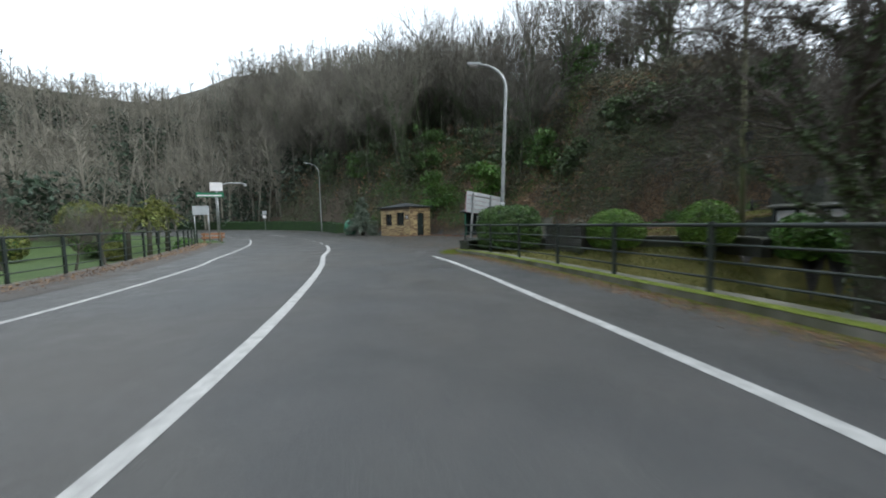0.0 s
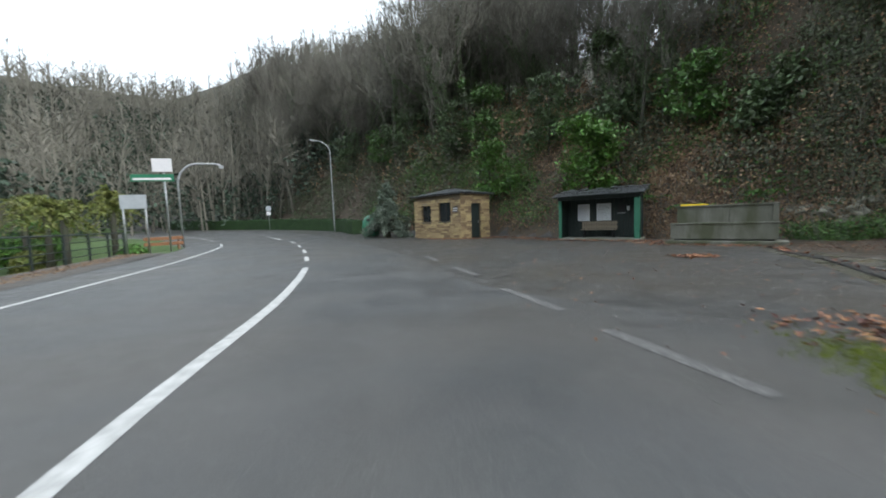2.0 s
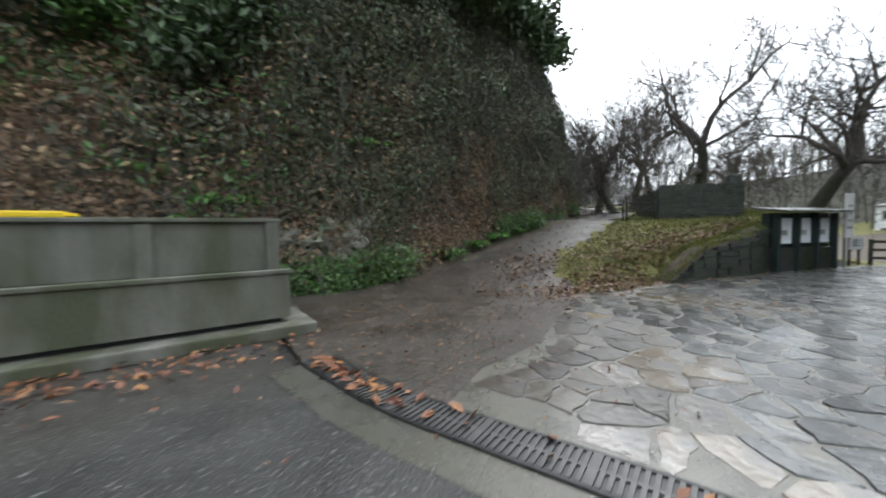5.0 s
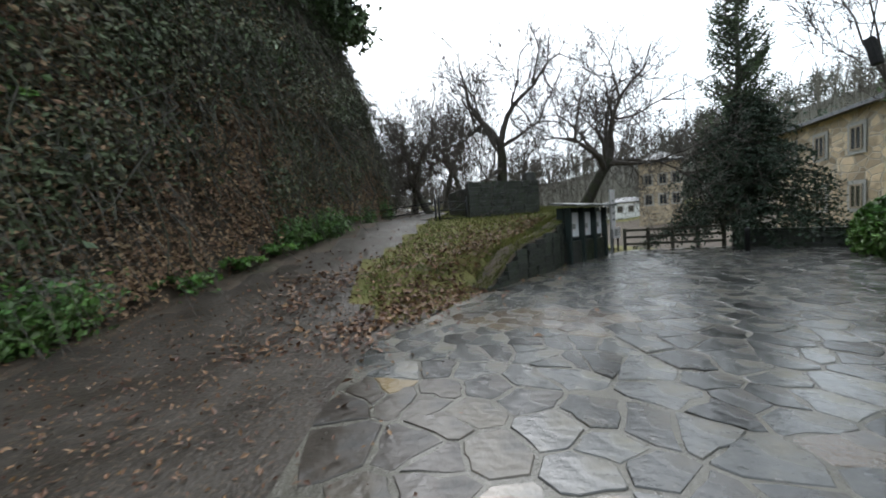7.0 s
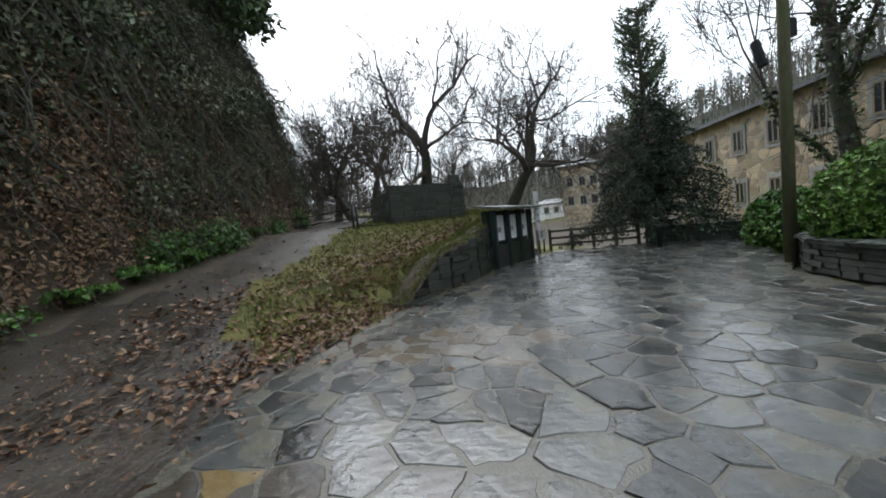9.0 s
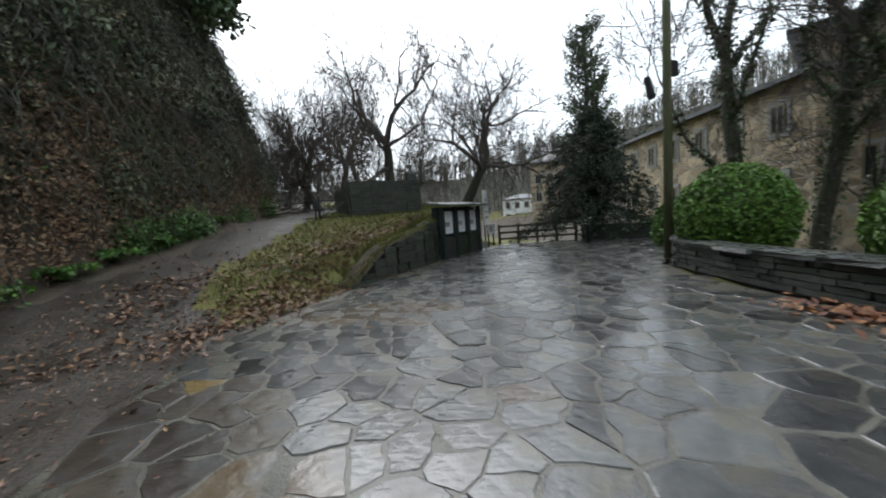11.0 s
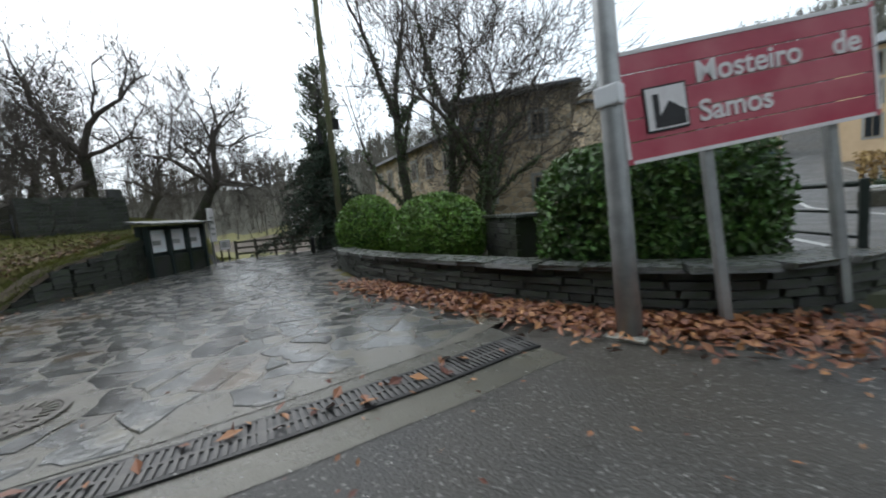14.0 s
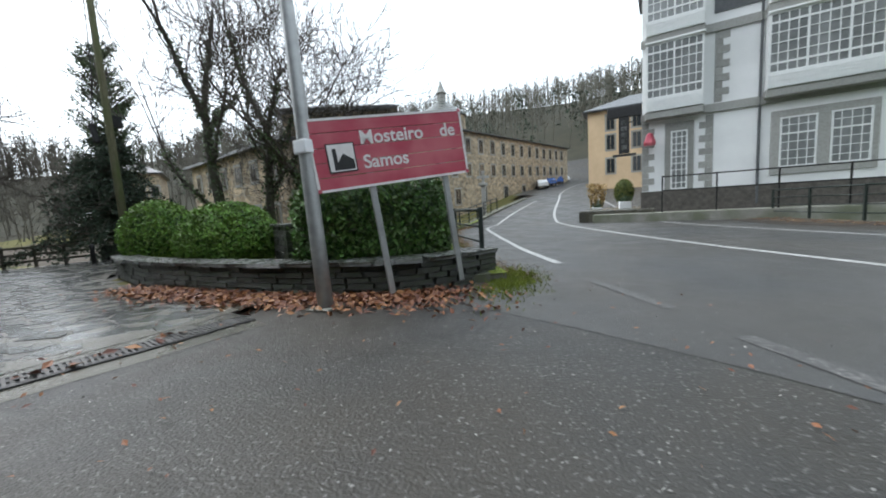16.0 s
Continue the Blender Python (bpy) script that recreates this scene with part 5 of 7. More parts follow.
def build_square_things():
    # dark stone walls of a roofless store on the bank
    mk, w = plan_pose(16.5, 19.1, 16.9, 16.7)
    t = thing("stone_store", mk @ pose(0, 0, 1.35), "dark slate stone enclosure on the grass bank", "stone building")
    bm = bmesh.new()
    add_box(bm, 0, 0.0, -0.6, w, 0.3, 1.2)
    part("wall", bm, "slate", t)
    bm = bmesh.new()
    add_box(bm, w - 0.3, 0.3, -0.6, w, 1.1, 1.3)
    part("wall", bm, "slate", t)
    part("wall", box(0, 0.3, -0.6, 0.3, 2.2, 1.1), "slate", t)
    st = stone_set("slate")
    lay(t, st, w, 1.25, pose(0, 0, 0), (), (0.08, 0.14), (0.25, 0.6), 0.1, 41, limit=140)
    part("pinnacle", box(w - 0.42, 0.02, 1.2, w - 0.05, 0.28, 1.52, 0.05), "slate", t)
    # field gate across the track
    for a, b in (((19.3, 22.2), (16.3, 20.15)), ((16.3, 20.1), (16.5, 19.15))):
        mk, w = plan_pose(*a, *b)
        g = thing("field_gate", mk @ pose(0, 0, track(16.3, 20) - 0.05), "thin rusty metal field gate across the wet track", "gate", "gates")
        for x in (0.04, w - 0.04):
            tube("post", [(x, 0, -0.3), (x, 0, 0.75)], 0.03, "iron", g)
        for z in (0.12, 0.36, 0.62):
            tube("bar", [(0.04, 0, z), (w - 0.04, 0, z)], 0.014, "iron", g)
        tube("brace", [(0.04, 0, 0.12), (w - 0.04, 0, 0.62)], 0.011, "iron", g)
    # timber fence and dark parapets at the far end of the square
    mk, w = plan_pose(17.5, 13.4, 16.3, 10.7)
    f = thing("timber_fence", mk, "weathered timber rail fence at the end of the square", "fence")
    for i in range(5):
        x = i * w / 4
        part("post", box(x - 0.05, -0.05, 0, x + 0.05, 0.05, 0.78, 0.01), "bark", f)
    for z in (0.18, 0.42, 0.66):
        part("rail", box(0, -0.085, z, w, -0.053, z + 0.08, 0.01), "bark", f)
    mk, w = plan_pose(16.2, 10.5, 12.2, 8.6)
    p = thing("parapet", mk, "dark slate parapet along the river side of the square", "wall")
    part("wall_body", box(0, 0, -0.5, w, 0.35, 0.5, 0.02), "slate", p)
    part("coping", box(-0.05, -0.06, 0.5, w + 0.05, 0.4, 0.56, 0.02), "slate", p)
    lay(p, st, w, 0.49, pose(0, -0.03, 0), (), (0.12, 0.2), (0.4, 0.9), 0.12, 43, limit=120)
    l = thing("lectern", pose(15.9, 10.5, 0, 0, 0, 150), "slanted white information lectern on a post", "lectern")
    part("post", box(-0.04, -0.04, 0, 0.04, 0.04, 0.68, 0.01), "iron", l)
    part("board", box(-0.3, -0.2, 0, 0.3, 0.2, 0.03, 0.008, pose(0, 0, 0.74, 30)), "sign_white", l)
    bp = thing("bollard", pose(14.6, 11.6, 0), "small dark iron bollard", "bollard")
    v, f2 = [], []
    tube_mesh(v, f2, [Vector((0, 0, 0)), Vector((0, 0, 0.55)), Vector((0, 0, 0.62)), Vector((0, 0, 0.7))], [0.07, 0.06, 0.08, 0.03], 10)
    raw("bollard_body", v, f2, "iron", bp, smooth=True)
    # timber power pole with a lamp hanging from its wire
    q = thing("timber_pole", pose(10.62, 12.9, 0.0), "mossy timber utility pole inside the garden", "utility pole")
    tube("pole", [(0, 0, -0.2), (-0.05, 0.03, 4), (-0.12, 0.06, 10.5)], [0.1, 0.085, 0.065], "pole_wood", q)
    part("bracket", box(-0.06, -0.3, 3.9, 0.06, 0.0, 4.2, 0.01), "iron", q, "small grey meter box")
    c = thing("hanging_lamp", pose(10.75, 13.15, 3.45), "dark street lamp hanging from a cable", "lamp")
    part("body", box(-0.06, -0.06, 0, 0.06, 0.06, 0.5, 0.03, pose(0, 0, 0, 0, 14)), "iron", c)
    tube("cable", [(0.1, 0, 0.5), (0.0, -0.1, 1.6), (-0.2, -0.2, 6.0)], 0.012, "black", c, sides=5)


M["pole_wood"] = mat("mossy_pole_wood", [(0.09, 0.085, 0.05), (0.17, 0.16, 0.09)], 5, 0.85, bump=0.5, stretch=(6, 6, 1), big=(0.8, (0.09, 0.11, 0.04)))
build_square_things()
# ---- trees ----
def bare_tree(name, seed, height, r0, spread, levels, label, kids=(3, 5), ivy=0.0, lean=(0, 0), thick=0.62, up=0.35, category="tree", at=None, straight=0.5, twig_r=0.006, wander=0.26, stem=0.4, fit=None, first=0.8, twig="twig"):
    """A winter tree: a trunk that forks into tapering limbs and fine twigs."""
    rs = random.Random(seed)
    t = thing(name, at or pose(0, 0, 0), label, category)
    tv, tf, cv, cf = [], [], [], []
    limbs = []
    ivy_spots = []

    def grow(p, d, length, r, level):
        n = 7 if level == 0 else (5 if level < 3 else 3)
        pts, rad = [p.copy()], [r]
        q, dd = p.copy(), d.copy()
        for k in range(n):
            jit = wander * 0.4 if level == 0 else wander
            dd = (dd + Vector((rs.gauss(0, jit), rs.gauss(0, jit), rs.gauss(0, jit) * 0.6 + up * 0.12))).normalized()
            q = q + dd * (length / n)
            pts.append(q.copy())
            rad.append(max(twig_r * 0.6, r * (1 - (0.42 if level == 0 else 0.62) * (k + 1) / n)))
        sides = 9 if level == 0 else (6 if level == 1 else (4 if level == 2 else 3))
        limbs.append((pts, rad, sides, level))
        if level >= levels:
            return
        m = rs.randint(*kids) + (2 if level == 0 else 0)
        turn0 = rs.uniform(0, 6.283)
        for i in range(m + 2):
            tip = i >= m
            f = 0.999 if tip else rs.uniform(0.3 if level else straight, 0.97)
            k = min(int(f * n), n - 1)
            base = pts[k].lerp(pts[k + 1], f * n - k)
            az = rs.uniform(0, 6.283) if level > 1 else turn0 + i * 2.4 + rs.uniform(-0.4, 0.4)
            side = dd.orthogonal().normalized()
            side.rotate(Matrix.Rotation(az, 3, dd))
            sp = spread * (0.6 if tip else 1.0)
            nd = (dd * (1 - sp) + side * sp * rs.uniform(0.7, 1.4) + Vector((0, 0, up * 0.4))).normalized()
            ln = length * rs.uniform(0.5, 0.85) * (1.0 if level else first)
            rr = rad[k] * (0.85 if tip else thick * rs.uniform(0.45, 0.85))
            grow(base, nd, ln, max(twig_r, rr), level + 1)

    grow(Vector((0, 0, -0.3)), Vector((lean[0], lean[1], 1)).normalized(), height * stem, r0, 0)
    if fit:
        # stretch the skeleton to the tree's true height and spread
        high = max(p[-1].z for p, r_, s_, l_ in limbs)
        wide = sorted(math.hypot(p[-1].x - lean[0] * p[-1].z * 0.6, p[-1].y - lean[1] * p[-1].z * 0.6) for p, r_, s_, l_ in limbs)[int(len(limbs) * 0.92)]
        for p, r_, s_, l_ in limbs:
            for q in p:
                q.x, q.y, q.z = q.x * fit[1] / wide, q.y * fit[1] / wide, q.z * fit[0] / high
    for pts, rad, sides, level in limbs:
        tube_mesh(*((tv, tf) if level == 0 else (cv, cf)), pts, rad, sides, cap=False)
        if ivy and level < 2:
            for k in range(len(pts) - 1):
                ivy_spots.append((pts[k], pts[k + 1], rad[k]))
    raw("trunk", tv, tf, "bark", t, smooth=True)
    raw("crown", cv, cf, twig, t, "bare limbs and twigs")
    if ivy:
        v, f = [], []
        for a, b, r in ivy_spots:
            if a.z > height * ivy:
                continue
            for _ in range(70):
                at_ = a.lerp(b, rs.random()) + Vector((rs.gauss(0, 1), rs.gauss(0, 1), 0)).normalized() * (r + rs.uniform(0.0, 0.14))
                leaf_quads(v, f, at_, 0.07, rs)
        if v:
            raw("ivy", v, f, "leaf_ivy", t, "dark ivy climbing the trunk")
    return t


def put(ob, x, y, z=None, turn=0, scale=1.0):
    c = copy_thing(ob, pose(x, y, gz(x, y)[0] if z is None else z, 0, 0, turn))
    c.scale = (scale,) * 3
    return c


# oaks beyond the bank
oak_a = bare_tree("oak_tree", 5, 22.0, 0.26, 0.68, 5, "old bare oak with twisting dark limbs", (2, 4), lean=(0.05, 0.02), fit=(8.9, 3.3), at=pose(19.6, 17.3, 1.7), up=0.2, wander=0.24, straight=0.62, twig_r=0.008, stem=0.27, first=1.25, thick=0.85)
oak_b = bare_tree("oak_tree", 17, 21.0, 0.25, 0.66, 5, "leaning bare oak with a thick forked trunk", (2, 4), lean=(-0.25, -0.45), fit=(7.9, 3.5), at=pose(18.7, 14.4, 1.5), up=0.2, wander=0.24, straight=0.62, twig_r=0.008, stem=0.28, first=1.25, thick=0.85)
for x, y, sc, tn, src in ((23.0, 19.9, 0.85, 200, oak_b), (27.5, 18.6, 0.95, 75, oak_a), (25.5, 20.6, 0.9, 40, oak_a), (29.0, 14.0, 0.85, 10, oak_b), (31, 22.0, 1.0, 110, oak_b), (35, 16.5, 1.1, 300, oak_a)):
    put(src, x, y, 1.8 + 0.05 * (x - 20), tn, sc)

# tall ivy-clad trees in the monastery garden
gard_a = bare_tree("garden_tree", 23, 25.0, 0.24, 0.48, 5, "tall bare tree with an ivy-covered trunk in the garden", (2, 3), ivy=0.5, lean=(0.08, 0.1), fit=(14.5, 4.2), at=pose(11.4, 8.9, -0.8), up=0.12, straight=0.3, twig_r=0.01, stem=0.55, wander=0.17, first=0.75)
gard_b = bare_tree("garden_tree", 29, 24.0, 0.2, 0.5, 5, "tall bare tree with an ivy-covered trunk in the garden", (2, 3), ivy=0.45, fit=(14.0, 4.0), at=pose(10.3, 8.2, -1.1), up=0.12, straight=0.3, twig_r=0.01, stem=0.55, wander=0.17, first=0.75)
gard_c = bare_tree("garden_tree", 37, 19.0, 0.3, 0.55, 5, "broad bare tree wrapped in ivy before the monastery", (2, 3), ivy=0.6, fit=(11.0, 5.0), at=pose(9.4, 7.4, -1.3), up=0.25, straight=0.25, twig_r=0.01, stem=0.38, wander=0.18, first=1.1)

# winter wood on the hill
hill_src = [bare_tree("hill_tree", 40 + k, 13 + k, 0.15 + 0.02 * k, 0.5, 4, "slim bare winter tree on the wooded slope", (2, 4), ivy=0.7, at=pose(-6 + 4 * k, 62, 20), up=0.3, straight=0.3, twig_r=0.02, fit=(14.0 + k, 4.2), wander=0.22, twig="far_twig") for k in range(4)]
rs = random.Random(77)
count = 0
for _ in range(6000):
    if count >= 330:
        break
    x, y = rs.uniform(-75, 58), rs.uniform(24, 105)
    d = seg_dist(x, y, HILL_FOOT)
    if d < 4 or d > 40 or (d < 8 and rs.random() < 0.5):
        continue
    if x > 30 and d < 7:
        continue
    if x > 4 and rs.random() < 0.5:
        continue
    put(rs.choice(hill_src), x, y, gz(x, y)[0] - 0.4, rs.uniform(0, 360), rs.uniform(0.7, 1.15) * (1.25 if x < 2 else 1.0))
    count += 1


def far_wood(name, label, n, r0, r1, az0, az1, seed, size, evergreen):
    """A far wood in one mesh: thin stems with fans of twigs, and dark evergreen clumps."""
    rs = random.Random(seed)
    v, f = [], []
    for _ in range(n):
        a, r = radians(rs.uniform(az0, az1)), math.sqrt(rs.uniform(r0 * r0, r1 * r1))
        x, y = 5 + r * math.cos(a), 18 + r * math.sin(a)
        z = gz(x, y)[0] - 0.5
        h = size * rs.uniform(0.6, 1.2)
        if evergreen:
            for _ in range(110):
                q = rs.random()
                leaf_quads(v, f, Vector((x + rs.gauss(0, 0.28 * h) * (1 - 0.6 * q), y + rs.gauss(0, 0.28 * h) * (1 - 0.6 * q), z + h * (0.15 + 0.85 * q))), 0.05 * h, rs)
            continue
        base = Vector((x, y, z))
        top = base + Vector((rs.gauss(0, 0.08 * h), rs.gauss(0, 0.08 * h), h))
        tube_mesh(v, f, [base, base.lerp(top, 0.5), top], [0.016 * h, 0.011 * h, 0.002 * h], 3, cap=False)
        for _ in range(15):
            q = rs.uniform(0.3, 0.95)
            p = base.lerp(top, q)
            ln = h * 0.34 * (1.15 - q)
            an = rs.uniform(0, 6.283)
            e = p + Vector((math.cos(an) * ln * 0.75, math.sin(an) * ln * 0.75, ln * rs.uniform(0.6, 1.3)))
            tube_mesh(v, f, [p, e], [0.006 * h, 0.0012 * h], 3, cap=False)
            for _ in range(2):
                g = p.lerp(e, rs.uniform(0.4, 0.9))
                g2 = g + Vector((rs.gauss(0, ln * 0.35), rs.gauss(0, ln * 0.35), rs.uniform(0.1, 0.5) * ln))
                tube_mesh(v, f, [g, g2], [0.0035 * h, 0.001 * h], 3, cap=False)
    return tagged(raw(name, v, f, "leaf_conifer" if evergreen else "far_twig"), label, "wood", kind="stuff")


far_wood("west_wood", "bare grey winter wood on the far western hill", 1700, 62, 150, 95, 215, 1, 15, False)
far_wood("west_evergreens", "dark evergreens among the far winter wood", 800, 60, 140, 95, 215, 2, 8, True)
far_wood("south_wood", "bare winter wood on the hill behind the monastery", 1300, 95, 190, 215, 320, 3, 12, False)
far_wood("south_evergreens", "dark evergreens on the hill behind the monastery", 170, 95, 185, 215, 325, 4, 9, True)
far_wood("east_wood", "hazy bare wood far beyond the square", 900, 78, 170, -45, 45, 5, 12, False)


M["leaf_pale"] = mat("pale_grey_green_needles", [(0.07, 0.1, 0.07), (0.17, 0.2, 0.15)], 2, 0.7, bump=0.1, vary=0.4, island=True)


# ---- conifer, clipped bushes, hedge ----
def conifer(m, height, radius, label, seed, material="leaf_conifer", n=110, low=0.1, size=0.1, droop=0.5, name="conifer", power=0.8):
    """A drooping conifer: separate boughs with hanging sprays, ragged at the outline."""
    rs = random.Random(seed)
    t = thing(name, m, label, "conifer")
    tube("trunk", [(0, 0, -0.2), (0, 0, height)], [0.22, 0.03], "bark", t)
    v, f, bv, bf = [], [], [], []
    for k in range(n):
        u = (k + rs.random()) / n
        z = height * (low + (0.99 - low) * u)
        rr = radius * (1 - u) ** power * rs.uniform(0.6, 1.15) + 0.2
        a = rs.uniform(0, 6.283)
        ca, sa = math.cos(a), math.sin(a)
        spine = [Vector((ca * rr * q, sa * rr * q, z + 0.3 * rr * q - droop * rr * q * q)) for q in (0, 0.35, 0.7, 1.0)]
        tube_mesh(bv, bf, spine, [0.05, 0.035, 0.02, 0.008], 3, cap=False)
        for s in range(int(40 + 80 * rr)):
            q = rs.random() ** 0.6
            w = 0.1 * rr * (1.1 - q) + 0.05
            at = Vector((ca * rr * q, sa * rr * q, z + 0.3 * rr * q - droop * rr * q * q))
            at += Vector((rs.gauss(0, w), rs.gauss(0, w), -abs(rs.gauss(0, 0.18)) * (0.3 + q)))
            leaf_quads(v, f, at, size, rs, Vector((ca * 0.3, sa * 0.3, 0.1)))
    raw("branchwork", bv, bf, "bark", t)
    raw("needles", v, f, material, t, "drooping needle sprays")
    return t


conifer(pose(16.8, 9.5, -0.3), 5.4, 2.9, "dark drooping conifer at the end of the square", 3, n=130, size=0.06, power=0.6, low=0.16)
conifer(pose(17.7, 8.7, -0.5), 9.4, 1.2, "tall narrow grey-green tree behind the conifer", 5, "leaf_ivy", 170, 0.1, 0.05, -0.5, "columnar_tree", 0.22)
conifer(pose(-11.4, 39.6, gz(-11.4, 39.6)[0]), 4.4, 2.0, "pale grey-green young conifer beside the hut", 8, "leaf_pale", 70, 0.08, 0.09)


def bush(m, rx, ry, rz, label, seed, material="leaf_box", n=5200, size=0.045, name="clipped_bush", square=2.0):
    """A clipped bush: dense small leaves over a rounded body, with woody stems inside."""
    rs = random.Random(seed)
    t = thing(name, m, label, "bush")
    v, f = [], []
    for k in range(n):
        d = Vector((rs.gauss(0, 1), rs.gauss(0, 1), rs.gauss(0, 1))).normalized()
        if square > 2:
            q = (abs(d.x) ** square + abs(d.y) ** square + abs(d.z) ** square) ** (-1 / square)
            d *= q
        if d.z < -0.75:
            continue
        lump = 1 + 0.05 * noise.noise(d * 3.0 + Vector((seed, 0, 0)))
        r = lump * rs.uniform(0.85, 1.02)
        at = Vector((d.x * rx * r, d.y * ry * r, rz * 0.92 + d.z * rz * r))
        leaf_quads(v, f, at, size, rs, d.normalized() * 0.5)
    raw("foliage", v, f, material, t)
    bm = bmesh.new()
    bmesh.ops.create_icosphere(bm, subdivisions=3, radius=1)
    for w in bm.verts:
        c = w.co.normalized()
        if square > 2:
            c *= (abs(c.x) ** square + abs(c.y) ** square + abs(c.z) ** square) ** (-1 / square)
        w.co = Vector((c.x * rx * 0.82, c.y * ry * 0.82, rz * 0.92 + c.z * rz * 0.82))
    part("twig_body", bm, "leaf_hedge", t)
    tube("stem", [(0, 0, -0.25), (0, 0, rz)], 0.09, "bark", t)
    return t


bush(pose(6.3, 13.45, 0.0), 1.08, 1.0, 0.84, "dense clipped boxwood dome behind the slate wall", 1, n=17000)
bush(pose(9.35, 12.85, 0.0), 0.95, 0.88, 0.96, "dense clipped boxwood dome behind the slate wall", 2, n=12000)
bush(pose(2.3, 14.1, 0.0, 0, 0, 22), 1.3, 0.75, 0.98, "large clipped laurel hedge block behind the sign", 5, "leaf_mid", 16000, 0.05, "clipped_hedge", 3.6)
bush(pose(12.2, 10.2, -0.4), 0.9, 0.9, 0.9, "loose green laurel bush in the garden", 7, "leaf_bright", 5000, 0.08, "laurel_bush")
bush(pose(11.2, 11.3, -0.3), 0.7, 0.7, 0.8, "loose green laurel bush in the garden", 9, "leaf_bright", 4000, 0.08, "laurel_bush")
bush(pose(-4.6, -4.4, 0.9), 0.55, 0.55, 0.75, "small clipped yellow-green shrub beside the house corner", 8, "leaf_yellow", 3500, 0.05)


def slate_block():
    """A dark dry-stone block with a thin cap that stands between the bushes and the hedge."""
    t = thing("slate_plinth", pose(4.45, 13.6, 0.0, 0, 0, 142.0), "dark dry-stone slate plinth with a thin wet cap behind the wall", "stone plinth")
    part("core", box(-0.72, -0.2, -0.3, 0.72, 0.2, 1.0), "slate", t)
    rs = random.Random(91)
    for side in (-1, 1):
        z = 0.0
        while z < 0.98:
            ch = min(rs.uniform(0.08, 0.13), 1.0 - z + 0.02)
            x = -0.74
            while x < 0.72:
                ln = min(rs.uniform(0.2, 0.42), 0.74 - x)
                y = side * (0.225 + rs.uniform(-0.012, 0.015))
                part("stone", box(x + 0.006, y - 0.04, z + 0.005, x + ln - 0.006, y + 0.04, z + ch - 0.005, 0.008), "slate", t)
                x += ln
            z += ch
    part("cap_slab", box(-0.8, -0.3, 1.02, 0.8, 0.3, 1.075, 0.012), "cap", t, "thin wet slate cap")


slate_block()


# ---- undergrowth of the hillside ----
def undergrowth(name, label, material, n, size, seed, area, dmin, dmax, patch=None, thresh=0.0, hmax=0.6, clump=9, droop=None):
    rs = random.Random(seed)
    v, f = [], []
    tries = 0
    while len(f) < n and tries < n * 3:
        tries += 1
        x, y = rs.uniform(area[0], area[1]), rs.uniform(area[2], area[3])
        d = seg_dist(x, y, HILL_FOOT)
        if d < dmin or d > dmax:
            continue
        if patch and noise.noise(Vector((x * patch, y * patch, seed))) < thresh:
            continue
        z = gz(x, y)[0]
        w = 0.3 + 0.5 * rs.random()
        for _ in range(clump):
            at = Vector((x + rs.gauss(0, w * 0.6), y + rs.gauss(0, w * 0.6), z + rs.uniform(0.0, hmax)))
            leaf_quads(v, f, at, size, rs)
    ob = raw(name, v, f, material)
    return tagged(ob, label, "undergrowth", kind="stuff")


undergrowth("brown_undergrowth", "tangle of dead brown bracken and brambles on the slope", "leaf_brown", 140000, 0.065, 1, (-14, 42, 24, 60), 0.1, 16, hmax=0.7, clump=14)
undergrowth("ivy_undergrowth", "dark ivy and evergreen scrub over the slope", "leaf_ivy", 100000, 0.09, 2, (-40, 42, 24, 70), 0.2, 16, 0.22, -0.12, hmax=1.0, clump=14)
undergrowth("slope_ivy", "dense ivy, ferns and evergreen scrub behind the hut and shelter", "leaf_mid", 70000, 0.085, 21, (-16, 16, 28, 58), 0.4, 15, 0.28, -0.05, hmax=1.0, clump=24)
def bluff_cover(name, label, material, n, size, seed, x0, x1, low, high, patch, thresh, out=0.18, hang=0.0):
    """Leaves and litter that clothe the steep face, spread evenly over its height; hang draws each clump down into a curtain."""
    rs = random.Random(seed)
    spots = [p for p in along(HILL_FOOT, 0.05) if x0 < p[0] < x1]
    v, f = [], []
    while len(f) < n:
        x, y, h = rs.choice(spots)
        nx, ny = -math.sin(h), math.cos(h)
        want = rs.uniform(low, high)
        lo, hi = 0.0, 7.0
        base = gz(x - nx * 0.05, y - ny * 0.05)[0]
        for _ in range(9):
            mid = (lo + hi) / 2
            if gz(x + nx * mid, y + ny * mid)[0] - base < want:
                lo = mid
            else:
                hi = mid
        px_, py_ = x + nx * hi, y + ny * hi
        z = gz(px_, py_)[0]
        if patch and noise.noise(Vector((px_ * patch, z * patch, seed))) < thresh:
            continue
        thick = out * (0.6 + 1.5 * max(0.0, noise.noise(Vector((px_ * 0.9, z * 0.9, 4.0)))))
        for _ in range(16):
            q = rs.random()
            at = Vector((px_ + rs.gauss(0, 0.2), py_ + rs.gauss(0, 0.1), z + rs.gauss(0, 0.16) - hang * q)) - Vector((nx, ny, 0)) * thick * rs.random()
            leaf_quads(v, f, at, size, rs, Vector((-nx * 0.5, -ny * 0.5, 0.3)))
    tagged(raw(name, v, f, material), label, "undergrowth", kind="stuff")


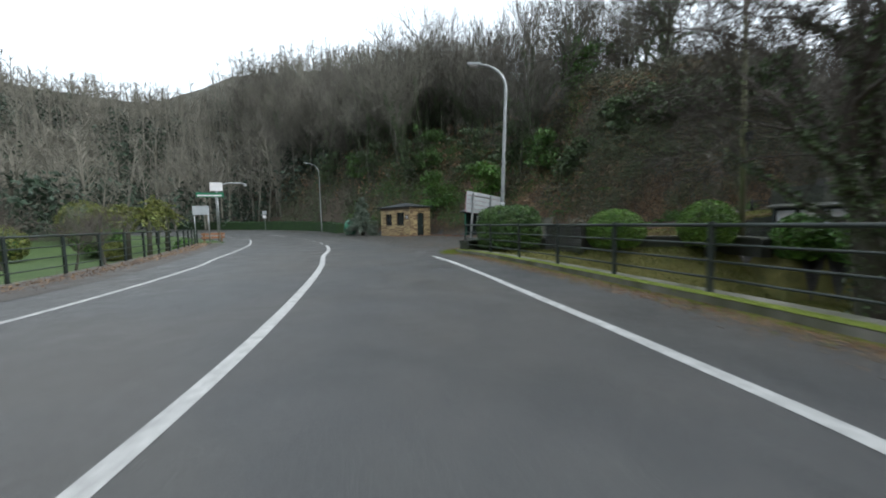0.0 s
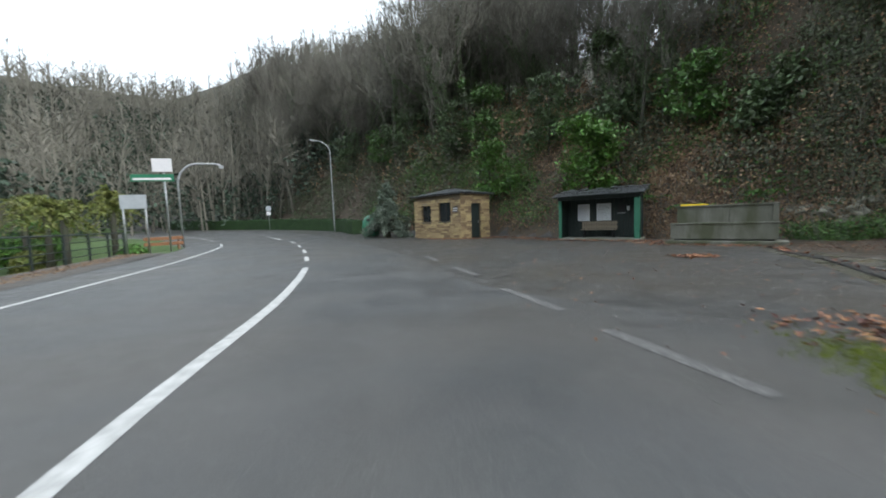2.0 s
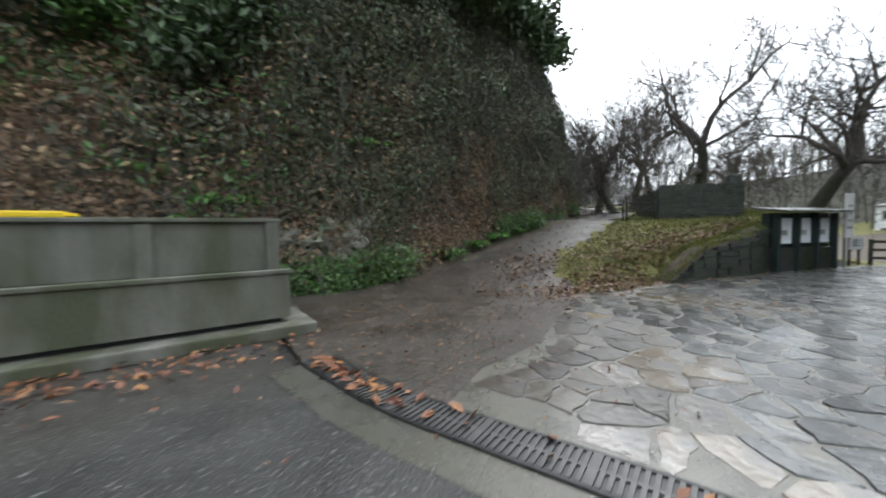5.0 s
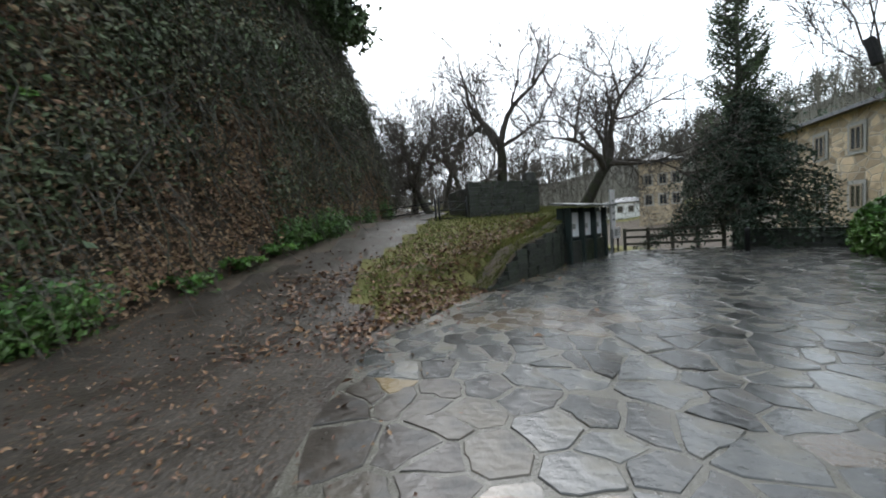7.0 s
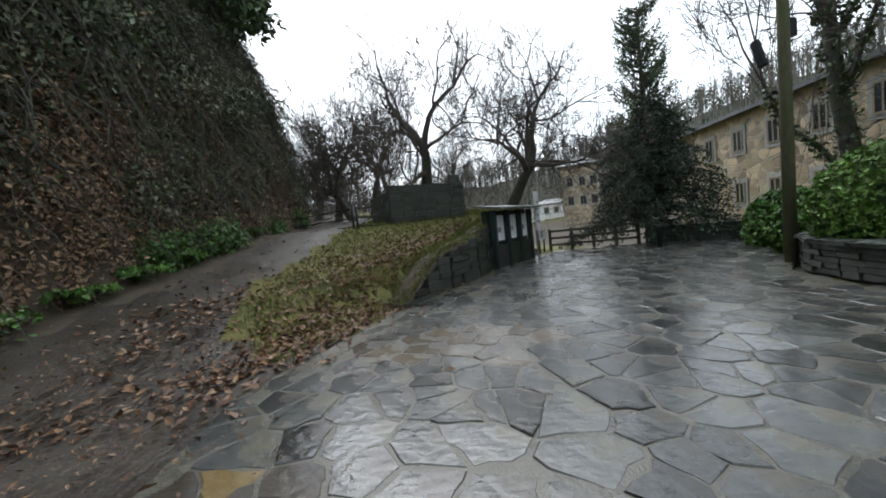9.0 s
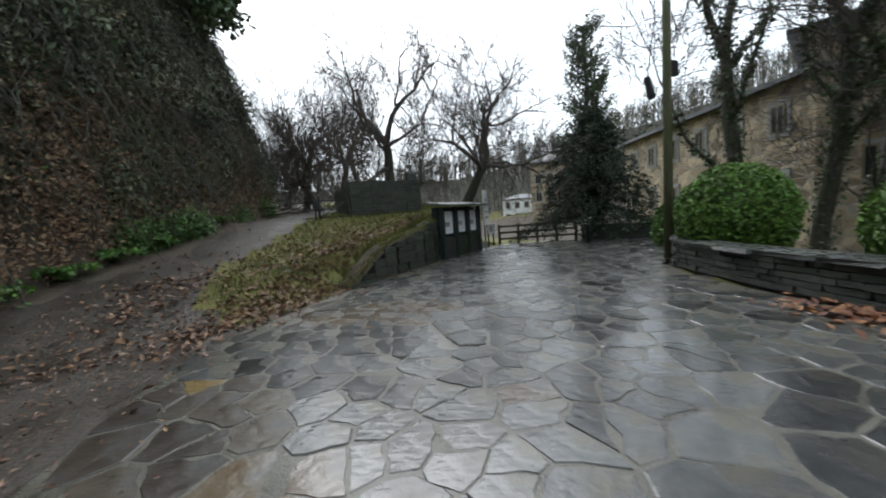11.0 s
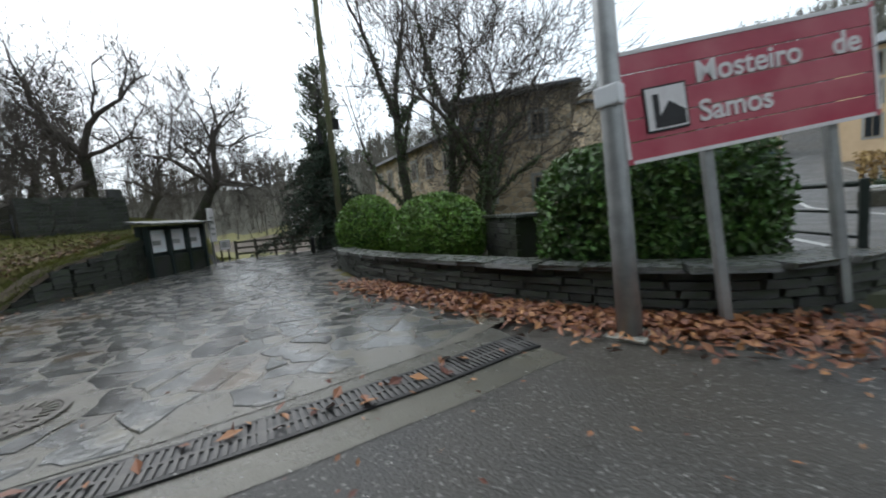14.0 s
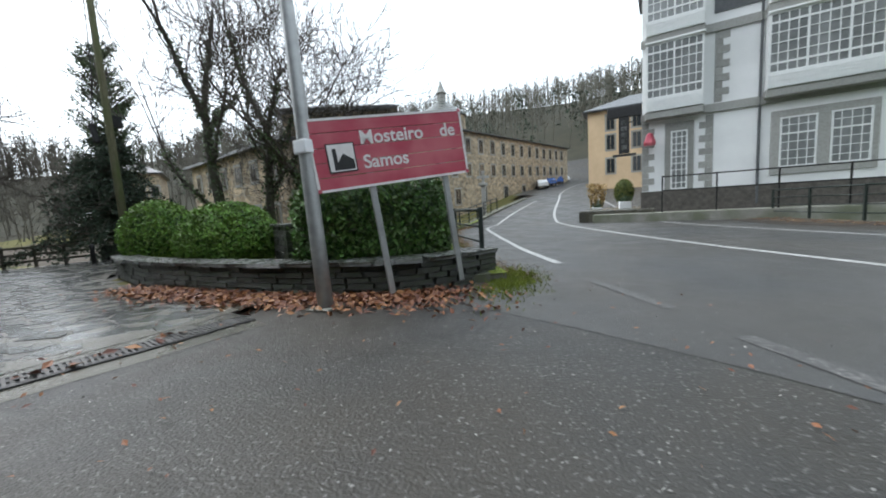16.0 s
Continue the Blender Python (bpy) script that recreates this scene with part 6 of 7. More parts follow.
bluff_cover("bluff_litter", "brown bracken and wet leaf litter clothing the steep bluff", "leaf_brown", 150000, 0.045, 11, 3.0, 23.0, 0.0, 6.5, 0.0, 0.0, 0.3)
bluff_cover("bluff_ivy", "dark ivy hanging over the upper face of the bluff", "leaf_dark", 120000, 0.055, 12, 8.5, 23.5, 1.2, 9.5, 0.55, -0.05, 0.55, 0.5)
bluff_cover("bluff_curtain", "curtains of dark ivy under the top of the bluff", "leaf_dark", 90000, 0.06, 13, 9.0, 23.5, 3.6, 10.5, 0.0, 0.0, 0.9, 0.7)
bluff_cover("bluff_ferns", "low green ferns and weeds along the foot of the bluff", "leaf_mid", 22000, 0.05, 14, 8.0, 20.0, 0.0, 0.45, 0.7, 0.0, 0.6)
def hanging_stems(n, seed):
    """Bare creeper stems that hang and wander down the bluff's upper face."""
    rs = random.Random(seed)
    spots = [p for p in along(HILL_FOOT, 0.05) if 9.0 < p[0] < 22.5]
    v, f = [], []
    for _ in range(n):
        x, y, h = rs.choice(spots)
        nx, ny = -math.sin(h), math.cos(h)
        base = gz(x, y)[0]
        top, length = rs.uniform(2.5, 8.5), rs.uniform(1.2, 4.0)
        pts, slide = [], rs.gauss(0, 0.12)
        for k in range(9):
            want = max(0.3, top - length * k / 8)
            lo, hi = 0.0, 7.0
            for _ in range(8):
                mid = (lo + hi) / 2
                if gz(x + nx * mid, y + ny * mid)[0] - base < want:
                    lo = mid
                else:
                    hi = mid
            off = hi - rs.uniform(0.2, 0.75)
            side = slide * k + rs.gauss(0, 0.06)
            pts.append(Vector((x + nx * off + ny * side, y + ny * off - nx * side, base + want)))
        r = rs.uniform(0.008, 0.024)
        tube_mesh(v, f, pts, [r * (1 - 0.07 * k) for k in range(9)], 4, cap=False)
    tagged(raw("hanging_stems", v, f, "bark"), "bare creeper stems hanging down the bluff", "undergrowth", kind="stuff")


hanging_stems(420, 61)
undergrowth("slope_scrub", "tangle of brown and grey winter scrub on the upper slope", "leaf_scrub", 60000, 0.1, 31, (4, 24, 25, 46), 1.5, 18, 0.3, -0.2, hmax=1.6, clump=30)
undergrowth("slope_bracken", "tall dead bracken on the upper slope", "leaf_brown", 60000, 0.08, 32, (2, 24, 25, 46), 1.0, 18, 0.25, -0.25, hmax=1.1, clump=26)
undergrowth("far_undergrowth", "dark evergreen scrub below the wood", "leaf_scrub", 46000, 0.17, 3, (-80, -4, 36, 110), 0.3, 34, 0.15, -0.25, hmax=2.6, clump=30)
undergrowth("far_brown_undergrowth", "grey-brown winter scrub below the wood", "leaf_brown", 26000, 0.18, 4, (-80, 30, 40, 110), 3, 40, hmax=2.4, clump=24)


def brambles():
    """Arching dry stems and hanging roots on the bluff."""
    rs = random.Random(515)
    v, f = [], []
    for _ in range(9000):
        x, y = rs.uniform(3, 23), rs.uniform(22, 32)
        d = seg_dist(x, y, HILL_FOOT)
        if d < 0.1 or d > 5:
            continue
        z = gz(x, y)[0]
        a = rs.uniform(-2.4, -0.7)
        L = rs.uniform(0.4, 1.9)
        pts = [Vector((x + math.cos(a) * L * q, y + math.sin(a) * L * q, z + 0.3 + L * (0.7 * q - 1.6 * q * q))) for q in (0, 0.3, 0.6, 1.0)]
        tube_mesh(v, f, pts, [0.008, 0.007, 0.005, 0.003], 3, cap=False)
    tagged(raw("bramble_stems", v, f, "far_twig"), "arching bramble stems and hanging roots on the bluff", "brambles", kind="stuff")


brambles()


def blades(name, label, material, n, area, test, seed, h=0.07):
    """Short grass blades on the made slopes."""
    rs = random.Random(seed)
    v, f = [], []
    tries = 0
    while len(f) < n and tries < n * 4:
        tries += 1
        x, y = rs.uniform(area[0], area[1]), rs.uniform(area[2], area[3])
        z, k = gz(x, y)
        if k != test:
            continue
        a = rs.uniform(0, 6.283)
        b = len(v)
        hh = h * rs.uniform(0.5, 1.5)
        lx, ly = rs.gauss(0, 0.5) * hh, rs.gauss(0, 0.5) * hh
        w = 0.012
        v += [(x - math.cos(a) * w, y - math.sin(a) * w, z - 0.01), (x + math.cos(a) * w, y + math.sin(a) * w, z - 0.01), (x + lx, y + ly, z + hh)]
        f.append((b, b + 1, b + 2))
    tagged(raw(name, v, f, material), label, "grass", kind="stuff")


blades("bank_grass", "short rough grass on the bank", "blade", 60000, (9, 34, 10.5, 24), 1, 71)
blades("garden_grass", "rough damp grass behind the railing", "blade", 40000, (0.5, 12, -2, 14), 1, 72, 0.11)


def leafy_shrub(x, y, h, w, seed, label="tall bright green laurel growing on the slope", n=2600, material="leaf_bright", size=0.13):
    rs = random.Random(seed)
    z = gz(x, y)[0]
    t = thing("laurel_shrub", pose(x, y, z), label, "shrub")
    tube("stem", [(0, 0, -0.3), (rs.gauss(0, 0.1), rs.gauss(0, 0.1), h * 0.5), (0, 0, h * 0.9)], [0.08, 0.05, 0.02], "bark", t)
    v, f = [], []
    centres = [Vector((rs.gauss(0, w * 0.42), rs.gauss(0, w * 0.42), h * rs.uniform(0.25, 1.0))) for _ in range(26)]
    for k in range(n):
        c = rs.choice(centres)
        leaf_quads(v, f, c + Vector((rs.gauss(0, 0.3), rs.gauss(0, 0.3), rs.gauss(0, 0.22))), size, rs, Vector((0, 0, 0.5)))
    raw("foliage", v, f, material, t)


for k, (x, y, h, w) in enumerate(((12.2, 26.6, 2.6, 1.5), (14.4, 25.3, 3.0, 1.6), (16.6, 24.4, 3.2, 1.6), (18.6, 23.8, 3.2, 1.5), (20.6, 23.6, 2.8, 1.4), (23, 25, 3.0, 1.5))):
    leafy_shrub(x, y, h, w, 60 + k, "dark evergreen holly leaning over the top of the bluff", 3600, "leaf_ivy", 0.15)
leafy_shrub(2.4, 33.0, 5.4, 1.3, 51, n=4600)
leafy_shrub(-3.2, 39.2, 5.0, 1.1, 52, n=2400)
leafy_shrub(-1.6, 38.8, 3.0, 0.9, 53, n=1200)
for k, (x, y, h, w, m_) in enumerate(((-6.5, 44.5, 5.5, 2.0, "leaf_ivy"), (-3.6, 43.5, 6.5, 1.8, "leaf_mid"), (1.2, 39.5, 6.0, 2.0, "leaf_ivy"), (5.2, 36.0, 5.0, 2.2, "leaf_ivy"), (-12.5, 50.5, 6.5, 2.4, "leaf_ivy"), (-16.5, 56, 6.0, 2.2, "leaf_mid"), (7.5, 33.0, 4.2, 1.8, "leaf_mid"), (9.5, 30.0, 3.4, 1.6, "leaf_ivy"), (-24, 62, 7.0, 2.6, "leaf_ivy"), (6.0, 42.0, 6.0, 2.4, "leaf_ivy"), (12.0, 36.0, 5.0, 2.2, "leaf_mid"))):
    leafy_shrub(x, y, h, w, 80 + k, "dark evergreen bush growing among the bare trees", 2600, m_, 0.14)


M["chip"] = mat("pale_gravel_chips", [(0.16, 0.155, 0.145), (0.34, 0.33, 0.31)], 8, 0.8, bump=0.2, vary=0.5, island=True)


# ---- fallen leaves ----
def litter(name, label, spots, seed, size=0.055, material="leaf_fallen", z0=0.015):
    rs = random.Random(seed)
    v, f = [], []
    for x, y, n, sx, sy in spots:
        for _ in range(n):
            px_, py_ = rs.gauss(x, sx), rs.gauss(y, sy)
            leaf_quads(v, f, Vector((px_, py_, gz_flat(px_, py_) + z0 + rs.uniform(0, 0.04))), size, rs, Vector((0, 0, 1.1)))
    return tagged(raw(name, v, f, material), label, "leaves", kind="stuff")


def gz_flat(x, y):
    z, k = gz(x, y)
    return z if k != 3 else max(z, lie(x, y))


litter("wall_leaves", "drift of wet brown fallen leaves under the slate wall", [(x, y + 0.5, 260, 0.35, 0.24) for x, y, h in along([(p[0], p[1]) for p in WALL if 0.9 < p[0] < 7.0 and p[1] > 14.4], 0.45)], 3)
litter("hut_leaves", "thin line of orange leaves along the forecourt edge", [(x, y, 60, 0.5, 0.3) for x, y, h in along([(-7.5, 35.6), (-4.9, 33.5), (-2.4, 34.8), (0.2, 30.4), (3.4, 28.5), (3.4, 26.2), (6.0, 24.4)], 0.5)], 4, 0.045)
litter("garden_leaves", "brown leaves lying on the slope below the railing", [(KERB_X(y) + 0.6 + rs.random() * 2.0, y, 26, 0.4, 0.4) for y in np.arange(-3, 11, 0.09)], 19, 0.05, "leaf_wet")
litter("mud_litter", "crumbs of brown leaf and grit trodden into the wet mud", [(rs.uniform(5.8, 11.2), rs.uniform(21.9, 25.6), 9, 0.5, 0.5) for _ in range(420)], 20, 0.022, "leaf_wet")
litter("track_leaves", "reddish wet leaves lying where the track begins", [(rs.gauss(11.0, 0.9), rs.gauss(22.7, 0.5), 10, 0.2, 0.2) for _ in range(60)], 22, 0.045, "leaf_wet")
litter("leaf_pile", "small pile of brown leaves on the wet asphalt", [(2.3, 22.0, 420, 0.24, 0.15)], 5, 0.045)
litter("bank_leaves", "brown leaves scattered over the grass bank", [(x + 0.25, y + 0.25, 90, 0.32, 0.2) for x, y, h in along(BANK_EDGE[1:5], 0.3)] + [(x + 0.4, y + 0.45, 80, 0.4, 0.3) for x, y, h in along(BANK_EDGE[2:7], 0.3)] + [(x + 0.9, y + 1.1, 50, 0.5, 0.5) for x, y, h in along(BANK_EDGE[2:6], 0.3)] + [(x, y, 26, 1.2, 1.2) for x, y, h in along([(10, 22.0), (17, 19)], 0.5)], 6, 0.05, "leaf_wet")
litter("pale_chips", "pale gravel chips scattered over the old asphalt", [(rs.uniform(-3, 4), rs.uniform(15, 29), 6, 1.0, 1.0) for _ in range(750)], 17, 0.011, "chip", 0.0)
def verge_tufts():
    rs = random.Random(91)
    v, f = [], []
    for _ in range(2600):
        x, y = rs.gauss(0.0, 0.22), rs.gauss(14.2, 0.5)
        if x > 0.35 and y < 14.6:
            continue
        a, hh = rs.uniform(0, 6.283), rs.uniform(0.03, 0.1)
        b = len(v)
        v += [(x - 0.008 * math.cos(a), y - 0.008 * math.sin(a), 0.0), (x + 0.008 * math.cos(a), y + 0.008 * math.sin(a), 0.0), (x + rs.gauss(0, 0.4) * hh, y + rs.gauss(0, 0.4) * hh, hh)]
        f.append((b, b + 1, b + 2))
    tagged(raw("verge_grass", v, f, "moss"), "tufts of wet grass round the end of the slate wall", "grass", kind="stuff")


verge_tufts()
litter("verge_leaves", "brown leaves trodden into the verge under the sign", [(rs.uniform(0.2, 3.0), rs.uniform(15.1, 15.9), 16, 0.4, 0.2) for _ in range(36)], 18, 0.045)
litter("scattered_leaves", "single leaves and grit scattered over the forecourt", [(rs.uniform(-2, 4), rs.uniform(16, 28), 4, 1.0, 1.0) for _ in range(170)], 7, 0.024)
# ---- garden and signs on the left of the road ----
def sign_posts(name, label, x, y, z, boards, posts, turn, category="road sign"):
    t = thing(name, pose(x, y, z, 0, 0, turn), label, category)
    for px_, h in posts:
        tube("post", [(px_, 0.04, -0.1), (px_, 0.04, h)], 0.045, "steel", t)
    for x0, x1, z0, z1, m_, bars in boards:
        b = part("board", box(x0, -0.02, z0, x1, 0.0, z1, 0.006), m_, t)
        part("board_back", box(x0 + 0.02, 0.001, z0 + 0.02, x1 - 0.02, 0.012, z1 - 0.02), "steel", b)
        for k in range(bars):
            hh = (z1 - z0) / (bars + 0.5)
            part("text_bar", box(x0 + 0.1, -0.026, z0 + hh * (k + 0.3), x1 - 0.15, -0.021, z0 + hh * (k + 0.75)), "sign_white" if m_ != "sign_white" else "granite", b)
    return t


M["sign_green"] = mat("green_sign_enamel", [(0.02, 0.16, 0.08), (0.03, 0.2, 0.1)], 3, 0.4, bump=0.03)
M["grey_board"] = mat("grey_board", [(0.34, 0.36, 0.38), (0.45, 0.47, 0.48)], 2, 0.5, bump=0.03)
M["bin_green"] = mat("green_bin_plastic", [(0.015, 0.12, 0.06), (0.03, 0.17, 0.09)], 3, 0.4, bump=0.05)
M["board_orange"] = mat("orange_stained_wood", [(0.2, 0.085, 0.035), (0.3, 0.14, 0.06)], 6, 0.6, bump=0.2)
M["car_blue"] = mat("blue_car_paint", [(0.03, 0.1, 0.35), (0.04, 0.13, 0.42)], 2, 0.25, metal=0.3, bump=0.0, coat=0.6)
M["car_white"] = mat("white_car_paint", [(0.6, 0.62, 0.64), (0.7, 0.72, 0.73)], 2, 0.25, bump=0.0, coat=0.6)
M["rock"] = mat("pale_lichen_rock", [(0.05, 0.055, 0.035), (0.26, 0.25, 0.2), (0.11, 0.11, 0.07)], 2.5, 0.85, bump=0.9, fine=14)
M["plume"] = mat("dry_grass_plumes", [(0.3, 0.2, 0.08), (0.45, 0.32, 0.15)], 4, 0.9, bump=0.1, vary=0.4, island=True)

sign_posts("direction_sign", "green and white direction signs on grey posts", -22.5, 29.9, 0.0, [(-0.9, 1.25, 4.05, 4.45, "sign_green", 1), (0.2, 1.2, 4.6, 5.35, "sign_white", 0)], [(0.75, 5.3)], 22)
sign_posts("information_sign", "grey information board on two posts by the verge", -22.4, 28.6, 0.0, [(-0.5, 0.75, 2.45, 3.2, "grey_board", 0)], [(-0.4, 3.1), (0.65, 3.1)], 22)
sign_posts("warning_sign", "small warning signs on a post beside the hedge", -31.5, 54.3, lie(-31.5, 54.3), [(-0.3, 0.3, 2.4, 3.0, "grey_board", 0), (-0.25, 0.25, 1.85, 2.3, "sign_white", 0)], [(0.0, 2.95)], 20)
bench2 = thing("orange_barrier", pose(-23.6, 30.2, 0.0, 0, 0, 60), "low orange-stained timber barrier behind the verge", "barrier")
for z in (0.3, 0.62):
    part("board", box(0, 0, z, 2.0, 0.06, z + 0.2, 0.01), "board_orange", bench2)
for x in (0.2, 1.7):
    part("post", box(x, 0.061, 0, x + 0.1, 0.16, 0.85, 0.01), "board_orange", bench2)

arm = thing("arched_lamp", pose(-25.0, 34.4, -1.0, 0, 0, 35), "thin arched lamp post standing in the garden", "street lamp")
pts = [(0, 0, 0), (0, 0, 5.4)] + [(1.3 * (1 - math.cos(a)), 0, 5.4 + 1.5 * math.sin(a)) for a in np.linspace(0.2, 1.57, 7)] + [(2.3, 0, 6.93), (2.7, 0, 6.85)]
tube("pole", pts, [0.07] * len(pts), "steel", arm, sides=8)
part("lamp_head", box(2.55, -0.09, 6.6, 2.85, 0.09, 6.83, 0.03), "steel", arm)

# clipped hedge wall on the far side of the bend
hw = smooth_line([(-15.6, 43.8), (-20.8, 49.6), (-32, 55.6), (-46, 60.5), (-64, 67)], 6)
base = part("hedge_wall", drape(strip(hw, 0.5, 0.5, 1.15, 1.4)), "leaf_hedge")
tagged(base, "long low clipped hedge beside the far bend", "hedge", kind="structure")
v, f = [], []
rs6 = random.Random(66)
for x, y, h in along([(p[0], p[1]) for p in hw], 0.03):
    for _ in range(3):
        q = rs6.uniform(-0.55, 0.55)
        zz = 1.18 if abs(q) < 0.48 else rs6.uniform(0.05, 1.18)
        leaf_quads(v, f, Vector((x - math.sin(h) * q, y + math.cos(h) * q, lie(x, y) + zz + rs6.uniform(-0.05, 0.06))), 0.1, rs6)
tagged(raw("hedge_leaves", v, f, "leaf_hedge"), "dense dark leaves of the long clipped hedge", "hedge", kind="stuff")


def bottle_bank():
    t = thing("bottle_bank", pose(-13.2, 40.7, 0.25), "dome-shaped green plastic bottle bank beside the hut", "recycling bin")
    v, f = [], []
    prof = [(0, 0.62), (0.1, 0.7), (0.7, 0.74), (1.1, 0.68), (1.4, 0.5), (1.58, 0.25), (1.63, 0.06)]
    tube_mesh(v, f, [Vector((0, 0, z)) for z, r in prof], [r for z, r in prof], 20)
    raw("shell", v, f, "bin_green", t, smooth=True)
    part("slot", box(-0.14, -0.72, 1.12, 0.14, -0.6, 1.3, 0.02), "black", t)
    part("foot_ring", box(-0.55, -0.55, -0.12, 0.55, 0.55, 0.0, 0.03), "bin_green", t)


bottle_bank()


def palm(x, y, h, seed):
    rs = random.Random(seed)
    z = gz(x, y)[0]
    t = thing("palm", pose(x, y, z), "small yellow-green palm in the lawn", "palm", "palms in the garden")
    tube("trunk", [(0, 0, -0.2), (0.1, 0, h * 0.5), (0, 0.1, h)], [0.22, 0.18, 0.16], "bark", t)
    v, f = [], []
    for k in range(34):
        a, e = rs.uniform(0, 6.283), rs.uniform(-0.5, 1.2)
        L = rs.uniform(1.3, 2.0)
        for s in range(16):
            q = s / 15
            p = Vector((math.cos(a) * L * q * math.cos(e), math.sin(a) * L * q * math.cos(e), h + L * q * math.sin(e) - 0.9 * q * q))
            for w in (-1, 1):
                leaf_quads(v, f, p + Vector((-math.sin(a) * w * 0.12, math.cos(a) * w * 0.12, -0.05)), 0.14, rs)
    raw("fronds", v, f, "leaf_yellow", t)


for k, (x, y, h) in enumerate(((-27.8, 29.2, 4.2), (-31.6, 31.0, 4.6), (-30.5, 34.2, 4.4), (-36.5, 33.0, 4.6), (-34.5, 37.5, 4.6))):
    palm(x, y, h, 90 + k)
for k, (x, y, w, h) in enumerate(((-33, 31, 1.0, 1.0), (-38, 34, 2.0, 2.0), (-44, 30, 2.2, 2.0), (-27.6, 33.0, 0.9, 1.0), (-46, 40, 2.6, 2.6))):
    bush(pose(x, y, gz(x, y)[0] - 0.1), w, w, h, "loose yellow-green garden shrub on the lawn", 120 + k, "leaf_yellow" if k % 2 == 0 else "leaf_bright", 3600, 0.13, "garden_shrub")
gt = [bare_tree("small_garden_tree", 130, 6.5, 0.12, 0.5, 4, "small bare fruit tree on the lawn", (3, 4), at=pose(-27.5, 25.0, gz(-27.5, 25)[0]), twig_r=0.008)]
put(gt[0], -35, 24, None, 80, 1.1)
put(gt[0], -25.5, 21.0, None, 200, 0.8)

vl = random.Random(67)
v, f = [], []
for x, y, h in along([(p[0] + 0.5, p[1]) for p in LEFT_RAIL], 0.006):
    leaf_quads(v, f, Vector((x + vl.gauss(0, 0.4), y, lie(x, y) + 0.02 + 0.03 * vl.random())), 0.03, vl, Vector((0, 0, 0.8)))
tagged(raw("verge_debris", v, f, "leaf_brown"), "leaf crumbs and dead grass on the verge", "debris", kind="stuff")

# ---- pale rocks on the slope by the trough, ferns ----
def rock(x, y, z, s, seed):
    rs = random.Random(seed)
    bm = bmesh.new()
    bmesh.ops.create_icosphere(bm, subdivisions=3, radius=s)
    for w in bm.verts:
        n1 = noise.noise(w.co * (1.6 / s) + Vector((seed, 0, 0)))
        w.co *= 1 + 0.6 * n1
        w.co.z *= 0.8
    ob = part("rock", bm, "rock")
    ob.location = (x, y, gz(x, y)[0] + 0.05)
    tagged(ob, "pale lichen-spotted rock jutting from the slope", "rock", "rocks in the slope")


for k, (x, y, z, s) in enumerate(((8.35, 26.85, 1, 0.3), (8.9, 26.3, 1, 0.32), (7.9, 27.3, 1, 0.24), (9.25, 25.75, 1, 0.28), (8.6, 26.35, 1, 0.24), (9.6, 25.55, 1, 0.3), (7.6, 27.5, 1, 0.22), (9.9, 25.3, 1, 0.24), (8.75, 26.75, 1, 0.2), (9.1, 26.35, 1, 0.2), (9.35, 26.1, 1, 0.22), (8.1, 27.3, 1, 0.17))):
    rock(x + 1.0, y + 0.15, z, s * 1.15, k)


def fern(x, y, h, seed):
    rs = random.Random(seed)
    z = gz(x, y)[0]
    t = thing("fern", pose(x, y, z), "bright green fern tuft on the brown slope", "fern", "ferns")
    v, f = [], []
    for k in range(16):
        a = rs.uniform(0, 6.283)
        L = h * rs.uniform(0.8, 1.3)
        for s in range(12):
            q = s / 11
            p = Vector((math.cos(a) * L * q, math.sin(a) * L * q, h * (1.3 * q - 1.1 * q * q) + 0.1))
            for w in (-1, 1):
                leaf_quads(v, f, p + Vector((-math.sin(a) * w, math.cos(a) * w, 0)) * 0.07 * (1.1 - q), 0.07, rs)
    raw("fronds", v, f, "leaf_bright", t)


for k, (x, y, h) in enumerate(((6.1, 29.4, 0.9), (7.6, 29.6, 0.7), (8.3, 28.4, 0.8), (10.8, 26.6, 0.6), (5.2, 31.2, 0.8), (11.6, 24.7, 0.45), (12.5, 24.25, 0.4), (13.4, 23.9, 0.4), (14.2, 23.55, 0.4), (15.4, 23.15, 0.35), (16.6, 22.75, 0.35))):
    fern(x, y, h, 200 + k)

# ---- things along the road to the south ----
def parked_car(x, y, turn, material):
    z = lie(x, y)
    t = thing("parked_car", pose(x, y, z, 0, 0, turn), "small parked car beside the monastery wall", "car", "parked cars")
    bm = bmesh.new()
    prof = [(-2.0, 0.35), (-2.05, 0.75), (-1.9, 0.95), (-1.3, 1.0), (-0.7, 1.42), (0.9, 1.45), (1.6, 1.0), (2.0, 0.9), (2.05, 0.4)]
    rings = [[bm.verts.new((px_, sy * (0.82 - 0.12 * max(0, pz - 0.95) / 0.5), pz)) for px_, pz in prof] for sy in (-1, 1)]
    bm.faces.new(rings[0][::-1])
    bm.faces.new(rings[1])
    for i in range(len(prof)):
        j = (i + 1) % len(prof)
        bm.faces.new((rings[0][i], rings[0][j], rings[1][j], rings[1][i]))
    part("body", bm, material, t)
    for sy in (-1, 1):
        part("side_window", box(-0.9, sy * 0.79 - 0.012, 1.02, 1.0, sy * 0.79 + 0.012, 1.32), "glass", t)
        for wx in (-1.25, 1.25):
            v, f = [], []
            tube_mesh(v, f, [Vector((wx, sy * 0.66, 0.32)), Vector((wx, sy * 0.86, 0.32))], [0.32, 0.32], 16)
            raw("wheel", v, f, "black", t)


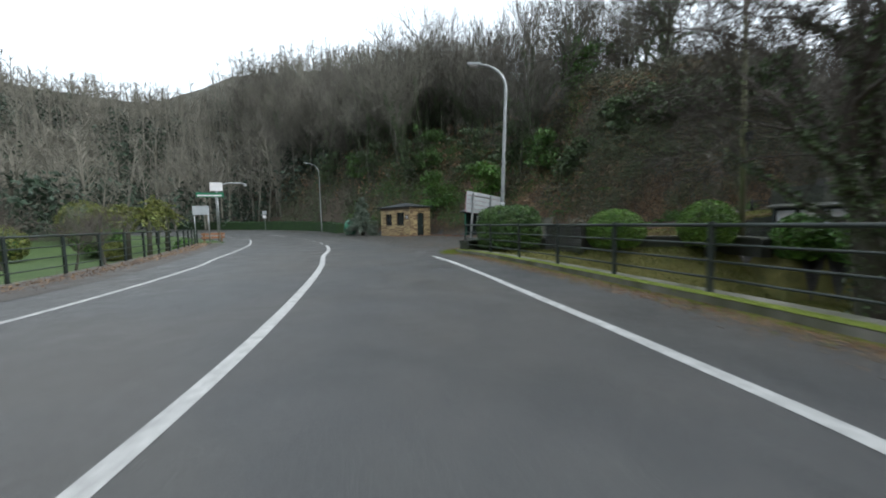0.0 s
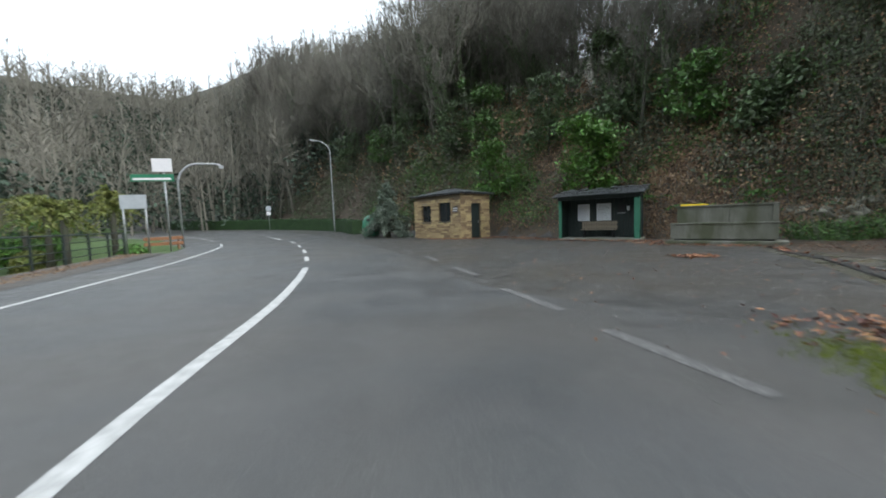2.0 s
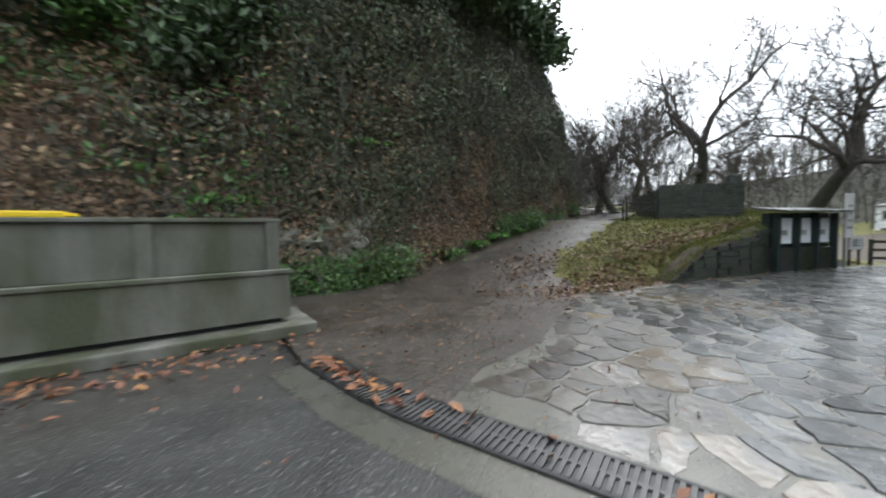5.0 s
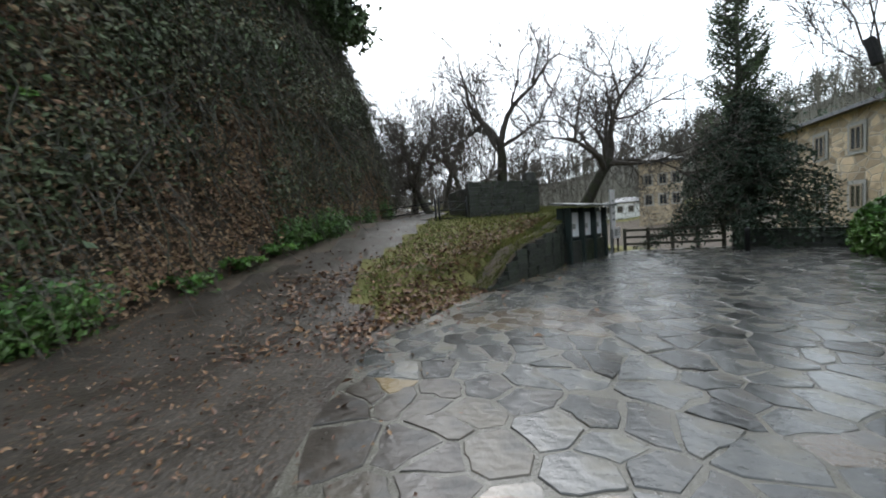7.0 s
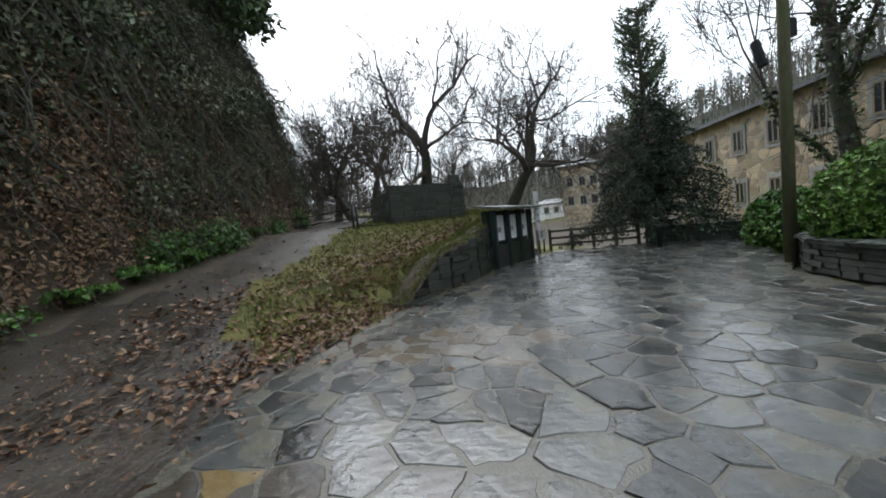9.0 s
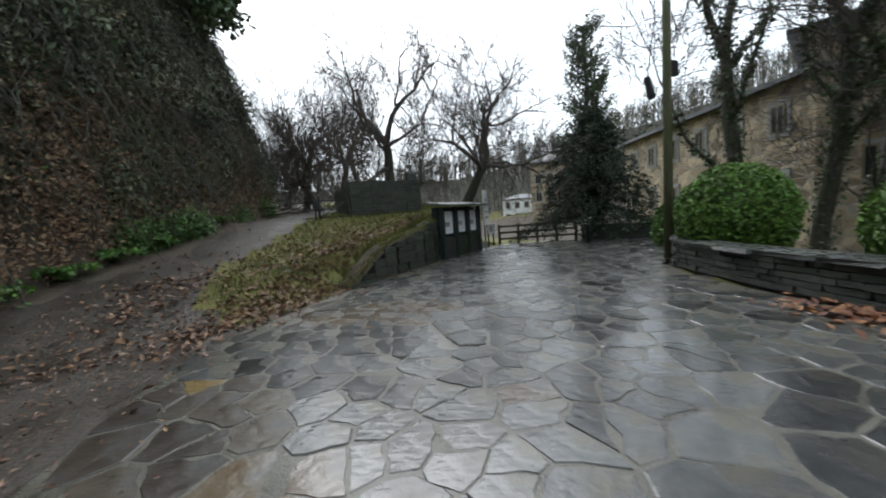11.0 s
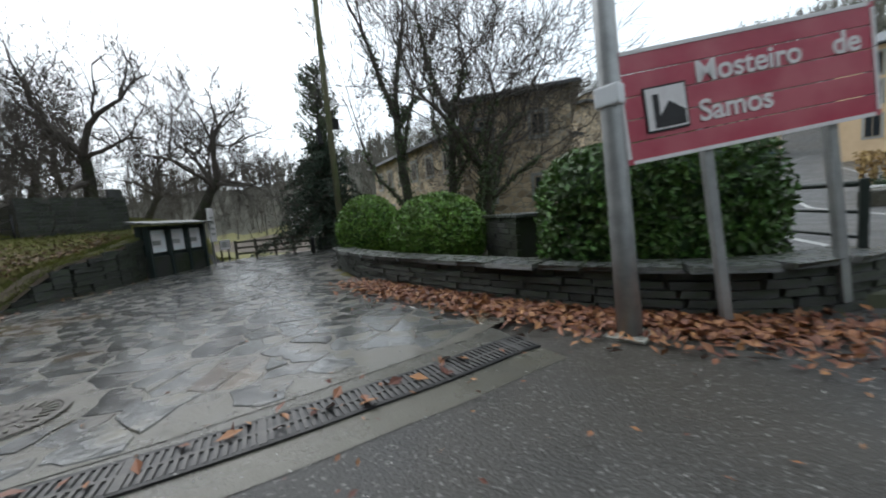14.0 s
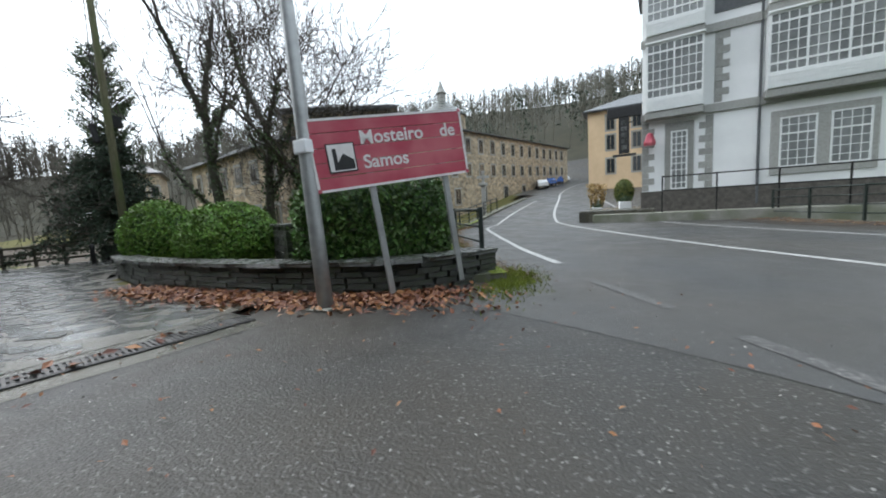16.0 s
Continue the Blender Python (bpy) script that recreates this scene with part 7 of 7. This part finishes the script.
parked_car(1.6, -43, 100, "car_white")
parked_car(0.4, -50, 102, "car_blue")
parked_car(-0.9, -56, 102, "car_blue")
parked_car(-2.2, -62, 104, "car_white")

cr = thing("stone_cross", pose(4.9, -9.4, lie(4.9, -9.4) - 0.6), "weathered stone wayside cross on a shaft", "stone cross")
part("shaft", box(-0.16, -0.16, 0, 0.16, 0.16, 2.9, 0.03), "granite", cr)
part("capital", box(-0.32, -0.32, 2.9, 0.32, 0.32, 3.15, 0.04), "granite", cr)
part("crossarm", box(-0.5, -0.1, 3.5, 0.5, 0.1, 3.7, 0.02), "granite", cr)
part("upright", box(-0.1, -0.1, 3.15, 0.1, 0.1, 4.1, 0.02), "granite", cr)

hr = thing("house_railing", pose(-5.0, -1.6, 0.0, 0, 0, 166.6), "thin dark steel railing on the raised pavement of the white house", "railing")
for k in range(6):
    x = 0.9 + k * 2.1
    part("post", box(x - 0.03, -1.33, 0.1, x + 0.03, -1.27, 2.15 - 0.02 * k, 0.005), "iron", hr)
for z in (1.45, 2.1):
    tube("bar", [(0.9, -1.3, z), (11.4, -1.3, z - 0.05)], 0.03, "iron", hr)
pv = part("house_pavement", box(-2.2, -1.6, -0.3, 11.6, -0.09, 0.42, 0.04, pose(-5.0, -1.6, 0.0, 0, 0, 166.6)), "concrete")
tagged(pv, "raised concrete pavement in front of the white house", "pavement", kind="structure")
pt = part("house_forecourt", box(-3.0, -0.9, -0.3, 0.6, 6.0, 0.62, 0.06, pose(-5.0, -1.6, 0.0, 0, 0, 166.6)), "slab")
tagged(pt, "pale paved corner beside the house door", "pavement", kind="structure")
for k, (x, y) in enumerate(((-3.6, -6.5), (-3.3, -7.4), (-3.1, -8.3))):
    g_ = thing("grass_plume", pose(x, y, lie(x, y) + 0.2), "tuft of dry orange ornamental grass", "ornamental grass", "ornamental grasses")
    v, f = [], []
    r7 = random.Random(300 + k)
    for _ in range(420):
        a, q = r7.uniform(0, 6.283), r7.random()
        leaf_quads(v, f, Vector((math.cos(a) * 0.45 * q * r7.random(), math.sin(a) * 0.45 * q * r7.random(), 1.7 * q)), 0.09, r7, None)
    raw("plume", v, f, "plume", g_)
for k, (x, y) in enumerate(((-4.4, -2.9), (-3.2, -5.4))):
    pb = thing("planter", pose(x, y, 0.62 if k == 0 else lie(x, y) + 0.1), "white concrete planter with small plants", "planter", "planters")
    part("tub", box(-0.3, -0.22, 0, 0.3, 0.22, 0.4, 0.04), "white", pb)
    v, f = [], []
    r7 = random.Random(320 + k)
    for _ in range(260):
        leaf_quads(v, f, Vector((r7.gauss(0, 0.16), r7.gauss(0, 0.12), 0.42 + abs(r7.gauss(0, 0.16)))), 0.05, r7)
    raw("plants", v, f, "leaf_hedge", pb)


# overhead cables between the poles
cb = thing("overhead_cables", pose(0, 0, 0), "sagging black overhead cables from the timber pole", "cables")
for k, (a, b) in enumerate((((10.42, 13.0, 10.2), (2.2, 15.8, 8.0)), ((10.42, 13.0, 10.0), (12.4, 4.2, 6.0)), ((10.42, 13.0, 9.8), (19, 30, 15)))):
    A, B = Vector(a), Vector(b)
    tube("cable", [A.lerp(B, q) - Vector((0, 0, 2.4 * q * (1 - q))) for q in np.linspace(0, 1, 12)], 0.011, "black", cb, sides=4)


# ---- flagstones of the square, piece by piece ----
SQUARE = [(5.2, 22.35), (4.98, 21.6), (4.75, 20.7), (4.38, 19.75), (4.0, 18.8), (3.72, 17.9), (3.35, 16.6), (3.3, 15.65), (4.6, 15.45), (5.5, 15.28), (6.7, 15.1), (8.1, 14.7), (9.05, 14.35), (10.15, 13.7), (10.75, 12.6), (10.85, 11.3), (14.4, 8.7), (16.2, 10.5), (17.4, 13.2), (16.7, 14.5), (15.0, 16.5), (14.0, 17.5), (12.6, 19.0), (11.4, 20.1), (10.4, 20.8), (9.5, 21.6), (8.4, 21.75), (6.8, 21.9), (5.9, 22.3)]


def inside(x, y, poly):
    c = False
    for (x0, y0), (x1, y1) in zip(poly, poly[1:] + poly[:1]):
        if (y0 > y) != (y1 > y) and x < (x1 - x0) * (y - y0) / (y1 - y0) + x0:
            c = not c
    return c


def voronoi_cells(x0, x1, y0, y1, step, seed, skew):
    """Cells of a jittered grid, each clipped by its neighbours."""
    rs = random.Random(seed)
    nx, ny = int((x1 - x0) / step) + 1, int((y1 - y0) / step) + 1
    pts = {}
    drop = 0.26
    for i in range(-2, nx + 2):
        for j in range(-2, ny + 2):
            if rs.random() < drop:
                continue
            pts[i, j] = (x0 + (i + rs.uniform(-skew, skew)) * step, y0 + (j + rs.uniform(-skew, skew)) * step)
    for i in range(nx):
        for j in range(ny):
            if (i, j) not in pts:
                continue
            px_, py_ = pts[i, j]
            cell = [(px_ - 2 * step, py_ - 2 * step), (px_ + 2 * step, py_ - 2 * step), (px_ + 2 * step, py_ + 2 * step), (px_ - 2 * step, py_ + 2 * step)]
            for a in range(-2, 3):
                for b in range(-2, 3):
                    if (a or b) and (i + a, j + b) in pts:
                        qx, qy = pts[i + a, j + b]
                        mx, my, dx, dy = (px_ + qx) / 2, (py_ + qy) / 2, qx - px_, qy - py_
                        out = []
                        for (ax, ay), (bx, by) in zip(cell, cell[1:] + cell[:1]):
                            sa = (ax - mx) * dx + (ay - my) * dy
                            sb = (bx - mx) * dx + (by - my) * dy
                            if sa <= 0:
                                out.append((ax, ay))
                            if (sa < 0) != (sb < 0) and sa != sb:
                                t = sa / (sa - sb)
                                out.append((ax + (bx - ax) * t, ay + (by - ay) * t))
                        cell = out
                        if len(cell) < 3:
                            break
                if len(cell) < 3:
                    break
            if len(cell) >= 3:
                yield (px_, py_), cell


def build_square():
    bm = bmesh.new()
    fc = bm.faces.new([bm.verts.new((x, y, 0.0085)) for x, y in SQUARE])
    bmesh.ops.triangulate(bm, faces=[fc])
    base = part("square_paving", bm, "joint")
    tagged(base, "square paved with wet irregular slate flagstones", "paving", kind="structure")
    rs = random.Random(404)
    far_v, far_f = [], []
    n = 0
    cells = [c for c in voronoi_cells(2.5, 18.5, 8, 23.5, 0.3, 12, 0.52)]
    ochre = min(cells, key=lambda c: math.hypot(c[0][0] - 8.29, c[0][1] - 21.14))[0]
    cells.sort(key=lambda c: (c[0][0] - 5.5) ** 2 + (c[0][1] - 19) ** 2)
    for (cx, cy), cell in cells:
        if not inside(cx, cy, SQUARE) or not all(inside(0.85 * x + 0.15 * cx, 0.85 * y + 0.15 * cy, SQUARE) for x, y in cell):
            continue
        if min(math.hypot(cx - 5.33, cy - 19.4), 9) < 0.45:
            continue
        mx, my = sum(p[0] for p in cell) / len(cell), sum(p[1] for p in cell) / len(cell)
        gap = rs.uniform(0.92, 0.975)
        rough = [(mx + (x - mx) * gap * rs.uniform(0.94, 1.0), my + (y - my) * gap * rs.uniform(0.94, 1.0)) for x, y in cell]
        # split long sides so that the outline is a little ragged
        ring = []
        for (ax, ay), (bx, by) in zip(rough, rough[1:] + rough[:1]):
            ring.append((ax, ay))
            if math.hypot(bx - ax, by - ay) > 0.22:
                for q in (0.33, 0.67):
                    ring.append((ax + (bx - ax) * q + rs.gauss(0, 0.014), ay + (by - ay) * q + rs.gauss(0, 0.014)))
        tx, ty = rs.gauss(0, 0.011), rs.gauss(0, 0.011)
        top = 0.0135 + rs.uniform(-0.003, 0.005)
        k = len(ring)
        ins = 0.965
        vs = [(mx + (x - mx) * ins, my + (y - my) * ins, top + tx * (x - mx) + ty * (y - my)) for x, y in ring]
        vs += [(x, y, top - 0.006 + tx * (x - mx) + ty * (y - my)) for x, y in ring] + [(x, y, -0.02) for x, y in ring]
        fs = [tuple(range(k))] + [(a, k + a, k + (a + 1) % k, (a + 1) % k) for a in range(k)] + [(k + a, 2 * k + a, 2 * k + (a + 1) % k, k + (a + 1) % k) for a in range(k)]
        if n < 300:
            rust = noise.noise(Vector((cx * 0.55, cy * 0.55, 2.0)))
            m_ = "flag_mud" if cy > 20.55 + 0.25 * noise.noise(Vector((cx, cy, 6.0))) and cx < 8.2 else "flag"
            if rust > 0.33 or math.hypot(cx - 4.9, cy - 18.1) < 0.35:
                m_ = "flag_rust"
            if (cx, cy) == ochre:
                m_ = "flag_yellow"
            raw("flagstone", [(x - mx, y - my, z) for x, y, z in vs], fs, m_, base).location = (mx, my, 0)
            n += 1
        else:
            b0 = len(far_v)
            far_v.extend(vs)
            far_f.extend([tuple(b0 + q for q in f) for f in fs])
    tagged(raw("far_flagstones", far_v, far_f, "flag_far", base), "wet slate flagstones in the further square", "", kind="stuff")


M["flag_far"] = mat("wet_far_flagstone", [(0.026, 0.029, 0.032), (0.066, 0.066, 0.062), (0.082, 0.068, 0.043)], 2.1, 0.38, bump=0.5, fine=13, vary=0.65, rough2=0.1, island=True, coat=0.4)
sheet("track_mouth", [(5.5, 23.9), (6.6, 25.4), (8.2, 26.9), (9.8, 25.9), (11.2, 25.1), (11.2, 20.4), (10.4, 20.85), (9.5, 21.5), (8.4, 21.7), (6.8, 21.85), (5.9, 22.25), (5.2, 22.3)], "mud", 0.0125, "wet brown mud where the track meets the square", "mud")
build_square()
